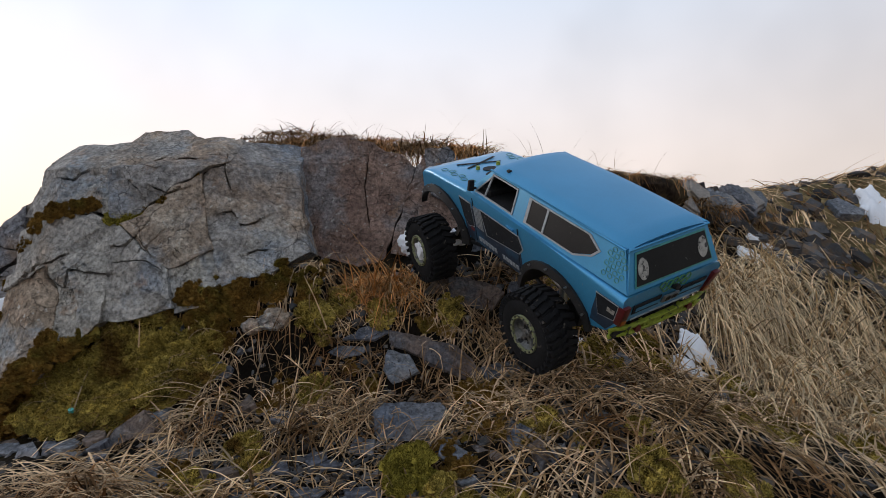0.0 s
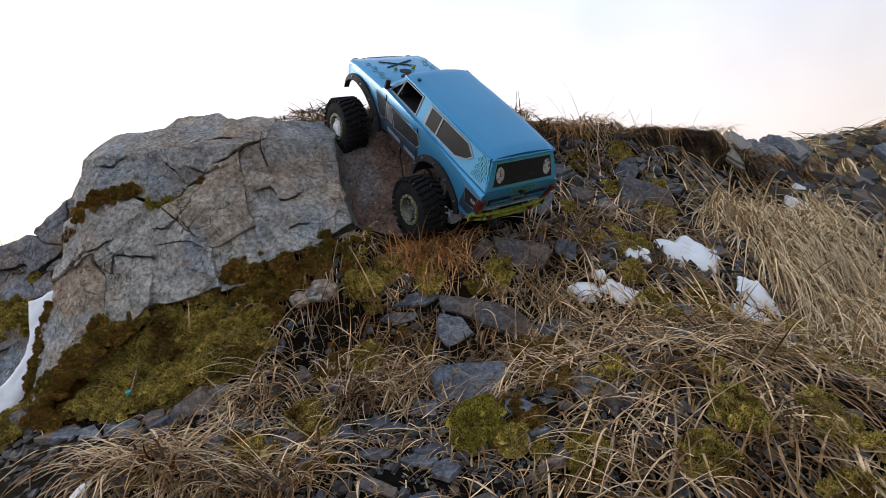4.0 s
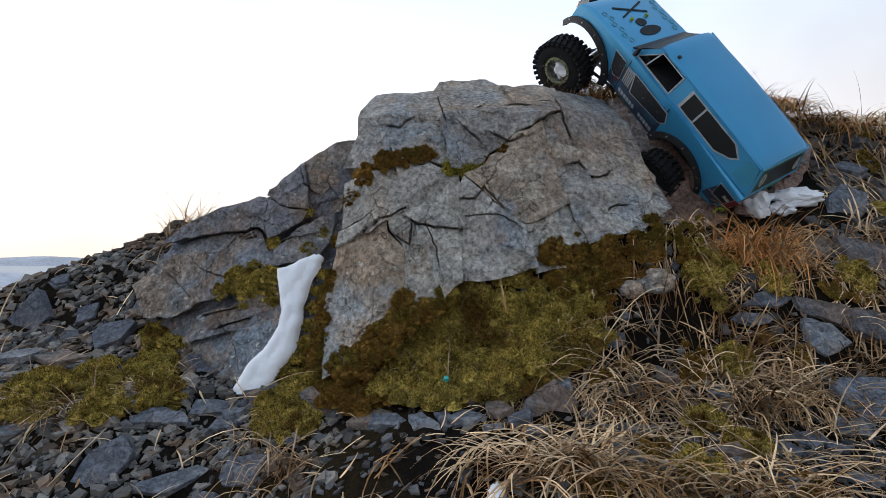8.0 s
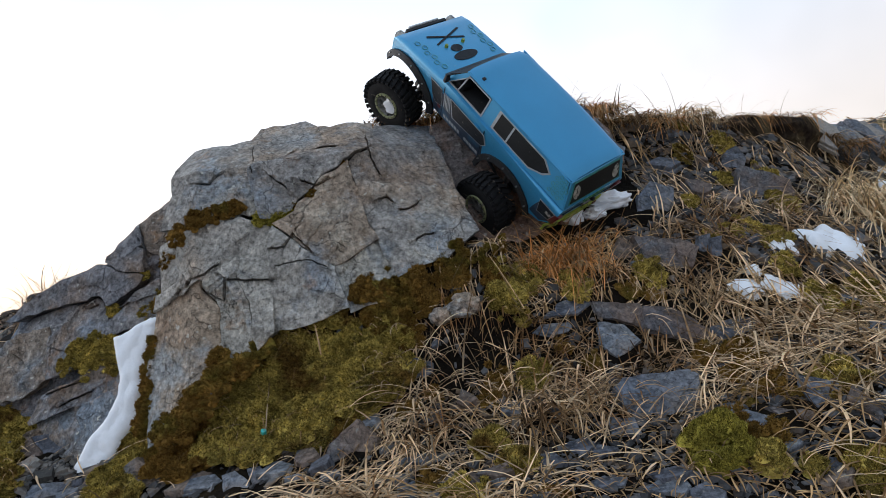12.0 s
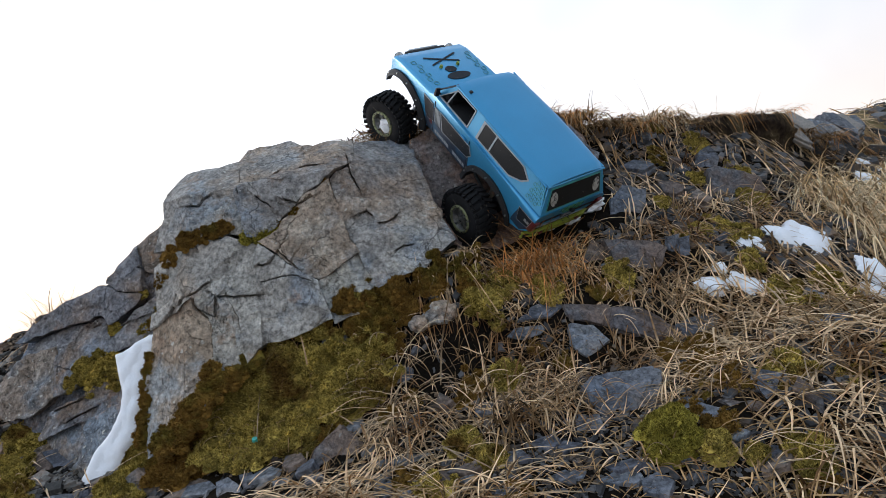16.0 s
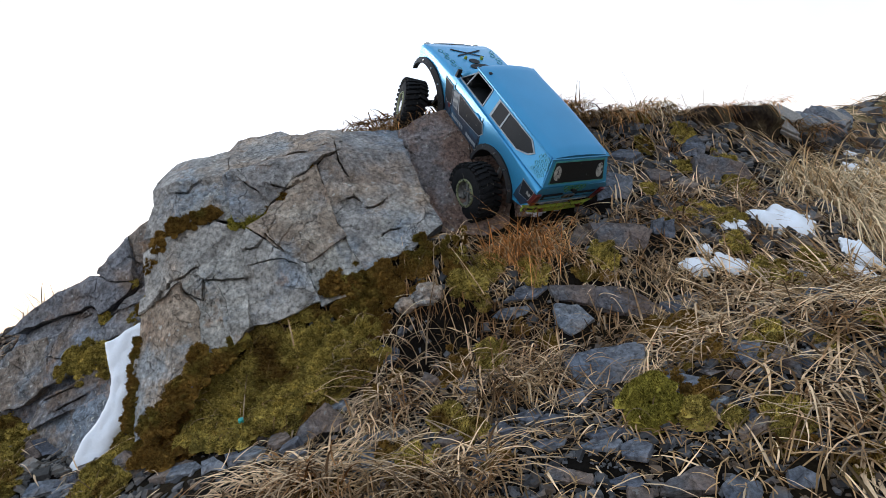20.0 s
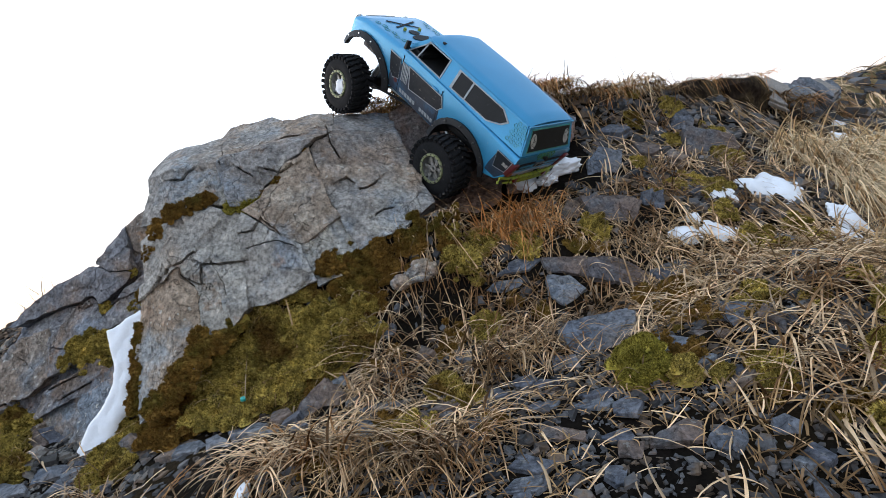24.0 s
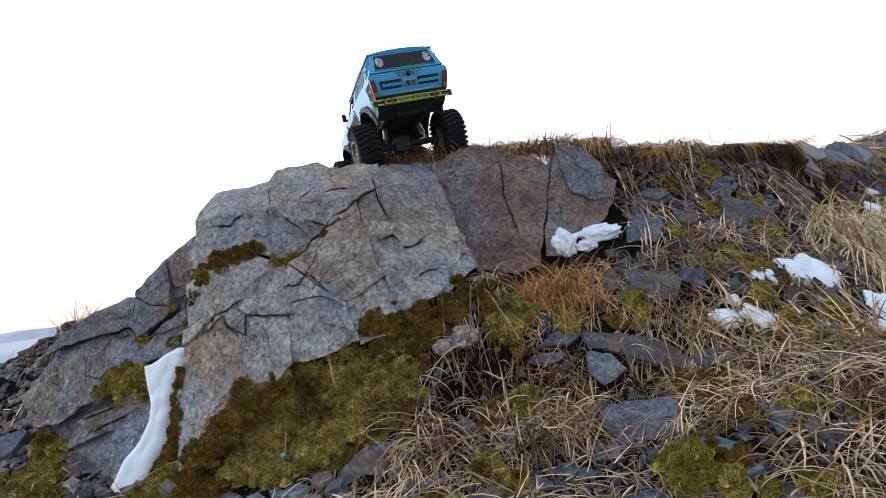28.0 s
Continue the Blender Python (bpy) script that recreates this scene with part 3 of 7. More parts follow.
outcrop("rock_outcrop", "weathered grey-brown bedrock outcrop split by mossy cracks", [
    [(-0.523, 0.157), (-0.499, 0.229), (-0.505, 0.276), (-0.484, 0.313), (-0.410, 0.315), (-0.378, 0.323), (-0.370, 0.348), (-0.344, 0.352), (-0.278, 0.357), (-0.252, 0.334), (-0.178, 0.327), (-0.146, 0.325), (-0.141, 0.267), (-0.185, 0.240), (-0.241, 0.212), (-0.262, 0.189), (-0.281, 0.164), (-0.324, 0.147), (-0.376, 0.165), (-0.434, 0.165)],
    [(-0.140, 0.317), (-0.034, 0.331), (-0.009, 0.188), (0.023, 0.085), (-0.041, 0.051), (-0.122, 0.028), (-0.141, 0.078), (-0.165, 0.144), (-0.181, 0.236), (-0.138, 0.264)],
    [(-0.186, 0.235), (-0.167, 0.144), (-0.150, 0.092), (-0.220, 0.057), (-0.270, 0.099), (-0.316, 0.137), (-0.279, 0.157), (-0.258, 0.184), (-0.236, 0.207)],
    [(-0.219, 0.052), (-0.148, 0.088), (-0.123, 0.024), (-0.148, -0.009), (-0.199, -0.020)],
    [(-0.318, 0.131), (-0.270, 0.092), (-0.222, 0.051), (-0.202, -0.011), (-0.278, -0.028), (-0.320, -0.031), (-0.319, 0.064), (-0.327, 0.116)],
    [(-0.518, 0.128), (-0.434, 0.157), (-0.376, 0.158), (-0.330, 0.137), (-0.327, 0.106), (-0.324, 0.021), (-0.318, -0.032), (-0.358, -0.067), (-0.407, -0.074), (-0.410, 0.016), (-0.435, 0.045), (-0.461, 0.085), (-0.496, 0.060), (-0.521, 0.050)],
    [(-0.523, 0.045), (-0.493, 0.055), (-0.461, 0.080), (-0.437, 0.042), (-0.414, 0.014), (-0.410, -0.073), (-0.424, -0.124), (-0.532, -0.181), (-0.538, -0.065)],
], face_grey, 0.34, grey_tone, 3, 0.013, (
    [(-0.481, 0.045), (-0.45, 0.066), (-0.414, 0.083)], [(-0.403, 0.063), (-0.374, 0.052), (-0.359, 0.014), (-0.355, -0.012)], [(-0.394, 0.057), (-0.326, 0.049)], [(-0.138, 0.161), (-0.127, 0.164), (-0.117, 0.155)],
    [(-0.105, 0.139), (-0.09, 0.138), (-0.072, 0.149)], [(-0.084, 0.084), (-0.07, 0.089), (-0.054, 0.089)], [(-0.317, 0.225), (-0.292, 0.199)], [(-0.299, 0.268), (-0.289, 0.277)],
    [(-0.448, 0.23), (-0.429, 0.227), (-0.411, 0.243)], [(-0.366, 0.299), (-0.357, 0.267), (-0.35, 0.24)], [(-0.244, 0.27), (-0.206, 0.271)], [(-0.153, 0.287), (-0.147, 0.245), (-0.135, 0.209)],
    [(-0.233, 0.056), (-0.255, 0.07), (-0.279, 0.072), (-0.314, 0.069)], [(-0.318, 0.098), (-0.3, 0.098), (-0.284, 0.119), (-0.254, 0.083)], [(-0.427, 0.038), (-0.404, 0.023), (-0.402, 0.057)],
    [(-0.441, 0.187), (-0.43, 0.147)], [(-0.267, 0.209), (-0.244, 0.198), (-0.218, 0.206)]),
    (((-0.50, 0.215), (-0.15, 0.290), (-0.33, 0.26)), ((-0.36, 0.27), (-0.34, 0.16), (-0.36, 0.20)), ((-0.19, 0.205), (0.0, 0.165), (-0.09, 0.20)), ((-0.481, 0.042), (-0.33, 0.112), (-0.42, 0.05)), ((-0.40, 0.07), (-0.352, -0.04), (-0.37, 0.0)), ((-0.25, 0.34), (-0.22, 0.26), (-0.24, 0.31))))
left_ledges = outcrop("rock_outcrop", "blue-grey bedrock ledges with mossy joints", [
    [(-0.723, 0.133), (-0.647, 0.197), (-0.602, 0.231), (-0.547, 0.253), (-0.548, 0.183), (-0.565, 0.146), (-0.564, 0.093), (-0.627, 0.097), (-0.687, 0.113)],
    [(-0.949, 0.033), (-0.914, 0.070), (-0.828, 0.103), (-0.729, 0.127), (-0.686, 0.108), (-0.626, 0.090), (-0.641, 0.070), (-0.701, 0.043), (-0.733, 0.062), (-0.838, 0.054)],
    [(-1.019, -0.057), (-0.918, 0.033), (-0.836, 0.049), (-0.736, 0.055), (-0.701, 0.013), (-0.634, 0.063), (-0.572, 0.088), (-0.575, 0.042), (-0.598, 0.001), (-0.678, -0.013), (-0.739, -0.024), (-0.781, -0.074), (-0.844, -0.086), (-0.904, -0.117), (-0.975, -0.120)],
    [(-0.837, -0.113), (-0.751, -0.089), (-0.666, -0.044), (-0.650, -0.105), (-0.665, -0.155), (-0.715, -0.233), (-0.761, -0.236), (-0.820, -0.203), (-0.853, -0.155)],
    [(-0.910, -0.191), (-0.847, -0.175), (-0.810, -0.217), (-0.829, -0.266), (-0.882, -0.261)],
], face_left, 0.30, lambda x, z: M_LEDGE if math.sin(x * 37 + z * 23) > 0.1 else M_LEFT, 23, 0.026, (
    [(-0.752, 0.063), (-0.793, 0.037), (-0.822, 0.003), (-0.841, -0.032)], [(-0.727, 0.047), (-0.768, 0.04)], [(-0.821, -0.11), (-0.789, -0.102), (-0.749, -0.094)], [(-0.779, -0.13), (-0.721, -0.111)], [(-0.721, 0.068), (-0.701, 0.036), (-0.692, 0.015)],
    [(-0.905, 0.02), (-0.86, -0.02), (-0.80, -0.035), (-0.745, -0.03)], [(-0.655, 0.19), (-0.64, 0.15), (-0.60, 0.12)], [(-0.80, -0.10), (-0.76, -0.14), (-0.72, -0.20)], [(-0.94, -0.03), (-0.88, -0.07)]),
    (((-0.95, 0.0), (-0.74, 0.03), (-0.83, 0.0)), ((-0.86, 0.06), (-0.83, -0.12), (-0.845, -0.04)), ((-0.66, 0.25), (-0.62, 0.08), (-0.64, 0.16)), ((-0.85, -0.16), (-0.66, -0.11), (-0.75, -0.14))))
rock_block("block", [(-1.03, -0.11), (-0.95, 0.035), (-0.83, 0.095), (-0.72, 0.130), (-0.60, 0.225), (-0.545, 0.245), (-0.53, 0.0), (-0.56, -0.13), (-0.68, -0.19), (-0.80, -0.19), (-0.93, -0.14)], lambda x, z: face_left(x, z) + 0.022, 0.20, M_LEFT, left_ledges, 61, 0.022)
brown_face = outcrop("rock_outcrop", "smooth rust-brown rock face with a vertical crack", [
    [(-0.031, 0.315), (-0.010, 0.323), (0.021, 0.336), (0.062, 0.341), (0.121, 0.325), (0.150, 0.307), (0.187, 0.297), (0.214, 0.276), (0.200, 0.225), (0.182, 0.169), (0.165, 0.110), (0.152, 0.066), (0.075, 0.035), (0.0, 0.052), (-0.024, 0.195)],
    [(0.244, 0.309), (0.290, 0.312), (0.325, 0.281), (0.356, 0.223), (0.336, 0.179), (0.300, 0.135), (0.261, 0.080), (0.168, 0.085), (0.176, 0.121), (0.195, 0.182), (0.208, 0.224), (0.222, 0.268)],
], face_brown, 0.30, M_BROWN, 43, 0.007, cracks=([(0.115, 0.290), (0.109, 0.224), (0.120, 0.150)],), tilt=0.0)
rock_block("block", [(0.240, 0.313), (0.290, 0.317), (0.330, 0.260), (0.358, 0.222), (0.337, 0.190), (0.289, 0.189), (0.247, 0.218), (0.247, 0.265)], lambda x, z: face_brown(x, z) - 0.014, 0.10, M_LEFT, brown_face, 57, 0.016, label="blue-grey slab on the brown rock")
rock_block("block", [(0.14, 0.285), (0.20, 0.272), (0.245, 0.295), (0.30, 0.28), (0.29, 0.16), (0.24, 0.08), (0.13, 0.06)], lambda x, z: face_brown(x, z) + 0.035, 0.22, M_BROWN, brown_face, 63, 0.011)
# ---- the toy truck ----
WR, WB, WR2 = 0.060, 0.168, 0.132      # wheel radius, front and rear axle places
truck = tagged(new("toy_truck"), "radio-controlled blue toy off-road truck with big muddy tyres", "toy car")


def arch(cx, r, a0, a1, n=12):
    return [(cx + r * math.cos(radians(a0 + (a1 - a0) * i / n)), 0.066 + r * math.sin(radians(a0 + (a1 - a0) * i / n))) for i in range(n + 1)]


def hex_ring(bm, place, outer, inner, shift):
    """A six-sided printed ring, closed all round."""
    shift = Vector(shift)
    rows = []
    for k in range(6):
        t = radians(60 * k)
        a, b = Vector(place(outer, t)), Vector(place(inner, t))
        rows.append([bm.verts.new(p) for p in (a, b, b + shift, a + shift)])
    for k in range(6):
        u, v = rows[k], rows[(k + 1) % 6]
        for j in range(4):
            bm.faces.new((u[j], u[(j + 1) % 4], v[(j + 1) % 4], v[j]))


# the tub: the side outline, with both wheel arches cut out, carried across the width
outline = [(-0.246, 0.104), (-0.262, 0.128), (-0.259, 0.173), (-0.10, 0.1765), (0.072, 0.1785), (0.082, 0.180), (0.19, 0.1705), (0.212, 0.164), (0.221, 0.152), (0.226, 0.120), (0.222, 0.112)]
outline += [p for p in arch(0.163, 0.073, 38, 172)] + [(0.080, 0.088), (-0.052, 0.088)] + [p for p in arch(-0.132, 0.072, 8, 158)]
bm = bmesh.new()
prism(bm, [(x, 0.086, z) for x, z in outline], (0, -0.172, 0))
bm.edges.ensure_lookup_table()
top = [e for e in bm.edges if abs(e.verts[0].co.y - e.verts[1].co.y) < 1e-6 and min(e.verts[0].co.z, e.verts[1].co.z) > 0.156]
bmesh.ops.bevel(bm, geom=top, offset=0.009, segments=3, profile=0.55, affect="EDGES", clamp_overlap=True)
body = part("body", bm, M_PAINT, truck, "glossy light blue painted body shell", smooth=40)
body.data.materials.append(M_BLACK)
for f in body.data.polygons:
    if f.normal.z < -0.2 or (abs(f.normal.y) < 0.3 and f.center.z < 0.138 and abs(f.center.x) < 0.228):
        f.material_index = 1
bm = bmesh.new()
box(bm, -0.250, 0.070, -0.075, 0.075, 0.1770, 0.1800, 0.001)
box(bm, 0.030, 0.070, -0.072, 0.072, 0.1795, 0.1900, 0.003)
part("cockpit", bm, M_BLACK, body, "black bare cockpit floor and dash")
bm = bmesh.new()
box(bm, -0.232, -0.062, -0.060, 0.060, 0.098, 0.112, 0.003)
part("undertray", bm, M_BLACK, truck, "black plastic tray under the body")


def side_point(x, s, sgn, out=0.0):
    """A point on the cabin's side: x along, s from the belt (0) to the roof (1)."""
    return Vector((x, sgn * (0.0805 + (0.0685 - 0.0805) * s + out), 0.1755 + 0.0490 * s))


def side_panel(bm, pts, sgn, thick=0.003, out=0.0):
    p = [side_point(x, s, sgn, out) for x, s in pts]
    prism(bm, p, (0, -sgn * thick, -thick * 0.25))


# the cabin: pillars and quarter panels each side, open door windows
for sgn in (1, -1):
    bm = bmesh.new()
    side_panel(bm, [(0.080, 0), (0.066, 0), (0.024, 0.90), (0.018, 1.0), (0.030, 1.0)], sgn)
    side_panel(bm, [(0.030, 1.0), (0.024, 0.90), (-0.052, 0.90), (-0.052, 1.0)], sgn)
    side_panel(bm, [(-0.034, 0), (-0.034, 0.90), (-0.060, 0.90), (-0.060, 0.0)], sgn)
    side_panel(bm, [(0.066, 0), (0.062, 0.10), (-0.034, 0.10), (-0.034, 0)], sgn)
    side_panel(bm, [(-0.052, 0.90), (-0.236, 0.90), (-0.236, 1.0), (-0.052, 1.0)], sgn)
    side_panel(bm, [(-0.060, 0.0), (-0.060, 0.90), (-0.236, 0.90), (-0.257, 0.0)], sgn)
    part("cabin_side", bm, M_PAINT, body)
    bm = bmesh.new()
    side_panel(bm, [(0.0370, 0.10), (0.0345, 0.10), (0.0255, 0.89), (0.0280, 0.89)], sgn, 0.002, 0.0012)
    part("vent_divider", bm, M_LINE, body, "thin pale quarter-light divider")
    for pts in ([(0.062, 0.10), (0.0255, 0.89), (-0.034, 0.89), (-0.034, 0.10)], [(-0.060, 0.12), (-0.060, 0.86), (-0.180, 0.86), (-0.2025, 0.60), (-0.192, 0.36), (-0.163, 0.12)]):
        bm = bmesh.new()
        n = len(pts)
        c = (sum(p[0] for p in pts) / n, sum(p[1] for p in pts) / n)
        for i in range(n):
            a, b = pts[i], pts[(i + 1) % n]
            ai, bi = ((p[0] + (c[0] - p[0]) * 0.07, p[1] + (c[1] - p[1]) * 0.11) for p in (a, b))
            side_panel(bm, [a, b, bi, ai], sgn, 0.002, 0.0012)
        part("window_frame", bm, M_LINE, body, "worn pale window surround")
    bm = bmesh.new()
    side_panel(bm, [(-0.064, 0.16), (-0.064, 0.83), (-0.178, 0.83), (-0.199, 0.60), (-0.189, 0.39), (-0.162, 0.16)], sgn, 0.002, 0.0006)
    pane = part("side_window", bm, M_GLASS, body, "dark tinted side window")
    bm = bmesh.new()
    side_panel(bm, [(-0.099, 0.16), (-0.099, 0.83), (-0.1025, 0.83), (-0.1025, 0.16)], sgn, 0.002, 0.0016)
    part("divider", bm, M_LINE, pane)
bm = bmesh.new()
prism(bm, [(0.058, 0.083, 0.182), (0.065, 0.083, 0.182), (0.063, 0.083, 0.200), (0.058, 0.083, 0.201)], (0, 0.010, 0.001), 0.002)
rod(bm, (0.062, 0.076, 0.184), (0.062, 0.088, 0.187), 0.0022, 8)
part("mirror", bm, M_BLACK, truck, "black plastic door mirror")

# roof: a shallow dome with a gutter
bm = bmesh.new()
nx, ny = 22, 14
grid = []
for i in range(nx + 1):
    u = i / nx
    row = []
    for j in range(ny + 1):
        v = j / ny * 2 - 1
        x = -0.239 + 0.275 * u
        hw = 0.0690 + 0.0035 * math.sin(math.pi * u)
        e = max(0.0, abs(v) - 0.86) / 0.14
        k = max(0.0, abs(2 * u - 1) - 0.90) / 0.10
        z = 0.2285 + 0.0050 * (1 - v * v) + 0.002 * math.sin(math.pi * u) - 0.0045 * e * e - 0.0045 * k * k
        row.append(bm.verts.new((x, hw * v, z)))
    grid.append(row)
for i in range(nx):
    for j in range(ny):
        bm.faces.new((grid[i][j], grid[i + 1][j], grid[i + 1][j + 1], grid[i][j + 1]))
bmesh.ops.recalc_face_normals(bm, faces=bm.faces)
bmesh.ops.solidify(bm, geom=list(bm.faces), thickness=0.004)
roof = part("roof", bm, M_ROOF, truck, "satin darker blue roof with dust specks")
bm = bmesh.new()
for sgn in (1, -1):
    rod(bm, (-0.237, sgn * 0.0705, 0.2225), (0.034, sgn * 0.0705, 0.2235), 0.0017, 6)
rod(bm, (-0.2395, -0.070, 0.2225), (-0.2395, 0.070, 0.2225), 0.0017, 6)
part("gutter", bm, M_PAINT, roof)
bm = bmesh.new()
box(bm, 0.0, 0.006, 0.058, 0.064, 0.229, 0.2325, 0.001)
part("clip", bm, M_BLACK, roof)

# windscreen, tail window and tailgate
bm = bmesh.new()
prism(bm, [(0.079, 0.074, 0.177), (0.079, -0.074, 0.177), (0.026, -0.062, 0.222), (0.026, 0.062, 0.222)], (0.002, 0, 0.002))
part("windscreen", bm, M_GLASS, body, "dark windscreen")
bm = bmesh.new()
prism(bm, [(-0.2585, 0.0795, 0.1755), (-0.2585, -0.0795, 0.1755), (-0.2385, -0.0665, 0.2235), (-0.2385, 0.0665, 0.2235)], (0.003, 0, 0))
tail = part("tail_panel", bm, M_PAINT, body)


def tail_point(y, s, out=0.0):
    return Vector((-0.2588 + 0.020 * s - out, y, 0.1755 + 0.048 * s))


bm = bmesh.new()
prism(bm, [tail_point(0.066, 0.14), tail_point(-0.066, 0.14), tail_point(-0.059, 0.86), tail_point(0.059, 0.86)], (-0.0015, 0, 0))
tail_glass = part("tail_window", bm, M_GLASS, tail, "dark tail window")
bm = bmesh.new()
ring = [(0.068, 0.10), (-0.068, 0.10), (-0.0605, 0.90), (0.0605, 0.90)]
inner = [(0.066, 0.14), (-0.066, 0.14), (-0.059, 0.86), (0.059, 0.86)]
for i in range(4):
    j = (i + 1) % 4
    prism(bm, [tail_point(*ring[i]), tail_point(*ring[j]), tail_point(*inner[j]), tail_point(*inner[i])], (-0.0012, 0, 0))
part("window_frame", bm, M_TEAL, tail)
for y in (0.052, -0.052):
    bm = bmesh.new()
    prism(bm, [tail_point(y + 0.0085 * math.cos(a), 0.50 + 0.26 * math.sin(a)) for a in np.linspace(0, 2 * math.pi, 18)[:-1]], (-0.0022, 0, 0))
    part("sticker", bm, M_WHITE, tail_glass, "round black and white sticker")
for y0, y1 in ((0.066, 0.018), (-0.018, -0.066)):
    bm = bmesh.new()
    prism(bm, [(-0.2605, y0, 0.140), (-0.2605, y1, 0.140), (-0.2602, y1, 0.156), (-0.2602, y0, 0.156)], (-0.0016, 0, 0))
    part("vent_panel", bm, M_DECAL, body, "dark tailgate panel")
    bm = bmesh.new()
    prism(bm, [(-0.2625, y0 - 0.004 * (1 if y0 > 0 else -1), 0.144), (-0.2625, y1, 0.144), (-0.2622, y1, 0.150), (-0.2622, y0 - 0.004, 0.150)], (-0.0006, 0, 0))
    part("panel_line", bm, M_ROOF, body)
bm = bmesh.new()
box(bm, -0.2645, -0.261, -0.013, 0.013, 0.141, 0.152, 0.0008)
plate = part("number_plate", bm, M_RIM, body, "small pale number plate")
for y in (0.008, 0.003, -0.003, -0.008):
    bm = bmesh.new()
    box(bm, -0.2652, -0.2643, y - 0.0017, y + 0.0017, 0.1435, 0.1495)
    part("plate_bar", bm, M_BLACK, plate)
bm = bmesh.new()
rod(bm, (-0.258, 0.0, 0.163), (-0.2665, 0.0, 0.165), 0.0042, 12)
part("latch", bm, M_BLACK, body)
bm = bmesh.new()
box(bm, -0.2635, -0.259, -0.066, 0.066, 0.1290, 0.1312, 0.0006)
part("trim_strip", bm, M_LINE, body, "bright tailgate trim strip")
for i, (y, z) in enumerate(((0.0, 0.1715), (0.011, 0.1715), (-0.011, 0.1715), (0.0055, 0.1655), (-0.0055, 0.1655), (0.022, 0.1715), (-0.022, 0.1715), (0.0165, 0.1655), (-0.0165, 0.1655))):
    bm = bmesh.new()
    hex_ring(bm, lambda r, t: (-0.2602, y + r * math.cos(t), z + r * 0.9 * math.sin(t)), 0.0058, 0.0045, (-0.0012, 0, 0))
    part("honeycomb", bm, M_GREEN, body)

# tail lamps and rear bumper
for sgn in (1, -1):
    bm = bmesh.new()
    box(bm, -0.2645, -0.252, sgn * 0.0805 - 0.006, sgn * 0.0805 + 0.006, 0.126, 0.160, 0.002)
    lamp = part("tail_lamp", bm, M_RED, truck, "dark red tail lamp")
    bm = bmesh.new()
    box(bm, -0.2655, -0.255, sgn * 0.0805 - 0.0045, sgn * 0.0805 + 0.0045, 0.127, 0.136, 0.001)
    part("indicator", bm, M_AMBER, lamp)
bm = bmesh.new()
for z, h in ((0.1080, 0.0032), (0.1170, 0.0034)):
    prism(bm, [(-0.2490, 0.088, z + 0.002), (-0.2560, 0.060, z), (-0.2570, 0.0, z), (-0.2560, -0.060, z), (-0.2490, -0.088, z + 0.002), (-0.2450, -0.088, z + 0.002), (-0.2510, -0.058, z), (-0.2510, 0.058, z), (-0.2450, 0.088, z + 0.002)], (0, 0, h), 0.0007)
for y in (0.086, 0.060, 0.034, -0.034, -0.060, -0.086):
    box(bm, -0.2555 + (0.006 if abs(y) > 0.07 else 0), -0.2470, y - 0.0022, y + 0.0022, 0.1085, 0.1195)
bumper = part("rear_bumper", bm, M_LIME, truck, "lime green metal rear bumper with slots")
bm = bmesh.new()
box(bm, -0.2515, -0.2485, -0.084, 0.084, 0.1090, 0.1190)
part("backing", bm, M_BLACK, bumper)
for y in (0.047, -0.047):
    bm = bmesh.new()
    rod(bm, (-0.2470, y, 0.1138), (-0.2575, y, 0.1138), 0.0050, 14)
    part("bumper_lamp", bm, M_RED, bumper)
for z in (0.1128, 0.1152):
    bm = bmesh.new()
    box(bm, -0.2562, -0.2510, -0.030, 0.030, z - 0.0006, z + 0.0006)
    part("bumper_slat", bm, M_LIME, bumper)
for y in (0.045, -0.045):
    bm = bmesh.new()
    box(bm, -0.2510, -0.20, y - 0.004, y + 0.004, 0.106, 0.114, 0.001)
    part("bumper_arm", bm, M_BLACK, bumper)

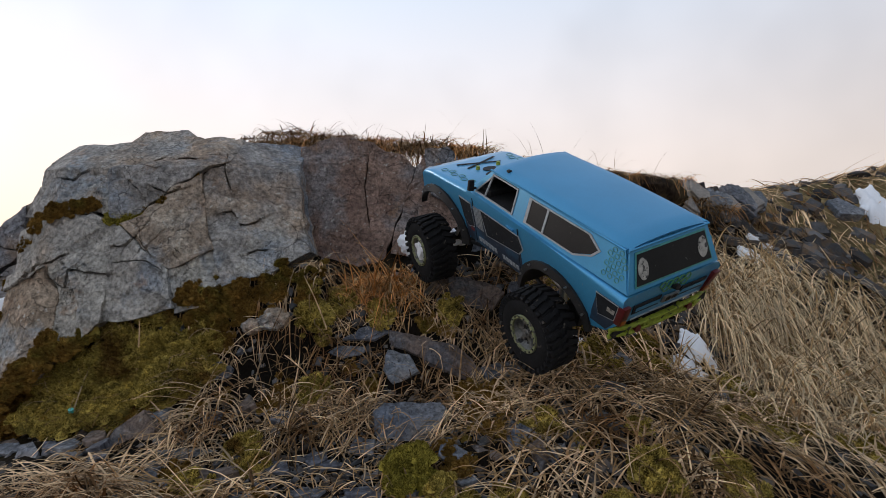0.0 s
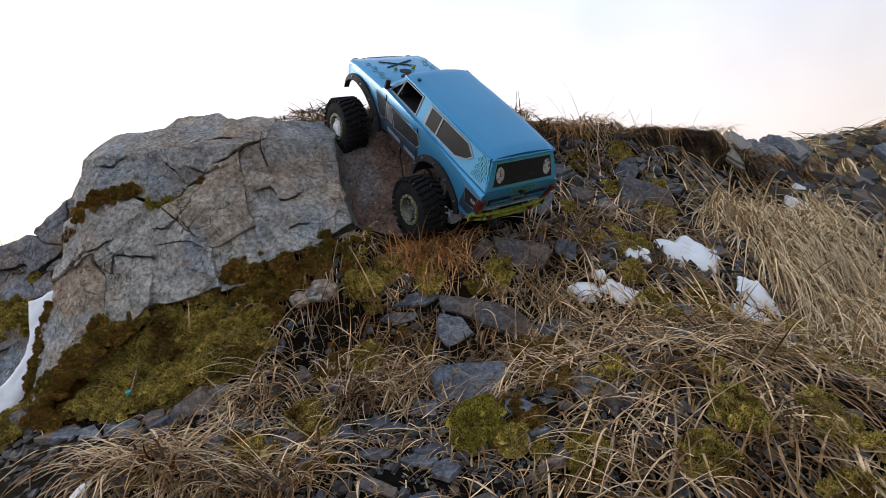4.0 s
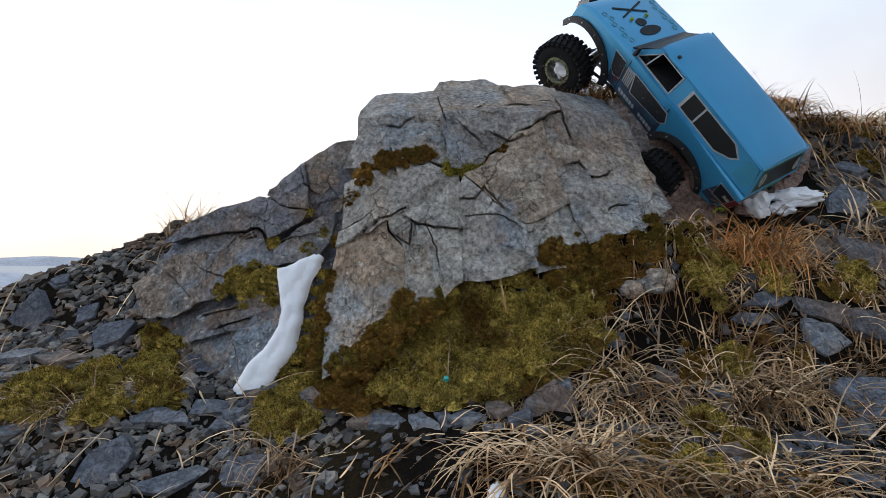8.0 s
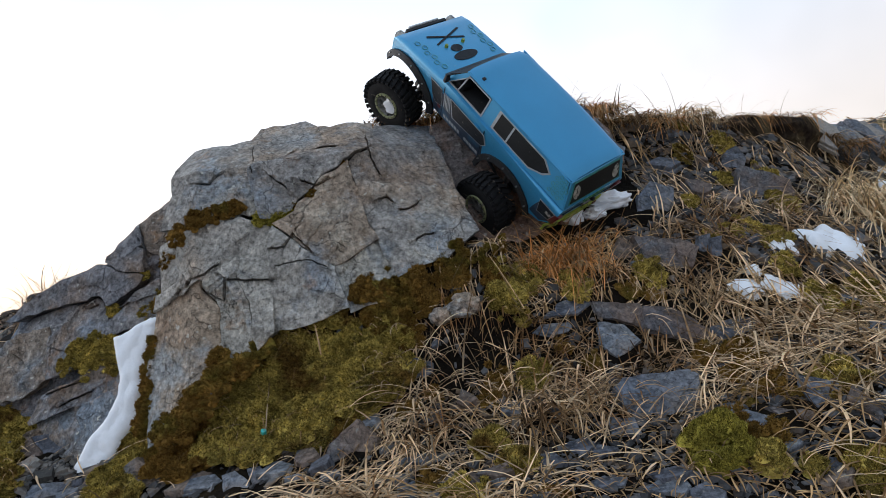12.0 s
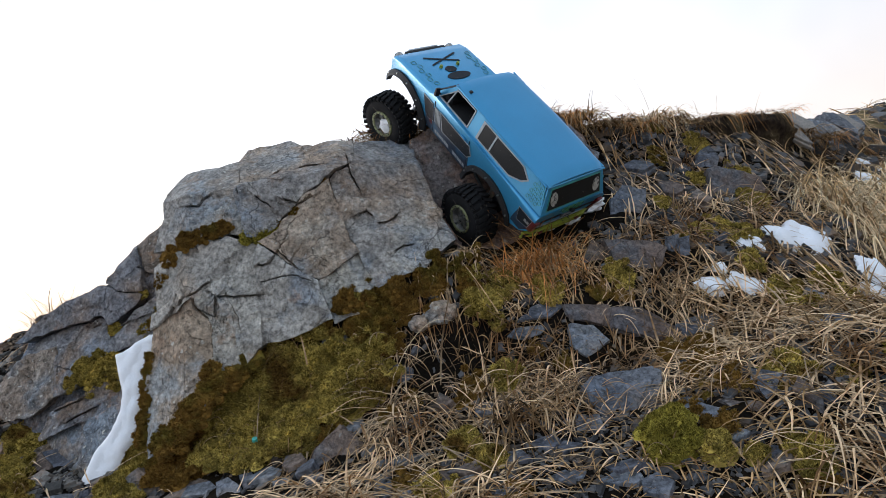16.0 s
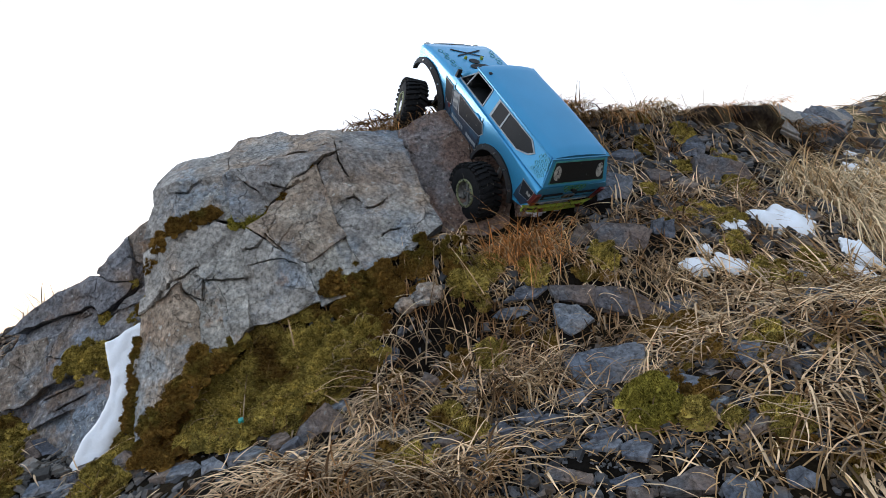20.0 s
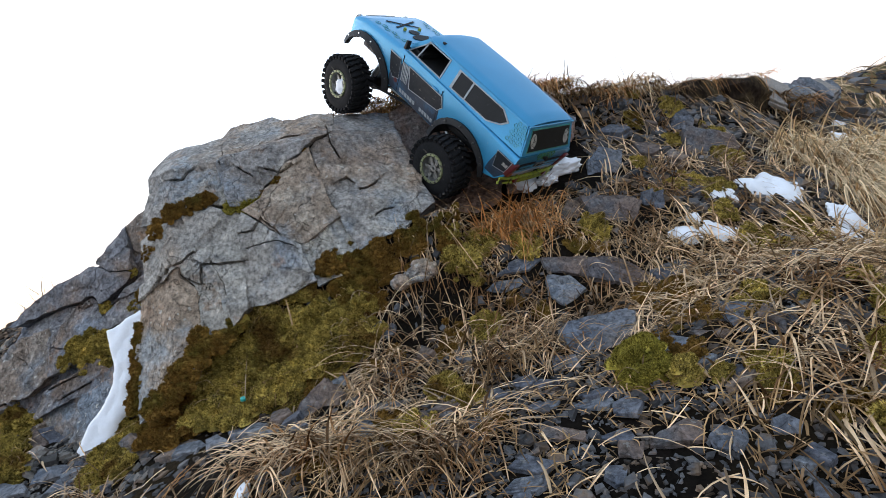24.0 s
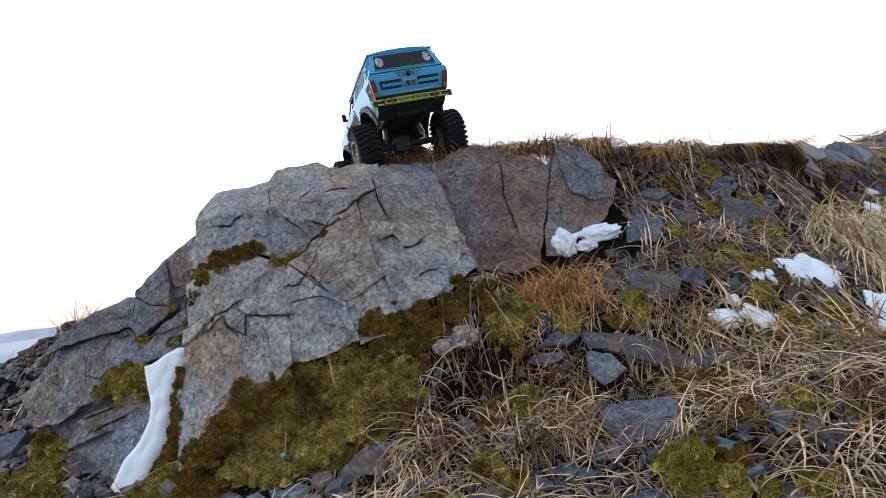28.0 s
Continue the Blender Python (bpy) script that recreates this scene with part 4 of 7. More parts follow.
# wheel-arch flares, side graphics, shade painted on the lower sides
for sgn in (1, -1):
    for cx, r, a0, a1 in ((0.163, 0.073, 20, 176), (-0.132, 0.072, 4, 166)):
        bm = bmesh.new()
        pts_in, pts_out = arch(cx, r - 0.002, a0, a1, 16), arch(cx, r + 0.009, a0, a1, 16)
        for i in range(16):
            a, b, c, d = pts_in[i], pts_in[i + 1], pts_out[i + 1], pts_out[i]
            lip = 0.098 if cx > 0 else 0.094
            q = [(a[0], sgn * 0.084, a[1]), (b[0], sgn * 0.084, b[1]), (c[0], sgn * 0.084, c[1]), (d[0], sgn * 0.084, d[1])]
            e = [(a[0], sgn * lip, a[1]), (b[0], sgn * lip, b[1]), (c[0], sgn * 0.090, c[1]), (d[0], sgn * 0.090, d[1])]
            u, v = [bm.verts.new(p) for p in q], [bm.verts.new(p) for p in e]
            bm.faces.new(v)
            bm.faces.new(u[::-1])
            bm.faces.new((u[0], u[1], v[1], v[0]))
            bm.faces.new((u[3], v[3], v[2], u[2]))
            if i == 0:
                bm.faces.new((u[0], v[0], v[3], u[3]))
            if i == 15:
                bm.faces.new((u[1], u[2], v[2], v[1]))
        bmesh.ops.remove_doubles(bm, verts=bm.verts, dist=1e-5)
        flare = part("fender_flare", bm, M_BLACK, body, "black plastic wheel-arch flare")
        for i in range(2, 16, 3):
            x, z = arch(cx, r + 0.004, a0, a1, 16)[i]
            bm = bmesh.new()
            rod(bm, (x, sgn * 0.088, z), (x, sgn * 0.0955, z), 0.0016, 8)
            part("rivet", bm, M_STEEL, flare)

    def decal(name, pts, material, parent=body, out=0.0010, label=""):
        bm = bmesh.new()
        prism(bm, [(x, sgn * 0.0858, z) for x, z in pts], (0, sgn * (0.0006 + out), 0))
        return part(name, bm, material, parent, label)

    def framed(pts):
        c = (sum(p[0] for p in pts) / len(pts), sum(p[1] for p in pts) / len(pts))
        decal("outline", [(p[0] + (p[0] - c[0]) * 0.05, p[1] + (p[1] - c[1]) * 0.10) for p in pts], M_LINE, out=0.0004)
        return decal("dark_panel", pts, M_DECAL, out=0.0008, label="black printed side panel")

    # navy patches paint the shade on the down-facing lower sides
    decal("lower_print", [(0.092, 0.134), (0.064, 0.150), (-0.060, 0.150), (-0.060, 0.136), (-0.064, 0.0885), (0.086, 0.0885)], M_NAVY, out=0.0, label="lower side painted dark navy for its shade")
    decal("lower_print", [(-0.2085, 0.124), (-0.218, 0.160), (-0.2575, 0.160), (-0.2575, 0.129), (-0.2455, 0.107), (-0.205, 0.107)], M_NAVY, out=0.0, label="lower side painted dark navy for its shade")
    framed([(0.098, 0.157), (0.066, 0.157), (0.062, 0.118), (0.078, 0.112), (0.090, 0.122)])
    framed([(0.036, 0.158), (-0.058, 0.158), (-0.066, 0.140), (-0.056, 0.128), (0.026, 0.118)])
    framed([(-0.2165, 0.158), (-0.254, 0.158), (-0.254, 0.132), (-0.2235, 0.126)])
    for k in range(5):
        x = 0.057 - 0.0042 * k
        decal("stripe", [(x, 0.158), (x - 0.0022, 0.158), (x - 0.0045, 0.120), (x - 0.0023, 0.120)], M_LINE)
    decal("logo", [(0.068 + 0.005 * math.cos(t), 0.110 + 0.005 * math.sin(t)) for t in np.linspace(0, 2 * math.pi, 15)[:-1]], M_RED)
    for k in range(6):
        x = 0.052 - 0.0085 * k
        decal("lettering_bar", [(x, 0.1035), (x - 0.006, 0.1035), (x - 0.007, 0.0955), (x - 0.001, 0.0955)], M_LINE)
    for k in range(5):
        x = -0.012 - 0.0085 * k
        decal("lettering_bar", [(x, 0.1025), (x - 0.006, 0.1025), (x - 0.007, 0.0950), (x - 0.001, 0.0950)], M_LINE)
    decal("lettering_bar", [(-0.2395, 0.148), (-0.2525, 0.148), (-0.2525, 0.141), (-0.2395, 0.141)], M_WHITE, out=0.0016)
    decal("door_line", [(0.060, 0.170), (0.0592, 0.170), (0.0592, 0.092), (0.060, 0.092)], M_DECAL)
    decal("door_line", [(-0.0560, 0.170), (-0.0568, 0.170), (-0.0568, 0.092), (-0.056, 0.092)], M_DECAL)
    bm = bmesh.new()
    box(bm, -0.046, -0.030, sgn * 0.0855 - 0.002, sgn * 0.0855 + 0.002, 0.1605, 0.1640, 0.001)
    part("door_handle", bm, M_PAINT, body)
    # honeycomb print on the quarter panel and the front wing
    for i in range(7):
        for j in range(3):
            x, s = -0.2155 - 0.0075 * i * 0.72, 0.18 + 0.26 * j + (0.13 if i % 2 else 0)
            if i * 0.0054 > 0.034 - 0.010 * s or s > 0.86:
                continue
            bm = bmesh.new()
            hex_ring(bm, lambda r, t: side_point(x + r * math.cos(t), s + r * 18 * math.sin(t), sgn, 0.0008), 0.0040, 0.0031, (0, -sgn * 0.0015, 0))
            part("honeycomb", bm, M_TEAL, body)

# bonnet graphics, bonnet scoop dots, front hoop, grille, lamps
def bonnet(name, pts, material, h=0.0008, label=""):
    bm = bmesh.new()
    prism(bm, [(x, y, 0.1805 - 0.088 * max(0, x - 0.082) + 0.0002) for x, y in pts], (0, 0, h))
    return part(name, bm, material, body, label)


bonnet("bonnet_print", [(0.106 + 0.012 * math.cos(t), 0.0 + 0.028 * math.sin(t)) for t in np.linspace(0, 2 * math.pi, 25)[:-1]], M_DECAL, label="dark oval bonnet print")
bonnet("bonnet_print", [(0.130 + 0.010 * math.cos(t), 0.004 + 0.013 * math.sin(t)) for t in np.linspace(0, 2 * math.pi, 21)[:-1]], M_DECAL)
for s in (1, -1):
    bonnet("bonnet_stick", [(0.150, s * 0.034), (0.154, s * 0.034), (0.182, -s * 0.038), (0.178, -s * 0.040)], M_DECAL)
    bm = bmesh.new()
    rod(bm, (0.141, s * 0.021, 0.173), (0.141, s * 0.021, 0.1805), 0.0042, 10, 0.0030)
    part("bonnet_catch", bm, M_LIME, body, "small pale green bonnet catch")
for i in range(6):
    for j in range(2):
        x, y = 0.096 + 0.015 * i, 0.062 + 0.012 * j + (0.006 if i % 2 else 0)
        for s in (1, -1):
            bm = bmesh.new()
            hex_ring(bm, lambda r, t: (x + r * math.cos(t), s * y + r * math.sin(t), 0.1807 - 0.088 * max(0, x - 0.082)), 0.0062, 0.0050, (0, 0, 0.0006))
            if abs(y) < 0.074:
                part("honeycomb", bm, M_TEAL, body)
            else:
                bm.free()
bm = bmesh.new()
for y in (0.038, -0.038):
    rod(bm, (0.234, y, 0.126), (0.234, y * 0.95, 0.152), 0.0024, 10)
rod(bm, (0.234, 0.0365, 0.152), (0.234, -0.0365, 0.152), 0.0024, 10)
box(bm, 0.226, 0.246, -0.055, 0.055, 0.122, 0.134, 0.003)
part("front_hoop", bm, M_STEEL, truck, "bright metal front guard hoop")
bm = bmesh.new()
box(bm, 0.222, 0.229, -0.050, 0.050, 0.128, 0.156, 0.001)
grille = part("grille", bm, M_BLACK, body)
for k in range(7):
    bm = bmesh.new()
    box(bm, 0.2285, 0.2305, -0.048 + 0.014 * k, -0.046 + 0.014 * k + 0.008, 0.130, 0.154)
    part("grille_bar", bm, M_RIM, grille)
for s in (1, -1):
    bm = bmesh.new()
    rod(bm, (0.214, s * 0.066, 0.146), (0.2295, s * 0.066, 0.146), 0.0115, 18)
    part("headlamp", bm, M_WHITE, body, "round headlamp")

# chassis under the body
bm = bmesh.new()
for y in (0.030, -0.030):
    box(bm, -0.235, 0.225, y - 0.004, y + 0.004, 0.092, 0.106, 0.001)
for x in (-0.22, -0.08, 0.08, 0.21):
    box(bm, x - 0.006, x + 0.006, -0.034, 0.034, 0.094, 0.104)
part("chassis_rail", bm, M_BLACK, truck)
bm = bmesh.new()
box(bm, -0.045, 0.045, -0.033, 0.033, 0.070, 0.093, 0.004)
part("skid_plate", bm, M_BLACK, truck)
for x in (WB, -WR2):
    bm = bmesh.new()
    rod(bm, (x, -0.088, WR), (x, 0.088, WR), 0.0075, 12)
    rod(bm, (x - 0.014, 0.016, WR), (x + 0.020, 0.016, WR + 0.003), 0.017, 14, 0.012)
    box(bm, x - 0.014, x + 0.014, -0.004, 0.034, WR - 0.016, WR + 0.016, 0.005)
    axle = part("axle", bm, M_BLACK, truck, "black axle housing")
    axle.location.z = -0.020 if x > 0 else -0.010
    k = -1 if x > 0 else 1
    for s in (1, -1):
        bm = bmesh.new()
        rod(bm, (x, s * 0.042, WR - 0.004), (x + k * 0.125, s * 0.026, 0.080), 0.0032, 8)
        part("link", bm, M_BLACK, axle)
        bm = bmesh.new()
        rod(bm, (x + k * 0.006, s * 0.048, WR + 0.005), (x + k * 0.020, s * 0.038, 0.118), 0.0028, 8)
        rod(bm, (x + k * 0.011, s * 0.0445, 0.082), (x + k * 0.020, s * 0.038, 0.118), 0.0062, 12)
        part("shock_absorber", bm, M_STEEL, axle, "silver shock absorber")
    bm = bmesh.new()
    rod(bm, (x + k * 0.012, 0.014, WR + 0.004), (k * 0.045 + (0 if x > 0 else 0), 0.0, 0.084), 0.0030, 8)
    part("drive_shaft", bm, M_STEEL, axle)

# below the shoulder line the sides and the tail tuck in
for ob in truck.children_recursive:
    if ob.type != "MESH" or ob.name.startswith(("rear_bumper", "bumper", "backing")):
        continue
    for v in ob.data.vertices:
        low = min(1.0, max(0.0, (0.163 - v.co.z) / 0.075))
        if abs(v.co.y) > 0.055:
            v.co.y *= 1 - 0.17 * low
        if v.co.x < -0.20:
            v.co.x += 0.022 * low * min(1.0, (-0.20 - v.co.x) / 0.05)


# wheels
def wheel_parts(root, sgn, snowy):
    bm = bmesh.new()
    tw = 0.024
    lathe(bm, [(-tw + 0.003, 0.026), (-tw, 0.032), (-tw, 0.047), (-tw + 0.004, 0.0535), (-tw + 0.010, 0.0560), (tw - 0.010, 0.0560), (tw - 0.004, 0.0535), (tw, 0.047), (tw, 0.032), (tw - 0.003, 0.026)], 40)
    tyre = part("tyre", bm, M_RUBBER, root, "black knobbly rubber tyre", smooth=50)
    bm = bmesh.new()
    n = 30
    for i in range(n):
        for s in (1, -1):
            a = 2 * math.pi * (i + (0.5 if s > 0 else 0)) / n
            m = Matrix.Rotation(-a, 4, "Y")
            r = bmesh.ops.create_cube(bm, size=1, matrix=m @ Matrix.LocRotScale((0.0570, s * 0.0135, 0), Euler((radians(s * 18), 0, 0)), (0.0062, 0.018, 0.0068)))
            r = bmesh.ops.create_cube(bm, size=1, matrix=m @ Matrix.LocRotScale((0.0535, s * 0.0225, 0.002), Euler((0, 0, radians(s * 25))), (0.0070, 0.0045, 0.0060)))
        a = 2 * math.pi * (i + 0.25) / n
        bmesh.ops.create_cube(bm, size=1, matrix=Matrix.Rotation(-a, 4, "Y") @ Matrix.LocRotScale((0.0570, 0, 0), Euler((radians(30), 0, 0)), (0.0065, 0.010, 0.0055)))
    part("tread", bm, M_RUBBER, tyre, smooth=0)
    bm = bmesh.new()
    o = sgn
    lathe(bm, [(o * 0.012, 0.005), (o * 0.012, 0.024), (o * 0.020, 0.0295), (o * 0.0225, 0.0295), (o * 0.0225, 0.0315), (-o * 0.020, 0.0315), (-o * 0.020, 0.0285), (o * 0.004, 0.022), (o * 0.004, 0.005)], 32)
    for k in range(6):
        a = 2 * math.pi * k / 6
        m = Matrix.Rotation(-a, 4, "Y")
        bmesh.ops.create_cube(bm, size=1, matrix=m @ Matrix.LocRotScale((0.0165, o * 0.0145, 0), None, (0.017, 0.005, 0.0070)))
    rod(bm, (0, 0, 0), (0, o * 0.019, 0), 0.0085, 12)
    rod(bm, (0, 0, 0), (0, o * 0.0225, 0), 0.0035, 6)
    rim = part("rim", bm, M_RIM, root, "dusty grey metal rim")
    rim.scale = (0.88, 1.0, 0.88)
    bm = bmesh.new()
    lathe(bm, [(o * 0.0222, 0.0265), (o * 0.0252, 0.0270), (o * 0.0252, 0.0318), (o * 0.0222, 0.0325)], 36)
    ring_ob = part("bead_ring", bm, M_RING, rim, "lime green bead-lock ring")
    for k in range(16):
        a = 2 * math.pi * k / 16
        bm = bmesh.new()
        rod(bm, (0.0294 * math.cos(a), o * 0.0240, 0.0294 * math.sin(a)), (0.0294 * math.cos(a), o * 0.0264, 0.0294 * math.sin(a)), 0.0014, 6)
        bolt = part("bolt", bm, M_BLACK, rim, smooth=0)
    if snowy:
        bm = bmesh.new()
        bmesh.ops.create_icosphere(bm, subdivisions=3, radius=0.0235)
        for v in bm.verts:
            k = 1 + 0.6 * noise.noise(v.co * 70 + Vector((sgn, 0, 0)))
            v.co = Vector((v.co.x * k * 0.75 + 0.006, o * (0.0165 + 0.0065 * k * (v.co.y / 0.0235)), v.co.z * k * 0.85 - 0.004))
        part("packed_snow", bm, M_SNOW, rim, "packed white snow in the rim")


WHEELS = []
for x, y, snowy in ((WB, 0.099, True), (WB, -0.099, True), (-WR2, 0.099, False), (-WR2, -0.099, False)):
    wheel = new("wheel")
    wheel.parent = truck
    wheel_parts(wheel, 1 if y > 0 else -1, snowy)
    WHEELS.append((wheel, x, y))


# ---- loose stones ----
def slope_normal(x, y, d=0.03):
    return Vector((lie(x - d, y) - lie(x + d, y), lie(x, y - d) - lie(x, y + d), 2 * d)).normalized()


def seat(x, y, sink=0.0, yaw=0.0, lean=1.0, tip=0.0):
    """A pose on the bank: leaning with the slope, turned by yaw, tipped by tip degrees."""
    n = Vector((0, 0, 1)).lerp(slope_normal(x, y), lean).normalized()
    q = Vector((0, 0, 1)).rotation_difference(n)
    m = Matrix.Translation((x, y, ground_height(x, y))) @ q.to_matrix().to_4x4() @ Matrix.Rotation(radians(yaw), 4, "Z") @ Matrix.Rotation(radians(tip), 4, "X")
    return m @ Matrix.Translation((0, 0, -sink))


def slate_data(name, rng, l, w, h, material, layers=2):
    """A split slab: an angular outline with stepped layers and chipped edges."""
    bm = bmesh.new()
    n = rng.choice((4, 5, 5, 6))
    ang = sorted((i + rng.uniform(-0.32, 0.32)) / n * 2 * math.pi for i in range(n))
    rad = [rng.uniform(0.72, 1.22) for _ in ang]
    z0 = 0.0
    shift = Vector((0, 0))
    tilt_x, tilt_y = rng.uniform(-0.12, 0.12), rng.uniform(-0.12, 0.12)
    for k in range(layers):
        s = 1.0 - 0.10 * k
        z1 = z0 + h / layers * (0.8 + 0.4 * rng.random())
        low = [bm.verts.new((l / 2 * r * s * math.cos(a) + shift.x, w / 2 * r * s * math.sin(a) + shift.y, z0 - (0.002 if k else 0))) for a, r in zip(ang, rad)]
        top = [bm.verts.new((v.co.x * rng.uniform(0.95, 1.03), v.co.y * rng.uniform(0.93, 1.03), z1 + v.co.x * tilt_x + v.co.y * tilt_y + rng.uniform(-0.05, 0.05) * h)) for v in low]
        bm.faces.new(low[::-1])
        bm.faces.new(top)
        for i in range(n):
            bm.faces.new((low[i], low[(i + 1) % n], top[(i + 1) % n], top[i]))
        z0 = z1 - 0.001
        shift = Vector((rng.uniform(-0.05, 0.05) * l, rng.uniform(-0.05, 0.05) * w))
        rad = [r * rng.uniform(0.85, 1.0) for r in rad]
    bmesh.ops.bevel(bm, geom=list(bm.edges), offset=min(0.0012, h * 0.08), segments=1, affect="EDGES", clamp_overlap=True)
    bmesh.ops.triangulate(bm, faces=[f for f in bm.faces if len(f.verts) > 4])
    if l > 0.035:
        for _ in range(2):
            bmesh.ops.subdivide_edges(bm, edges=[e for e in bm.edges if e.calc_length() > 0.012], cuts=1)
            bmesh.ops.triangulate(bm, faces=[f for f in bm.faces if len(f.verts) > 4])
        for v in bm.verts:
            v.co += Vector((noise.noise(v.co * 40), noise.noise(v.co * 40 + Vector((9, 0, 0))), noise.noise(v.co * 40 + Vector((0, 9, 0))))) * 0.0016
    bmesh.ops.recalc_face_normals(bm, faces=bm.faces)
    me = bpy.data.meshes.new(name)
    bm.to_mesh(me)
    bm.free()
    me.materials.append(material)
    return me


M_SLATEB = rock_mat("brown_slate", (0.172, 0.128, 0.103), (0.136, 0.094, 0.073), (0.118, 0.118, 0.124), (0.21, 0.175, 0.15), 0.52, 0.25, 0.78, 0.4, 0.4, (0.19, 0.105, 0.058), 0.45)
rng = random.Random(5)


STONES = []


def slab(at, n, outline, thick, kind, label):
    """A split slab with an outline of its own, lying in the plane at `at` with normal n: uneven top, chipped rim, stepped edge."""
    r = random.Random(label + str(at))
    n = Vector(n).normalized()
    u = (Vector((1, 0, 0)) - n * n.x).normalized()
    v = n.cross(u)
    ring = []
    for i, p in enumerate(outline):
        p, q = Vector(p), Vector(outline[(i + 1) % len(outline)])
        k = max(1, int((q - p).length / 0.011))
        for j in range(k):
            a = p.lerp(q, j / k)
            ring.append(a + Vector((r.uniform(-1, 1), r.uniform(-1, 1))) * (0.0016 if j else 0.0008))
    bm = bmesh.new()
    levels = []
    for depth, grow in ((0.0, 0.97), (0.0022, 1.0), (thick * 0.42, 1.02), (thick * 0.48, 1.07), (thick, 1.05)):
        levels.append([bm.verts.new((c.x * grow, c.y * grow, -depth + r.uniform(-0.0006, 0.0006))) for c in ring])
    for a, b in zip(levels, levels[1:]):
        for i in range(len(ring)):
            j = (i + 1) % len(ring)
            bm.faces.new((a[i], a[j], b[j], b[i]))
    top = bm.faces.new(levels[0])
    bm.faces.new(levels[-1][::-1])
    cap = bmesh.ops.triangulate(bm, faces=[top])["faces"]
    for _ in range(3):
        long_edges = list({e for f in cap if f.is_valid for e in f.edges if e.calc_length() > 0.009})
        if not long_edges:
            break
        bmesh.ops.subdivide_edges(bm, edges=long_edges, cuts=1)
        bmesh.ops.triangulate(bm, faces=[f for f in bm.faces if len(f.verts) > 4])
        cap = [f for f in bm.faces if all(w.co.z > -0.0015 for w in f.verts)]
    for w in bm.verts:
        if w.co.z > -0.0015:
            p = Vector((w.co.x * 30, w.co.y * 30, at[0] * 40))
            w.co.z += 0.0035 * noise.noise(p) - 0.0022 * (noise.noise(p * 0.8 + Vector((0, 0, 9))) > 0.10)
    ob = part("slate_stone", bm, M_SLATE if kind == "s" else M_SLATEB, smooth=22)
    m = Matrix((u, v, n)).transposed().to_4x4()
    m.translation = Vector(at)
    ob.matrix_world = m
    STONES.append((at[0], at[1], 0.5 * max(abs(p[0]) for p in outline) + 0.01, 0.5 * max(abs(p[1]) for p in outline) + 0.01))
    tagged(ob, label, "stone", group="loose slates")


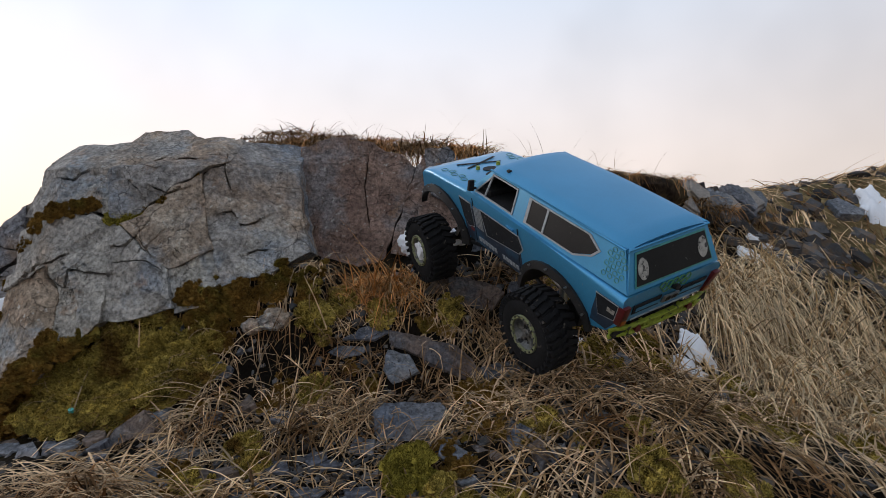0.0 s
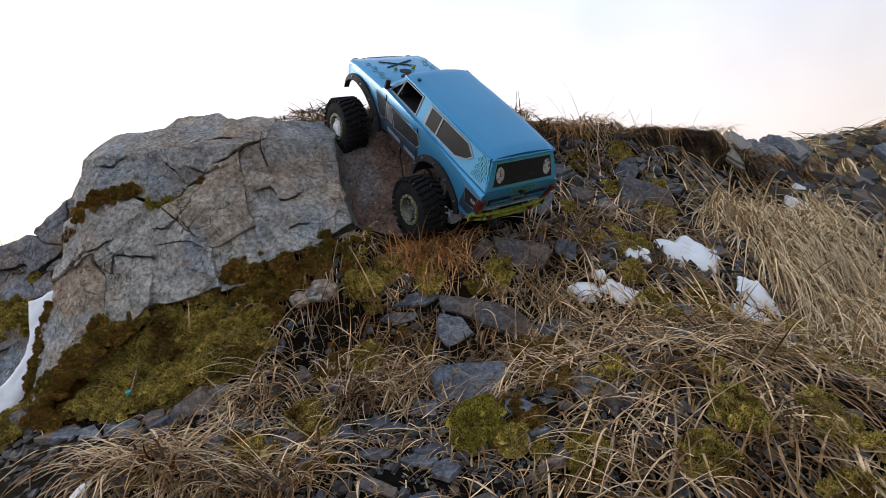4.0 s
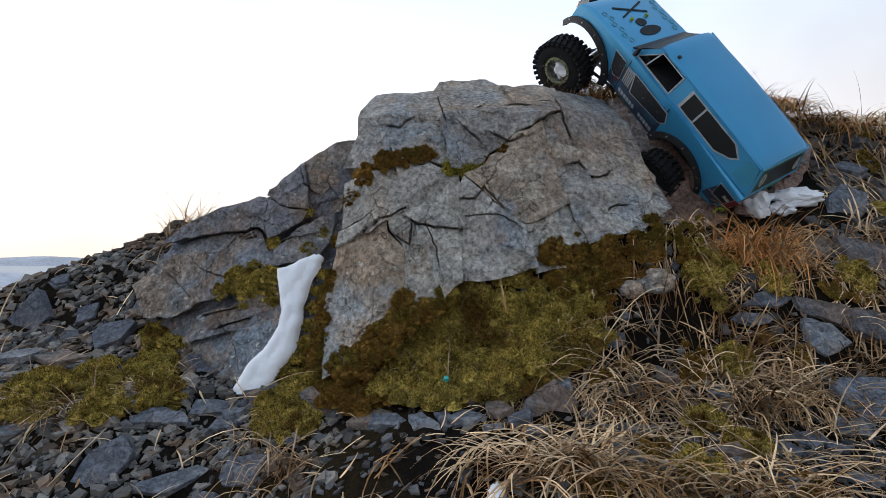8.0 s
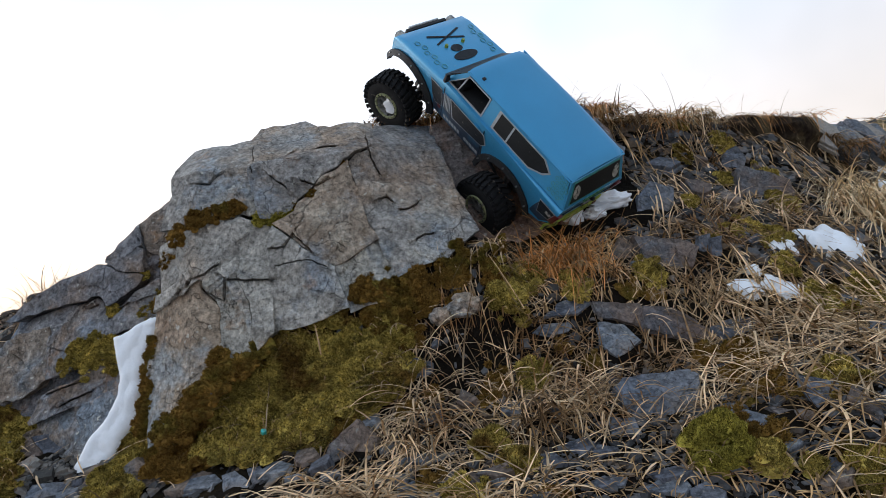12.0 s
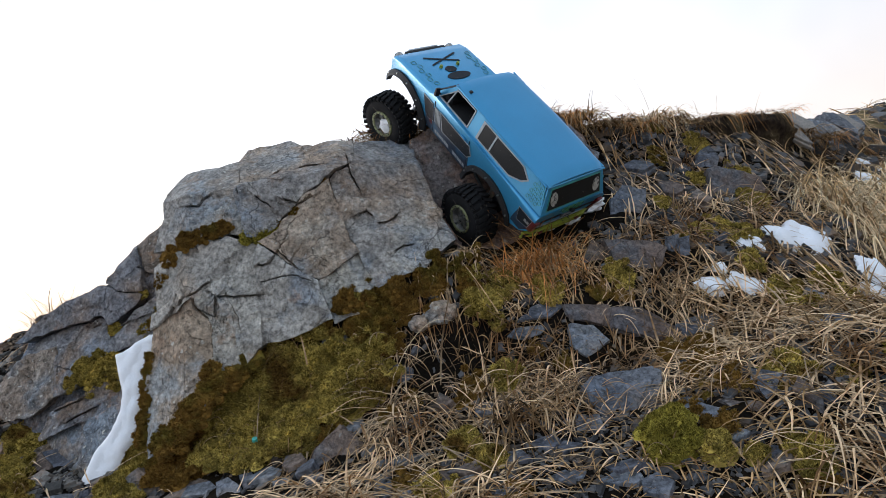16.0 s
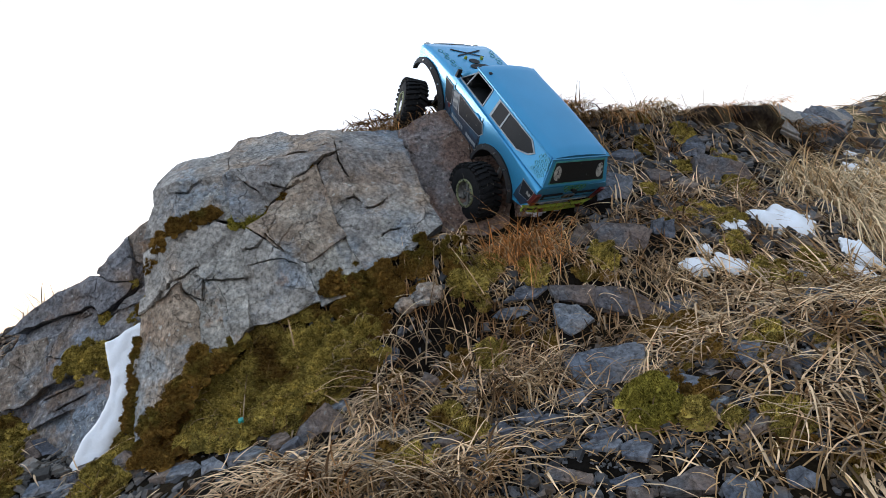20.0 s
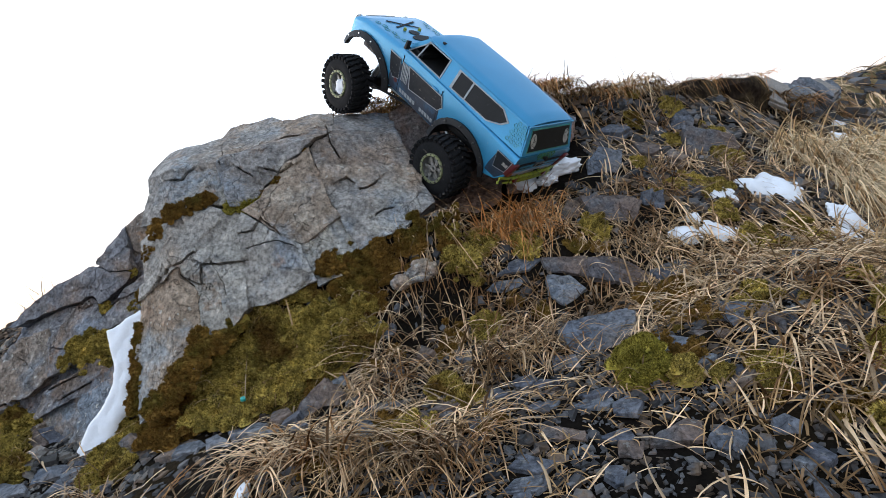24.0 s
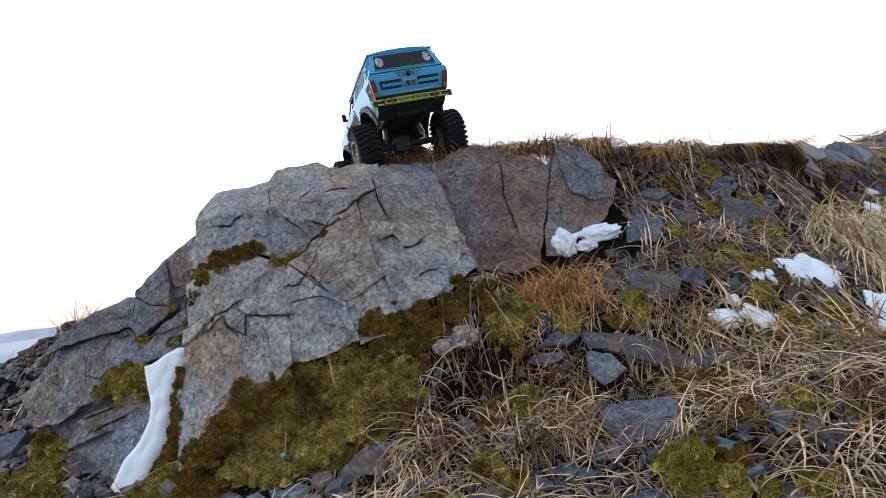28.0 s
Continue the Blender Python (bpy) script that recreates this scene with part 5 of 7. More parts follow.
for row in [
    ((0.218, 0.835, -0.165), (-0.11, -0.60, 0.79), [(-0.044, -0.061), (0.027, -0.065), (0.055, 0.008), (0.046, 0.021), (-0.041, 0.03), (-0.06, 0.017)], 0.026, "s", "large blue-grey slab of slate lying in the straw"),
    ((0.214, 0.957, -0.069), (-0.04, -0.85, 0.53), [(-0.033, -0.007), (0.027, -0.035), (0.034, 0.005), (-0.036, 0.022)], 0.018, "b", "flat brown slab of slate on the bank"),
    ((0.294, 0.923, -0.098), (-0.02, -0.84, 0.55), [(-0.055, 0.004), (-0.0, -0.029), (0.038, -0.042), (0.045, -0.024), (-0.001, 0.028), (-0.047, 0.039)], 0.020, "b", "long flat brown slab of slate on the bank"),
    ((0.196, 0.929, -0.103), (-0.04, -0.85, 0.53), [(-0.027, -0.007), (-0.009, -0.036), (0.033, -0.015), (0.016, 0.017), (-0.02, 0.026)], 0.016, "s", "dark thin slate under a brown slab"),
    ((0.371, 0.740, -0.161), (-0.24, -0.47, 0.85), [(-0.023, -0.003), (-0.022, -0.033), (0.014, -0.023), (0.02, -0.01), (-0.01, 0.024)], 0.022, "s", "pale-streaked grey block half sunk in moss"),
    ((0.330, 0.717, -0.183), (-0.21, -0.48, 0.85), [(-0.018, -0.005), (0.014, -0.025), (0.022, -0.011), (-0.028, 0.022)], 0.012, "b", "narrow brown slate lying flat"),
    ((0.283, 0.729, -0.189), (-0.20, -0.45, 0.87), [(-0.026, 0.006), (-0.011, -0.015), (-0.009, -0.034), (0.02, -0.025), (0.028, -0.01), (-0.019, 0.035)], 0.018, "s", "grey slate beside the green moss cushion"),
    ((0.153, 0.801, -0.194), (-0.06, -0.54, 0.84), [(-0.022, -0.017), (0.015, -0.025), (0.016, 0.005), (-0.015, 0.015)], 0.014, "s", "small grey slate below the large slab"),
    ((0.215, 0.586, -0.245), (-0.06, -0.55, 0.83), [(-0.035, -0.011), (0.018, -0.023), (0.022, 0.0), (0.013, 0.009), (-0.033, -0.003)], 0.020, "b", "rusty brown slate in the gravel"),
    ((0.310, 0.556, -0.251), (-0.04, -0.64, 0.77), [(-0.019, -0.008), (0.003, -0.016), (0.012, -0.005), (-0.001, 0.007), (-0.015, 0.004)], 0.018, "s", "rounded grey stone in the straw"),
    ((0.104, 0.631, -0.235), (-0.02, -0.50, 0.86), [(-0.025, -0.003), (0.02, -0.024), (0.022, -0.01), (-0.023, 0.018)], 0.014, "b", "brown-grey slate in the gravel"),
    ((0.646, 1.225, 0.131), (0.07, -0.89, 0.45), [(-0.087, -0.05), (0.015, -0.068), (0.026, -0.05), (0.024, -0.016), (-0.011, 0.003), (-0.051, 0.022), (-0.073, 0.019)], 0.070, "b", "large dark brown block with a blue-grey top"),
    ((0.616, 1.296, 0.185), (0.04, -0.96, 0.27), [(0.006, -0.031), (0.019, -0.009), (0.003, 0.021), (-0.017, 0.014), (-0.047, -0.024)], 0.030, "s", "grey pointed stone standing below the peat bank"),
    ((0.345, 1.030, 0.019), (0.05, -0.85, 0.52), [(-0.058, -0.04), (0.013, -0.05), (0.04, -0.01), (0.019, 0.005), (-0.064, 0.026)], 0.050, "b", "dark brown angular block on the bank"),
    ((0.405, 1.049, 0.005), (0.03, -0.94, 0.34), [(-0.02, -0.026), (-0.0, -0.029), (0.014, 0.025), (-0.005, 0.022)], 0.014, "s", "narrow slate standing on edge"),
    ((0.420, 1.036, -0.003), (0.03, -0.95, 0.32), [(-0.019, -0.029), (-0.001, -0.029), (0.014, 0.027), (-0.005, 0.024)], 0.014, "s", "narrow slate standing on edge"),
    ((0.386, 1.167, 0.115), (0.08, -0.89, 0.45), [(-0.054, -0.037), (-0.0, -0.049), (0.021, -0.026), (0.034, 0.012), (-0.01, 0.031), (-0.043, 0.001)], 0.040, "s", "broken grey stone among rubble"),
    ((0.265, 1.047, 0.021), (-0.01, -0.95, 0.32), [(0.002, -0.032), (0.018, 0.008), (-0.001, 0.025), (-0.032, -0.018)], 0.028, "b", "dark brown stone standing beside the rusty tuft"),
    ((0.510, 1.071, 0.008), (0.04, -0.94, 0.34), [(-0.002, -0.023), (0.013, 0.004), (-0.002, 0.01), (-0.033, -0.007)], 0.024, "s", "small grey stone beside melting snow"),
    ((-0.283, 0.930, -0.181), (-0.12, -0.92, 0.37), [(-0.021, -0.029), (0.017, -0.016), (0.037, 0.004), (0.015, 0.029), (-0.002, 0.017), (-0.022, -0.014)], 0.020, "b", "tilted reddish-brown slate below the moss bank"),
    ((-0.208, 0.849, -0.188), (-0.12, -0.84, 0.52), [(-0.009, -0.029), (0.038, -0.021), (0.042, 0.001), (0.013, 0.035), (-0.027, 0.007), (-0.033, -0.015)], 0.026, "b", "large reddish-brown stone below the moss bank"),
    ((-0.375, 0.871, -0.216), (-0.14, -0.41, 0.90), [(-0.005, -0.026), (0.033, -0.041), (0.028, -0.014), (0.0, 0.013), (-0.018, 0.01)], 0.020, "s", "grey stone below the moss bank"),
    ((-0.346, 0.876, -0.212), (-0.14, -0.41, 0.90), [(0.005, -0.03), (0.022, -0.022), (0.008, 0.007), (-0.012, 0.006)], 0.016, "s", "small blue-grey stone below the moss bank"),
    ((-0.813, 1.154, -0.205), (0.01, -0.79, 0.62), [(0.007, -0.047), (0.038, -0.041), (0.035, -0.003), (0.01, 0.031), (-0.041, 0.03)], 0.030, "s", "grey stone leaning at the foot of the ledges"),
    ((-0.808, 0.997, -0.244), (0.04, -0.52, 0.85), [(-0.029, -0.026), (0.059, -0.021), (0.047, -0.001), (-0.001, 0.012), (-0.04, -0.012)], 0.024, "s", "pale-topped slate with a brown edge below the ledges"),
    ((-0.737, 1.034, -0.239), (0.04, -0.52, 0.85), [(0.033, -0.014), (0.035, 0.009), (-0.027, 0.008), (-0.027, -0.026)], 0.014, "s", "dark slate at the foot of the snow tongue"),
    ((-0.851, 1.147, -0.206), (0.01, -0.79, 0.62), [(0.001, -0.054), (0.033, -0.036), (0.038, -0.001), (0.006, 0.034), (-0.044, 0.027)], 0.030, "b", "brown-grey stone leaning beside the snow tongue"),
    ((-0.839, 0.890, -0.292), (0.05, -0.78, 0.62), [(-0.003, -0.046), (0.033, -0.019), (0.046, 0.022), (0.021, 0.046), (-0.017, 0.016), (-0.032, -0.041)], 0.030, "s", "large tilted blue-grey slab among scree"),
    ((-0.628, 0.871, -0.286), (-0.28, -0.73, 0.63), [(-0.016, -0.025), (0.029, -0.029), (0.045, 0.012), (0.025, 0.018), (-0.019, 0.014), (-0.024, -0.013)], 0.020, "s", "grey slab at the foot of the moss"),
    ((-0.536, 0.942, -0.226), (-0.08, -0.84, 0.54), [(-0.011, -0.021), (0.009, -0.041), (0.038, -0.029), (0.034, 0.0), (-0.012, 0.04), (-0.032, 0.027)], 0.030, "b", "brown stone half covered by moss"),
]:
    slab(*row)
OWN_SLABS = list(STONES)


def placed_stone(x, y, w, h, kind, tip=None):
    """A stone picked out by its place, its width and its height as seen."""
    if x > 0.3 and y > 1.02 and rng.random() < 0.45:
        kind = 'b'
    if any(abs(x - sx) < rx + 0.28 * w and abs(y - sy) < ry + 0.028 for sx, sy, rx, ry in OWN_SLABS):
        return
    upright = h > w * 1.15
    d = max(0.018, min(h * 1.3, w * 1.3))
    th = max(0.007, (0.34 if y > 1.02 and x > 0 else 0.26) * min(w, d))
    STONES.append((x, y, 0.46 * w, 0.42 * d))
    me = slate_data("stone", rng, w * 1.1, d, th, M_SLATE if kind == "s" else M_SLATEB, 2 if 0.05 < w < 0.10 and rng.random() < 0.4 else 1)
    ob = new("slate_stone", me)
    ob.matrix_world = seat(x, y, th * 0.3, rng.uniform(-25, 25), 0.75, (rng.uniform(-6, 10) if not upright else rng.uniform(20, 38)) if tip is None else tip)
    big = "large" if w > 0.09 else "small" if w < 0.045 else "medium"
    tagged(ob, f"{big} {'blue-grey' if kind == 's' else 'brown'} angular slab of slate lying on the bank", "stone", group="loose slates")


for row in [(0.218, 0.828, 0.125, 0.088, 's'), (0.261, 0.948, 0.190, 0.057, 'b'), (0.198, 0.932, 0.082, 0.055, 'b'), (0.331, 1.045, 0.117, 0.054, 'b'), (0.402, 1.038, 0.030, 0.064, 's'), (0.424, 1.037, 0.028, 0.062, 's'),
            (0.364, 0.737, 0.066, 0.045, 's'), (0.330, 0.722, 0.078, 0.023, 'b'), (0.281, 0.732, 0.073, 0.043, 's'), (-0.276, 0.927, 0.069, 0.094, 'b'), (-0.200, 0.852, 0.074, 0.100, 'b')]:
    placed_stone(*row)
for row in [(0.641, 1.251, 0.148, 0.074, 's'), (0.222, 0.585, 0.052, 0.032, 'b'), (0.116, 0.629, 0.047, 0.033, 's'), (-0.370, 0.860, 0.055, 0.037, 's'), (-0.095, 0.808, 0.088, 0.024, 's'), (0.144, 0.790, 0.067, 0.040, 's'),
            (-0.342, 0.894, 0.037, 0.034, 's'), (-0.446, 0.911, 0.069, 0.059, 'b'), (0.585, 1.306, 0.083, 0.069, 's'), (0.390, 1.192, 0.072, 0.060, 's'), (0.328, 1.151, 0.092, 0.034, 's'), (0.254, 1.049, 0.051, 0.062, 'b')]:
    placed_stone(*row)
for row in [(0.142, 0.974, 0.075, 0.021, 's'), (0.110, 0.953, 0.064, 0.022, 's'), (0.086, 0.777, 0.039, 0.028, 's'), (0.374, 0.916, 0.086, 0.038, 's'), (0.479, 1.212, 0.075, 0.045, 's'), (0.527, 1.115, 0.052, 0.052, 'b'),
            (0.306, 0.558, 0.046, 0.026, 's'), (0.159, 0.611, 0.039, 0.026, 's'), (0.100, 0.685, 0.042, 0.017, 's'), (0.152, 0.663, 0.048, 0.018, 's'), (0.046, 0.564, 0.054, 0.027, 's'), (0.303, 0.539, 0.046, 0.033, 's'), (0.395, 0.737, 0.070, 0.036, 's')]:
    placed_stone(*row)
for row in [(-0.801, 1.007, 0.104, 0.038, 's'), (-0.838, 0.916, 0.090, 0.070, 's'), (-0.739, 1.035, 0.073, 0.042, 's'), (-0.853, 1.157, 0.051, 0.052, 's'), (-0.619, 0.871, 0.070, 0.052, 's'), (-0.729, 0.886, 0.102, 0.037, 's'),
            (-1.264, 1.332, 0.084, 0.100, 's'), (-1.127, 1.318, 0.053, 0.047, 's'), (-1.239, 1.387, 0.057, 0.042, 's'), (-1.201, 1.204, 0.084, 0.056, 's'), (-1.104, 1.197, 0.107, 0.053, 'b'), (-1.043, 1.263, 0.081, 0.081, 's')]:
    placed_stone(*row)
for row in [(-0.420, 0.896, 0.066, 0.037, 's'), (-0.535, 0.941, 0.054, 0.080, 'b'), (0.206, 0.562, 0.070, 0.051, 'b'), (-0.734, 1.000, 0.097, 0.048, 's'), (1.533, 1.770, 0.128, 0.085, 's'), (0.108, 0.652, 0.049, 0.025, 's'), (0.159, 0.685, 0.044, 0.029, 's')]:
    placed_stone(*row)


for row in [(0.150, 0.804, 0.054, 0.040, 's'), (0.378, 1.165, 0.088, 0.090, 's'), (0.442, 1.270, 0.072, 0.05, 's'), (0.431, 1.196, 0.046, 0.04, 's'), (0.524, 1.181, 0.062, 0.05, 's'), (0.344, 1.213, 0.060, 0.07, 's'),
            (0.398, 1.137, 0.072, 0.06, 's'), (0.485, 1.065, 0.084, 0.05, 's'), (0.112, 0.757, 0.036, 0.030, 's'), (0.044, 0.744, 0.032, 0.03, 's'), (0.084, 0.688, 0.028, 0.02, 's'), (0.055, 0.590, 0.055, 0.03, 's'),
            (0.020, 0.859, 0.034, 0.03, 's'), (0.181, 0.641, 0.030, 0.03, 's'), (0.311, 0.640, 0.056, 0.03, 's'), (0.249, 0.586, 0.032, 0.05, 'b'), (0.161, 0.581, 0.028, 0.04, 'b'), (0.198, 0.973, 0.056, 0.05, 'b'),
            (0.139, 0.976, 0.050, 0.02, 's'), (-0.116, 0.946, 0.034, 0.04, 's'), (-0.40, 0.875, 0.04, 0.03, 's'), (-0.36, 0.885, 0.05, 0.04, 'b'), (-0.31, 0.865, 0.045, 0.04, 's'), (-0.27, 0.87, 0.04, 0.035, 'b')]:
    placed_stone(*row)


def standing_slate(x, y, w, h, thick, yaw, tip, roll, material, label):
    """A slate on edge, leaning against its neighbours."""
    me = slate_data("stone", rng, w, h, thick, material, 2)
    ob = new("slate_stone", me)
    ob.matrix_world = Matrix.Translation((x, y, ground_height(x, y) + h * 0.34)) @ Matrix.Rotation(radians(yaw), 4, "Z") @ Matrix.Rotation(radians(tip), 4, "X") @ Matrix.Rotation(radians(roll), 4, "Z")
    tagged(ob, label, "stone", group="loose slates")


M_PALE_STONE = mat("pale_stone", (0.30, 0.27, 0.24), 0.8, spread=0.3, scale=20, bump=0.7, fine=200, tint=(0.16, 0.15, 0.15), tint_scale=14, bump_dist=0.003, grit=0.003)
standing_slate(0.90, 1.46, 0.055, 0.115, 0.020, 15, 62, 28, M_PALE_STONE, "pale slanting slab leaning under the peat bank")
for k in range(8):
    standing_slate(0.965 + 0.035 * k, 1.525 + 0.022 * k, 0.058 + 0.016 * (k % 3), 0.125 - 0.012 * (k % 4), 0.026, 12 + 9 * (k % 3), 58 + 6 * (k % 2), 20 + 7 * (k % 4), M_SLATE if k % 3 else M_PALE_STONE, "dark splintered slate standing on edge at the crest")

def under_stone(x, y):
    return any(((x - sx) / rx) ** 2 + ((y - sy) / ry) ** 2 < 1 for sx, sy, rx, ry in STONES)


def on_rock(x, y):
    return -0.56 < x < 0.36 and y > 1.0 + (0.12 if x > 0.0 else 0.0) and y < 1.5


# more slates strewn over the bank, as things, then chips as one strewing
shapes = [slate_data("stone", rng, rng.uniform(0.024, 0.05), rng.uniform(0.016, 0.034), rng.uniform(0.005, 0.012), M_SLATE if k % 4 else M_SLATEB, 1) for k in range(12)]
count = 0
while count < 230:
    x, y = rng.uniform(-1.35, 1.0), rng.uniform(0.46, 1.40)
    if on_rock(x, y) or under_stone(x, y) or (x > 0.55 and rng.random() < 0.75) or noise.noise(Vector((x * 4, y * 4, 2))) < (-0.25 if x < -0.55 or (y < 0.75 and x < 0.5) else 0.08):
        continue
    ob = new("slate_stone", rng.choice(shapes))
    s = rng.choice((0.7, 0.85, 1.0, 1.25)) * (0.85 if x < -0.7 else 1.0)
    ob.matrix_world = seat(x, y, 0.002, rng.uniform(0, 360), 0.8, rng.uniform(-28, 28)) @ Matrix.Diagonal((s, s, s, 1))
    tagged(ob, "small angular slate chip lying on the bank", "stone", group="slate chips")
    count += 1


M_SCREE = mat("scree_chips", (0.155, 0.148, 0.142), 0.8, spread=0.3, scale=30, bump=0.5, fine=260, island=0.75, tint=(0.15, 0.105, 0.078), tint_scale=24, tint_lo=0.5, tint_hi=0.6, bump_dist=0.0015, spec=0.25)


def chips(name, label, total, xr, yr, size, seed, keep, material=None):
    r = random.Random(seed)
    vs, fs = [], []
    made = 0
    while made < total:
        x, y = r.uniform(*xr), r.uniform(*yr)
        if on_rock(x, y) or under_stone(x, y) or not keep(x, y, r):
            continue
        made += 1
        s = size * r.choice((0.5, 0.7, 0.8, 1.0, 1.5))
        m = seat(x, y, s * 0.06, r.uniform(0, 360), 0.8, r.uniform(-40, 40))
        n = r.choice((3, 4, 4, 5))
        h = s * r.uniform(0.12, 0.3)
        ring = [(i + r.uniform(-0.3, 0.3)) / n * 2 * math.pi for i in range(n)]
        k = len(vs)
        e = r.uniform(0.5, 0.9)
        vs += [m @ Vector((s * math.cos(a) * 0.5, s * e * math.sin(a) * 0.5, 0)) for a in ring]
        vs += [m @ Vector((s * math.cos(a) * 0.44, s * e * math.sin(a) * 0.44, h * r.uniform(0.7, 1.2))) for a in ring]
        fs.append(tuple(range(k + n, k + 2 * n)))
        fs += [(k + i, k + (i + 1) % n, k + n + (i + 1) % n, k + n + i) for i in range(n)]
    me = bpy.data.meshes.new(name)
    me.from_pydata(vs, [], fs)
    me.materials.append(material or M_SLATE_ISL)
    return tagged(new(name, me), label, "gravel", kind="stuff")


chips("slate_gravel", "fine grey slate chips strewn between the grass", 9500, (-1.4, 1.5), (0.42, 1.6), 0.016, 11,
      lambda x, y, r: r.random() < (0.95 if x < -0.55 else 0.25 if x > 0.5 else 0.35 + 0.6 * (noise.noise(Vector((x * 5, y * 5, 4))) > 0) + (0.5 if y < 0.8 and x > 0.0 else 0)))
chips("slate_gravel", "fine dark slate gravel on bare soil", 6500, (-0.15, 0.62), (0.42, 0.92), 0.010, 14, lambda x, y, r: True)
chips("slate_gravel", "angular rubble under the crest", 1500, (0.28, 0.85), (1.02, 1.40), 0.024, 15, lambda x, y, r: True)
chips("slate_rubble", "dark jagged slate rubble on the hillside", 800, (0.98, 2.8), (1.50, 2.8), 0.058, 16, lambda x, y, r: r.random() < (0.8 if x < 1.42 and y < 1.75 else 0.10) * (0.5 + 0.5 * (noise.noise(Vector((x * 3, y * 3, 9))) > 0)))
chips("scree", "grey slate rubble below the ledges", 5200, (-1.45, -0.48), (0.72, 1.5), 0.020, 13, lambda x, y, r: r.random() < 0.9, M_SCREE)
chips("scree", "broken slate scree on the falling slope", 5200, (-2.6, -0.75), (0.8, 2.4), 0.030, 12, lambda x, y, r: True, M_SCREE)

# dark turf and rock at the crest
def lump(name, label, category, x, y, z, rx, ry, rz, yaw, material, seed, rough=0.22, smooth=30, cells=0.6):
    bm = bmesh.new()
    bmesh.ops.create_icosphere(bm, subdivisions=4, radius=1)
    for v in bm.verts:
        p = v.co.copy()
        cell = noise.voronoi(p * 1.6 + Vector((seed, 0, 0)))[1][0]
        k = 1 + rough * noise.noise(p * 1.7 + Vector((seed, 3, 0))) + rough * 0.7 * noise.noise(p * 3.6 + Vector((seed, 8, 0))) + rough * 0.3 * noise.noise(p * 11) + rough * cells * (cell.x % 0.4) + rough * 0.4 * noise.noise(p * 6)
        v.co = Vector((p.x * rx * k, p.y * ry * k, p.z * rz * k))
    ob = part(name, bm, material, smooth=smooth)
    ob.matrix_world = pose(x, y, z, 0, 0, yaw)
    return tagged(ob, label, category)


lump("bare_rock", "pale rock knob poking through brown moss", "rock", -0.022, 0.985, -0.035, 0.030, 0.024, 0.022, 20, M_TAN, 14, 0.16, smooth=35)
lump("bare_rock", "small pale rock knob in brown moss", "rock", -0.060, 0.978, -0.045, 0.020, 0.016, 0.014, -15, M_TAN, 19, 0.16, smooth=35)
M_PEAT = mat("dark_peat", (0.026, 0.018, 0.013), 0.95, spread=0.5, scale=14, bump=1.0, fine=120, tint=(0.075, 0.055, 0.03), tint_scale=9, bump_dist=0.008, spec=0.05)
lump("turf_bank", "dark brown peat bank overhanging under the crest", "turf", 0.690, 1.43, 0.236, 0.080, 0.07, 0.055, 24, M_PEAT, 3, 0.20, smooth=70, cells=0.0)
lump("turf_bank", "dark brown peat bank overhanging under the crest", "turf", 0.825, 1.47, 0.225, 0.105, 0.07, 0.060, 30, M_PEAT, 8, 0.20, smooth=70, cells=0.0)
lump("turf_bank", "dark brown turf edge above the rock face", "turf", 0.425, 1.405, 0.252, 0.085, 0.05, 0.036, 8, M_PEAT, 5, 0.20, smooth=70, cells=0.0)


# ---- grass ----
def blade(vs, fs, base, way, length, rise, droop, width, r, seg=5, curl=0.0):
    """One folded blade: starts at base, heads along way, climbs by rise and falls by droop."""
    way = Vector((way[0], way[1], 0)).normalized()
    side = Vector((-way.y, way.x, 0))
    k = len(vs)
    for i in range(seg + 1):
        s = i / seg
        p = base + way * (length * s * (1 - 0.15 * s)) + side * (curl * length * s * s) + Vector((0, 0, length * (rise * s - droop * s * s)))
        h = width * (1 - 0.85 * s) * (0.55 + 0.45 * min(1, s * 4))
        vs += [p - side * h, p + Vector((0, 0, h * 0.55)), p + side * h]
    for i in range(seg):
        a = k + 3 * i
        fs.append((a, a + 1, a + 4, a + 3))
        fs.append((a + 1, a + 2, a + 5, a + 4))


def grass_mesh(name, vs, fs, material):
    me = bpy.data.meshes.new(name)
    me.from_pydata(vs, [], fs)
    me.materials.append(material)
    return new(name, me)


def tuft(x, y, n, length, seed, material, label, lean=(0.0, -1.0), up=0.8, droop=0.9, spread=0.02, width=0.0014, wild=0.9, name="grass_tuft", lift=0.0, root=None):
    """A tuft of dry grass: blades from one root patch, leaning one way and drooping."""
    r = random.Random(seed)
    vs, fs = [], []
    for _ in range(n):
        a, d = r.uniform(0, 2 * math.pi), spread * math.sqrt(r.random())
        bx, by = x + d * math.cos(a), y + d * math.sin(a)
        if root is None and lift == 0.0 and under_stone(bx, by) and r.random() < 0.85:
            continue
        base = Vector((bx, by, (ground_height(bx, by) - 0.004 + lift) if root is None else root - abs(by - y) * 0.3))
        b = r.uniform(0, 2 * math.pi)
        way = (lean[0] + wild * math.cos(b), lean[1] + wild * math.sin(b))
        blade(vs, fs, base, way, length * r.uniform(0.45, 1.15), up * r.uniform(0.4, 1.5), droop * r.uniform(0.5, 1.5), width * r.uniform(0.6, 1.25), r, 6, r.uniform(-0.25, 0.25))
    thing = tagged(new(name), label, "grass", group="grass tufts")
    thing.location = (x, y, (ground_height(x, y) if root is None else root))
    blades = grass_mesh("grass", [p - thing.location for p in vs], fs, material)
    blades.parent = thing
    blades["kind"] = "stuff"
    return thing


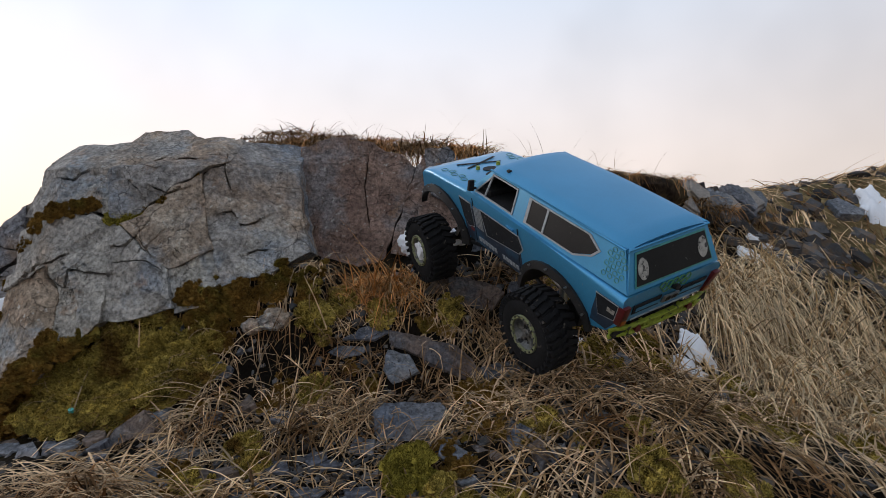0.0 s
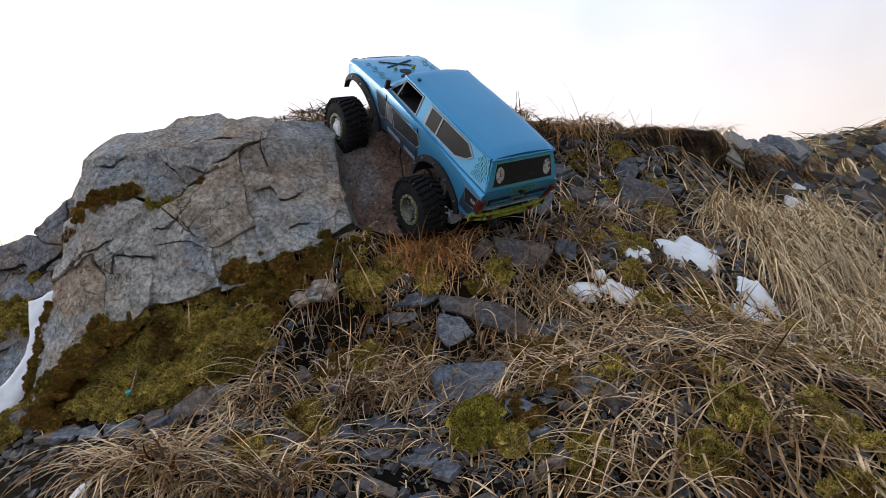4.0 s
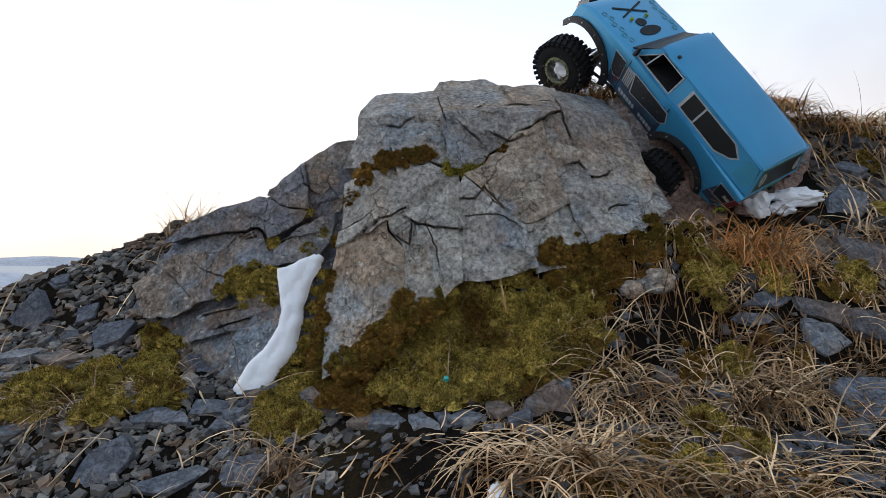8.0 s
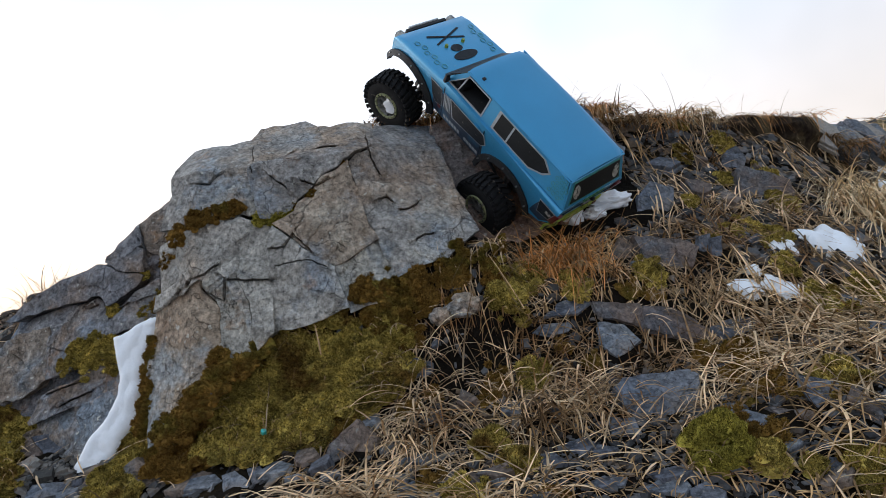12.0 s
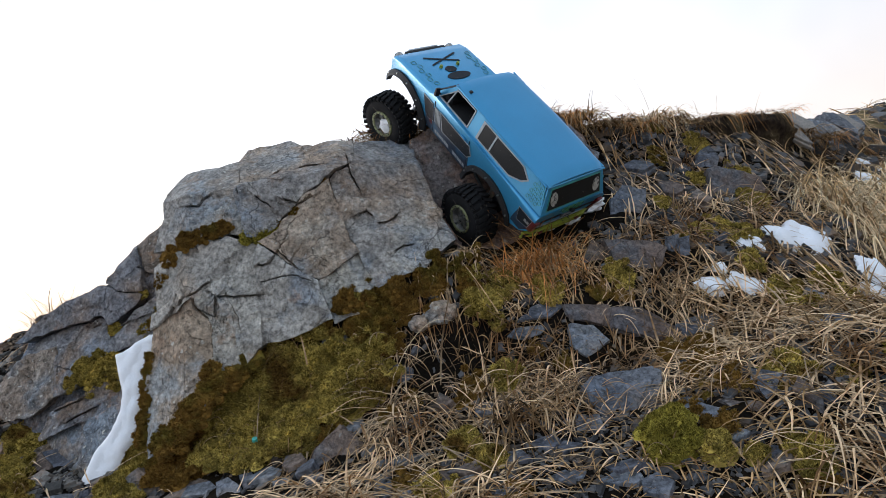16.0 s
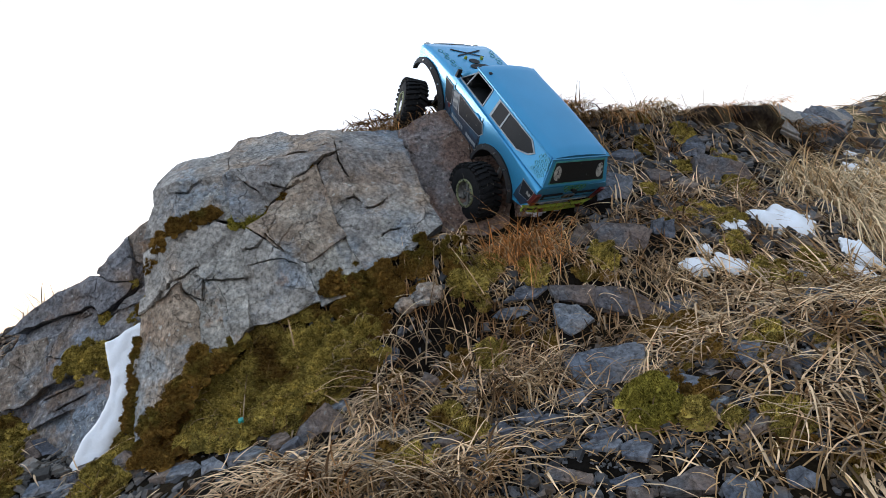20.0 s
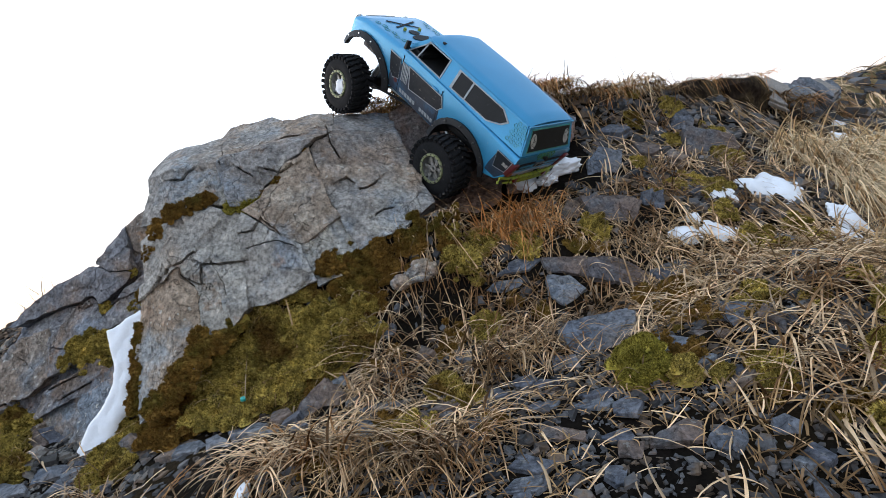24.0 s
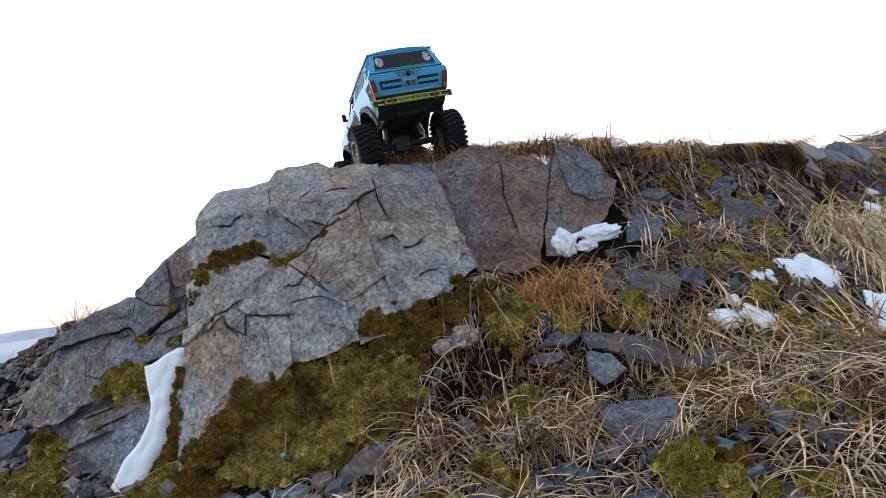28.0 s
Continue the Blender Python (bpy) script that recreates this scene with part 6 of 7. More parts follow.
PALE = "pale dry straw tuft drooping down the bank"
k = 100
for x, y, n, length in [(-0.11, 0.87, 90, 0.09), (-0.21, 0.74, 150, 0.12), (-0.15, 0.71, 150, 0.12), (-0.07, 0.69, 150, 0.12), (0.0, 0.69, 110, 0.10), (-0.11, 0.94, 70, 0.10), (-0.08, 0.89, 80, 0.09), (0.05, 0.85, 110, 0.10),
                        (0.11, 0.89, 80, 0.08), (0.14, 0.86, 70, 0.08), (-0.27, 0.76, 110, 0.11), (0.07, 0.96, 60, 0.07), (0.25, 0.91, 70, 0.06), (0.32, 0.84, 80, 0.07)]:
    k += 1
    tuft(x, y, int(n * 0.95), length * 1.15, k, M_STRAW if k % 4 else M_OLD, PALE, lean=(0.25, -0.75), up=0.62, droop=0.75, spread=0.050, width=0.0022, wild=1.6)
for x, y, n, length in [(0.39, 0.85, 120, 0.09), (0.40, 0.95, 110, 0.08), (0.46, 0.90, 120, 0.09), (0.51, 0.86, 130, 0.10), (0.48, 0.75, 130, 0.10), (0.37, 0.65, 110, 0.10), (0.42, 0.63, 120, 0.11), (0.31, 0.61, 60, 0.09),
                        (0.52, 1.02, 90, 0.08), (0.58, 0.92, 130, 0.10), (0.64, 0.98, 130, 0.10), (0.60, 0.80, 140, 0.11), (0.70, 0.88, 140, 0.11), (0.55, 0.68, 130, 0.11), (0.43, 0.56, 90, 0.10)]:
    k += 1
    tuft(x, y, int(n * 0.55), length * 1.2, k, M_STRAW if k % 2 else M_OLD, "sprawling mat of tangled pale straw", lean=(-0.25, -0.55), up=0.7, droop=0.75, spread=0.055, width=0.0020, wild=1.5)
for x, y, n, length in [(0.80, 1.19, 170, 0.12), (0.86, 1.25, 180, 0.14), (0.95, 1.30, 180, 0.16), (1.02, 1.33, 160, 0.17), (0.79, 1.22, 130, 0.11), (0.86, 1.16, 170, 0.14), (0.93, 1.20, 170, 0.18), (1.04, 1.27, 170, 0.19), (0.85, 1.11, 130, 0.13), (0.95, 1.08, 170, 0.17), (1.08, 1.15, 170, 0.18), (0.88, 0.98, 150, 0.15), (1.18, 1.30, 170, 0.20), (1.22, 1.15, 170, 0.19), (1.30, 1.40, 160, 0.20), (1.02, 0.95, 150, 0.16), (1.15, 1.02, 150, 0.17), (1.12, 1.42, 150, 0.19), (1.35, 1.25, 150, 0.19)]:
    k += 1
    tuft(x, y, int(n * 1.15), length, k, M_TALL, "tall pale tussock of long hanging grass", lean=(-0.40, -0.80), up=0.95, droop=1.2, spread=0.06, width=0.0022, wild=0.55)
for x, y, n, length in [(0.165, 1.060, 170, 0.11), (0.120, 1.05, 130, 0.09), (0.205, 1.06, 140, 0.09), (0.15, 1.03, 90, 0.08)]:
    k += 1
    tuft(x, y, n, length, k, M_RUST, "rust-orange dead grass tuft at the foot of the rock", lean=(0.0, -0.4), up=1.15, droop=1.0, spread=0.034, width=0.0017, wild=1.3)
for x, y, n, length in [(0.23, 1.03, 60, 0.06), (0.35, 1.00, 50, 0.05), (0.49, 1.16, 70, 0.06), (0.36, 1.10, 50, 0.05), (0.55, 1.31, 60, 0.06), (0.45, 1.10, 50, 0.06), (0.60, 1.16, 70, 0.08), (0.21, 0.69, 40, 0.06), (-0.02, 0.64, 90, 0.10), (0.06, 1.02, 60, 0.06)]:
    k += 1
    tuft(x, y, n, length, k, M_STRAW, "small dry grass tuft among the slates", lean=(0.1, -0.6), up=0.9, droop=0.8, spread=0.03, width=0.0017)
for x, y, n, length in [(-0.86, 1.08, 70, 0.09), (-1.02, 1.01, 90, 0.11), (-0.94, 0.99, 80, 0.10), (-0.62, 0.93, 60, 0.08), (-0.56, 0.86, 60, 0.09)]:
    k += 1
    tuft(x, y, n, length, k, M_STRAW, "thin tan grass tuft below the ledges", lean=(-0.1, -0.6), up=0.9, droop=0.9, spread=0.04, width=0.0013)
tuft(-1.01, 1.50, 160, 0.10, 7, M_STRAW, "tawny grass tuft on the skyline ledge", lean=(0.2, 0.0), up=1.0, droop=0.5, spread=0.05, width=0.0013, wild=0.8)
RIDGE = curve([-0.1, 0.0, 0.2, 0.34, 0.42, 0.60, 0.75, 0.88, 0.95, 1.05], [0.365, 0.358, 0.345, 0.334, 0.322, 0.308, 0.304, 0.284, 0.236, 0.225])
# the fringe along the crest: low, curled and matted
for i in range(34):
    u = i / 33
    x = -0.16 + 1.20 * u
    y = 1.355 + 0.02 * math.sin(i * 2.3) + max(0, x - 0.55) * 0.40 + (0.065 if 0.60 < x < 0.93 else 0.0)
    tuft(x, y, 85 + 40 * (i % 3), 0.046 + 0.012 * (i * 5 % 4), 300 + i, (M_OLD, M_STRAW, M_OLD, M_RUST, M_TALL)[i % 5], "matted tawny grass fringe on the crest", lean=(0.25 * math.sin(i * 1.7), -0.65), up=0.55, droop=1.0, spread=0.055, width=0.0018, wild=1.4, root=RIDGE(x) - (0.002 if x < 0.36 else 0.018) + 0.008 * math.sin(i * 4.1))
for i, (x, y) in enumerate([(0.26, 1.37), (0.30, 1.37), (0.45, 1.39), (0.52, 1.40), (0.60, 1.42), (0.73, 1.46), (0.84, 1.50), (0.10, 1.37)]):
    tuft(x, y, 7, 0.075, 340 + i, M_OLD, "few thin wiry stalks against the sky", lean=(0.2, 0.0), up=1.3, droop=0.7, spread=0.05, width=0.0006, wild=1.0, root=RIDGE(x))

# rusty grass hanging over the brown face
for i in range(15):
    x = -0.07 + 0.031 * i
    tuft(x, 1.318 + 0.012 * math.sin(i * 2.7), 60 + 25 * (i % 3), 0.062 + 0.010 * (i * 7 % 4), 380 + i, (M_STRAW, M_RUST, M_OLD)[i % 3], "curled rusty grass on top of the brown face", lean=(0.2 * math.sin(i * 1.3), -0.35), up=0.85, droop=0.95, spread=0.035, width=0.0012, wild=1.5, root=RIDGE(x) - 0.020)
for i, (x, y) in enumerate([(-0.30, 0.985), (-0.37, 0.965), (-0.24, 0.955), (-0.42, 0.97), (-0.33, 0.935), (-0.19, 0.95), (-0.27, 0.925), (-0.16, 0.965)]):
    tuft(x, y, 26, 0.055, 400 + i, M_STRAW if i % 2 else M_OLD, "few thin straws caught on the moss bank", lean=(0.3, -0.7), up=0.5, droop=0.6, spread=0.035, width=0.0010, wild=1.4, lift=0.022)
# one long arching stem
vs, fs = [], []
blade(vs, fs, Vector((-0.131, 0.93, ground_height(-0.131, 0.93) - 0.004)), (1.0, 0.1), 0.154, 1.84, 1.22, 0.0026, random.Random(2), 16)
tagged(grass_mesh("dry_grass", vs, fs, M_TALL), "single long arching pale stem", "grass")
for i, (x, y, z) in enumerate([(0.63, 1.385, 0.270), (0.68, 1.392, 0.284), (0.73, 1.405, 0.282), (0.78, 1.425, 0.280), (0.83, 1.432, 0.280), (0.88, 1.442, 0.274)]):
    tuft(x, y, 55, 0.050, 440 + i, (M_OLD, M_STRAW, M_RUST)[i % 3], "ragged grass hanging over the peat bank", lean=(0.2 * math.sin(i * 2.1), -0.5), up=0.55, droop=1.2, spread=0.040, width=0.0013, wild=1.0, root=z)


def straw(name, label, total, xr, yr, length, seed, keep, width=0.0020, material=None):
    """Loose dead blades lying every way."""
    r = random.Random(seed)
    vs, fs = [], []
    made = 0
    while made < total:
        x, y = r.uniform(*xr), r.uniform(*yr)
        if on_rock(x, y) or not keep(x, y, r) or (under_stone(x, y) and r.random() < 0.7):
            continue
        made += 1
        a = r.uniform(0, 2 * math.pi)
        way = Vector((math.cos(a) + 0.25, math.sin(a) - 0.35))
        way.normalize()
        le = length * r.uniform(0.5, 1.4)
        z0 = ground_height(x, y)
        grade = (lie(x + way.x * le, y + way.y * le) - lie(x, y)) / le
        blade(vs, fs, Vector((x, y, z0 + r.uniform(0, 0.008))), way, le, grade + r.uniform(0.1, 0.5), r.uniform(0.1, 0.5), width * r.uniform(0.6, 1.3), r, 5, r.uniform(-0.3, 0.3))
    ob = grass_mesh(name, vs, fs, material or M_STRAW)
    return tagged(ob, label, "straw", kind="stuff")


def grassy(x, y):
    return noise.noise(Vector((x * 5, y * 5, 7)))


straw("straw_litter", "loose dead straw lying over the stones", 2400, (-0.6, 1.6), (0.42, 1.7), 0.07, 21, lambda x, y, r: r.random() < (0.95 if x > 0.42 else 0.30 + 0.55 * (grassy(x, y) > 0)) and not (x < -0.05 and y > 0.97))
straw("straw_litter", "pale tangled straw over the mossy bank", 2600, (0.34, 1.5), (0.42, 1.25), 0.085, 29, lambda x, y, r: r.random() < 0.4 + 0.6 * (grassy(x + 2, y) > -0.1), width=0.0022)
straw("straw_litter", "old brown straw matted under the tussocks", 4400, (0.3, 1.7), (0.42, 1.7), 0.07, 24, lambda x, y, r: r.random() < 0.35 + 0.65 * (grassy(x, y) > -0.1), material=M_OLD)
straw("straw_litter", "fine brown litter of broken grass on the soil", 5200, (-0.30, 0.75), (0.45, 1.12), 0.026, 25, lambda x, y, r: grassy(x * 1.3, y * 1.3) > -0.22, width=0.0013, material=M_OLD)
straw("straw_litter", "pale straw scattered at the foot of the rock", 1100, (-0.16, 0.40), (0.78, 1.03), 0.05, 26, lambda x, y, r: grassy(x * 1.6 + 3, y * 1.6) > -0.15, width=0.0013)
straw("straw_litter", "sparse straw among the scree", 900, (-2.2, -0.5), (0.8, 1.9), 0.08, 22, lambda x, y, r: True)
straw("hill_grass", "tan grass covering the far hillside", 9000, (1.0, 7.5), (1.7, 7.5), 0.16, 23, lambda x, y, r: r.random() < 0.35 + 0.65 * (noise.noise(Vector((x * 1.5, y * 1.5, 1))) > -0.1), width=0.0045)
straw("hill_grass", "short tan grass on the near hillside", 11000, (1.15, 3.8), (1.52, 3.0), 0.055, 27, lambda x, y, r: r.random() < 0.5 + 0.5 * (grassy(x * 0.6, y * 0.6) > -0.05), width=0.0026)
straw("hill_grass", "old brown grass on the near hillside", 6000, (1.15, 3.8), (1.52, 3.0), 0.050, 28, lambda x, y, r: True, width=0.0026, material=M_OLD)


# ---- moss ----
def moss_cushion(bm_v, bm_f, r, centre, radii, normal, n, leaf=0.006):
    """A low mound with a pile of tiny pointed leaves."""
    q = Vector((0, 0, 1)).rotation_difference(Vector(normal))
    centre = Vector(centre)
    rings, seg = 5, 14
    k = len(bm_v)
    seed = r.uniform(0, 50)

    def at(u, a):
        w = 1 + 0.28 * noise.noise(Vector((math.cos(a) * 1.5, math.sin(a) * 1.5, seed)))
        p = Vector((radii[0] * u * w * math.cos(a), radii[1] * u * w * math.sin(a), radii[2] * math.sqrt(max(0.0, 1 - u * u)) * (1 + 0.25 * noise.noise(Vector((u * 3 * math.cos(a), u * 3 * math.sin(a), seed + 5)))) - radii[2] * 0.15 * u))
        return centre + q @ p

    for i in range(rings):
        for j in range(seg):
            bm_v.append(at((i + 1) / rings, 2 * math.pi * j / seg))
    bm_v.append(at(0.001, 0))
    for i in range(rings - 1):
        for j in range(seg):
            a, b = k + i * seg + j, k + i * seg + (j + 1) % seg
            bm_f.append((a, a + seg, b + seg, b))
    for j in range(seg):
        bm_f.append((k + rings * seg, k + j, k + (j + 1) % seg))
    for _ in range(n):
        u, a = math.sqrt(r.random()), r.uniform(0, 2 * math.pi)
        p = at(u, a)
        out = (p - (centre - q @ Vector((0, 0, radii[2])))).normalized()
        size = leaf * r.uniform(0.6, 1.4)
        for _ in range(3):
            d = (out + Vector((r.uniform(-0.9, 0.9), r.uniform(-0.9, 0.9), r.uniform(-0.5, 0.9)))).normalized()
            s = d.cross(Vector((r.uniform(-1, 1), r.uniform(-1, 1), r.uniform(-1, 1)))).normalized() * size * 0.20
            m = len(bm_v)
            bm_v += [p - s, p + s, p + d * size]
            bm_f.append((m, m + 1, m + 2))


def moss(name, label, rows, material, seed, per=260000, leaf=0.0085, front=None, dome=0.55, clumps=30):
    """rows: x, y and radius on the ground, or x, z and radius on a rock front."""
    leaf, per = leaf * 0.70, per * 1.5
    r = random.Random(seed)
    vs, fs = [], []
    for x, y, rad in rows:
        if front:
            moss_cushion(vs, fs, r, (x, front(x, y) + 0.004, y), (rad * 0.8, rad * 0.75, rad * dome * 0.22), (0, -1, 0.35), int(per * 0.9 * rad * rad), leaf * 0.8)
        else:
            moss_cushion(vs, fs, r, (x, y, lie(x, y)), (rad * 0.85, rad * 0.8, rad * dome * 0.50), slope_normal(x, y), int(per * 1.3 * rad * rad), leaf * 0.8)
        for _ in range(clumps):
            a, b = r.uniform(0, 2 * math.pi), rad * 0.85 * math.sqrt(r.random())
            dx, dy = b * math.cos(a), b * math.sin(a)
            rr = rad * r.uniform(0.10, 0.32)
            swell = rad * dome * 0.8 * max(0.0, 1 - (b / rad) ** 2)
            if front:
                c, nrm = (x + dx, front(x + dx, y + dy) + 0.002 - swell * 0.5, y + dy), (0, -1, 0.35)
            else:
                c, nrm = (x + dx, y + dy, lie(x + dx, y + dy) + 0.002 + swell), slope_normal(x + dx, y + dy)
            moss_cushion(vs, fs, r, c, (rr, rr * 0.85, rr * 0.85), nrm, int(per * 3.4 * rr * rr) + 6, leaf * r.uniform(0.55, 0.95))
    me = bpy.data.meshes.new(name)
    me.from_pydata(vs, [], fs)
    me.materials.append(material)
    return tagged(new(name, me), label, "moss", kind="stuff")


moss("moss_cushion", "bright green round moss cushion among slates", [(0.222, 0.695, 0.040)], M_MOSSG, 31, per=500000, leaf=0.0056, dome=1.25, clumps=70)
moss("moss_cushion", "small green moss cushion among slates", [(0.262, 0.664, 0.024), (0.292, 0.640, 0.014)], M_MOSS, 41, per=500000, leaf=0.0050, dome=0.95)
moss("moss_bank", "olive green moss bank below the rock", [(-0.263, 0.985, 0.060), (-0.326, 0.985, 0.061), (-0.237, 0.955, 0.068), (-0.370, 0.985, 0.061), (-0.298, 0.95, 0.058), (-0.435, 0.985, 0.063), (-0.395, 0.96, 0.061), (-0.20, 0.94, 0.06),
                                                                      (-0.172, 0.975, 0.058), (-0.27, 0.91, 0.045), (-0.33, 0.915, 0.045), (-0.14, 0.95, 0.045)], M_MOSS, 32, per=340000, leaf=0.0070, dome=0.6)
moss("moss_bank", "dark brown moss strip along the foot of the rock", [(-0.088, 0.997, 0.036), (-0.028, 1.000, 0.030), (-0.15, 1.0, 0.044), (0.03, 1.000, 0.024), (-0.478, 0.998, 0.050), (-0.510, 0.975, 0.050), (-0.46, 0.955, 0.045), (-0.53, 1.0, 0.045), (0.07, 1.015, 0.022), (-0.115, 0.975, 0.028)], M_MOSSB, 33, per=340000, leaf=0.0070)
moss("moss_patch", "olive moss running down beside the snow tongue", [(-0.605, 1.120, 0.030), (-0.600, 1.085, 0.034), (-0.595, 1.04, 0.036), (-0.590, 1.0, 0.042), (-0.575, 0.96, 0.045), (-0.60, 0.945, 0.040), (-0.558, 0.915, 0.038), (-0.62, 1.0, 0.035), (-0.575, 1.14, 0.022), (-0.57, 1.10, 0.024)], M_MOSS, 34, leaf=0.007)
moss("moss_patch", "green moss hummocks on the stony slope", [(-0.933, 1.270, 0.050), (-0.908, 1.212, 0.050), (-0.880, 1.15, 0.048), (-0.862, 1.10, 0.045), (-0.824, 1.041, 0.048), (-0.898, 1.262, 0.04), (-0.95, 1.10, 0.06), (-1.02, 1.02, 0.07), (-0.90, 1.0, 0.05)], M_MOSS, 44, leaf=0.0075)
moss("moss_patch", "yellow-green moss between stones and straw", [(0.008, 0.749, 0.030), (0.050, 0.981, 0.036), (0.088, 1.03, 0.036), (0.604, 1.33, 0.030), (0.556, 1.247, 0.024), (0.629, 1.183, 0.034), (0.637, 0.991, 0.040), (0.284, 1.000, 0.030), (0.46, 0.60, 0.035), (0.52, 0.65, 0.035), (0.40, 0.53, 0.03),
                                                                     (0.16, 1.0, 0.030), (0.34, 0.62, 0.03), (0.48, 1.10, 0.022), (0.45, 1.17, 0.022), (0.50, 1.30, 0.022), (0.53, 1.36, 0.022), (-0.02, 0.80, 0.03), (-0.06, 0.72, 0.03), (0.06, 0.90, 0.03)], M_MOSS, 35, dome=0.45, leaf=0.007)
carpet = random.Random(77)
spots = []
while len(spots) < 80:
    x, y = carpet.uniform(0.36, 1.25), carpet.uniform(0.44, 1.30)
    if noise.noise(Vector((x * 6, y * 6, 3))) > 0.08 and not under_stone(x, y) and not on_rock(x, y):
        spots.append((x, y, carpet.uniform(0.018, 0.04)))
moss("moss_carpet", "low olive moss growing through the straw", spots, M_MOSS, 45, per=200000, leaf=0.008, dome=0.22, clumps=9)
spots = []
while len(spots) < 38:
    x, y = carpet.uniform(-0.30, 0.40), carpet.uniform(0.55, 1.06)
    if noise.noise(Vector((x * 8, y * 8, 5))) > 0.05 and not under_stone(x, y) and not on_rock(x, y):
        spots.append((x, y, carpet.uniform(0.014, 0.028)))
moss("moss_carpet", "brown moss between the slates", spots, M_MOSSB, 46, per=200000, leaf=0.007, dome=0.25, clumps=8)
moss("crack_moss", "brown moss filling the cracks of the rock", [(-0.489, 0.141, 0.024), (-0.510, 0.104, 0.018), (-0.451, 0.164, 0.022), (-0.418, 0.170, 0.019), (-0.395, 0.176, 0.021), (-0.377, 0.176, 0.015), (-0.276, 0.162, 0.012), (-0.254, 0.186, 0.011), (-0.230, 0.212, 0.007), (-0.196, 0.236, 0.006),
                                                                    (-0.528, 0.031, 0.014), (-0.536, -0.027, 0.012), (-0.540, -0.047, 0.014), (-0.544, -0.073, 0.016), (-0.543, -0.098, 0.016), (-0.547, -0.128, 0.018), (-0.55, -0.153, 0.020), (-0.181, 0.012, 0.024), (-0.144, 0.002, 0.024), (-0.094, 0.022, 0.024), (-0.044, 0.032, 0.022), (-0.004, 0.040, 0.016),
                                                                    (-0.396, -0.082, 0.022), (-0.41, -0.06, 0.020), (-0.418, -0.10, 0.028), (-0.44, -0.12, 0.030), (-0.47, -0.15, 0.030), (-0.50, -0.165, 0.030), (-0.37, -0.075, 0.024), (-0.34, -0.055, 0.022)],
     M_MOSSB, 36, leaf=0.005, front=face_grey)
moss("crack_moss", "green moss in the crack of the rock", [(-0.338, 0.151, 0.018), (-0.313, 0.146, 0.018), (-0.29, 0.152, 0.012)], M_MOSSG, 37, leaf=0.005, front=face_grey)
moss("ledge_moss", "dark and green moss on the ledges", [(-0.758, -0.037, 0.034), (-0.723, -0.03, 0.030), (-0.69, -0.04, 0.026), (-0.73, -0.07, 0.028), (-0.683, -0.07, 0.022), (-0.795, -0.063, 0.019), (-0.693, 0.031, 0.016), (-0.611, 0.015, 0.020), (-0.626, 0.09, 0.012), (-0.59, 0.05, 0.016)], M_MOSS, 38, leaf=0.006, front=face_left)


moss("moss_strip", "olive moss lining the snow-filled cleft", [(-0.580, -0.03, 0.010), (-0.588, -0.06, 0.012), (-0.594, -0.09, 0.012), (-0.598, -0.12, 0.013), (-0.602, -0.15, 0.014), (-0.612, -0.175, 0.015), (-0.630, -0.20, 0.015), (-0.643, -0.22, 0.015)], M_MOSS, 47, leaf=0.006, front=lambda x, z: 1.166 + 0.36 * z)

# ---- snow ----
def snow_patch(x, y, w, d, seed, label="small patch of melting white snow", h=None):
    """A melting patch draped on the bank: a ragged outline, thick in the middle and thin at its rim."""
    bm = bmesh.new()
    h = h or 0.26 * min(w, d) + 0.005
    rings, seg = 10, 48
    prev = None
    top = bm.verts.new((x, y, lie(x, y) + h))
    for i in range(1, rings + 1):
        u = i / rings
        ring = []
        for j in range(seg):
            a = 2 * math.pi * j / seg
            k = 1 + 0.5 * noise.noise(Vector((math.cos(a) * 1.7, math.sin(a) * 1.7, seed))) + 0.26 * noise.noise(Vector((math.cos(a) * 4.5, math.sin(a) * 4.5, seed + 4)))
            px, py = x + w / 2 * u * k * math.cos(a), y + d / 2 * u * k * math.sin(a)
            z = h * max(0.0, 1 - u ** 4) ** 0.5 * (0.85 + 0.75 * noise.noise(Vector((px * 34, py * 34, seed))) + 0.14 * noise.noise(Vector((px * 110, py * 110, seed))))
            ring.append(bm.verts.new((px, py, lie(px, py) + max(z, 0.001) - (0.012 if i == rings else 0.0))))
        for j in range(seg):
            b = (j + 1) % seg
            bm.faces.new((top, ring[j], ring[b]) if prev is None else (prev[j], ring[j], ring[b], prev[b]))
        prev = ring
    return tagged(part("snow_patch", bm, M_SNOW, smooth=60), label, "snow", group="snow patches")


for i, (x, y, w, d) in enumerate([(0.545, 1.062, 0.055, 0.030), (0.645, 1.085, 0.125, 0.055), (0.427, 0.976, 0.057, 0.026), (0.488, 0.980, 0.059, 0.033), (0.459, 1.006, 0.025, 0.017), (0.738, 1.035, 0.075, 0.045), (0.705, 0.995, 0.105, 0.030),
                                  (1.646, 1.790, 0.10, 0.10), (1.169, 1.547, 0.11, 0.04), (-0.280, 0.696, 0.022, 0.040), (1.083, 1.473, 0.08, 0.04)]):
    snow_patch(x, y, w, d, i * 3.1)
for x, y, z, rx, rz, yaw, sd in ((0.208, 1.160, 0.101, 0.026, 0.030, 20, 4.0), (0.280, 1.168, 0.112, 0.045, 0.019, -16, 9.0), (0.250, 1.152, 0.091, 0.022, 0.013, -4, 2.0)):
    lump("snow_mound", "white snow mound at the foot of the brown face", "snow", x, y, z, rx, 0.030, rz, yaw, M_SNOW, sd, 0.36, smooth=80, cells=0.0)

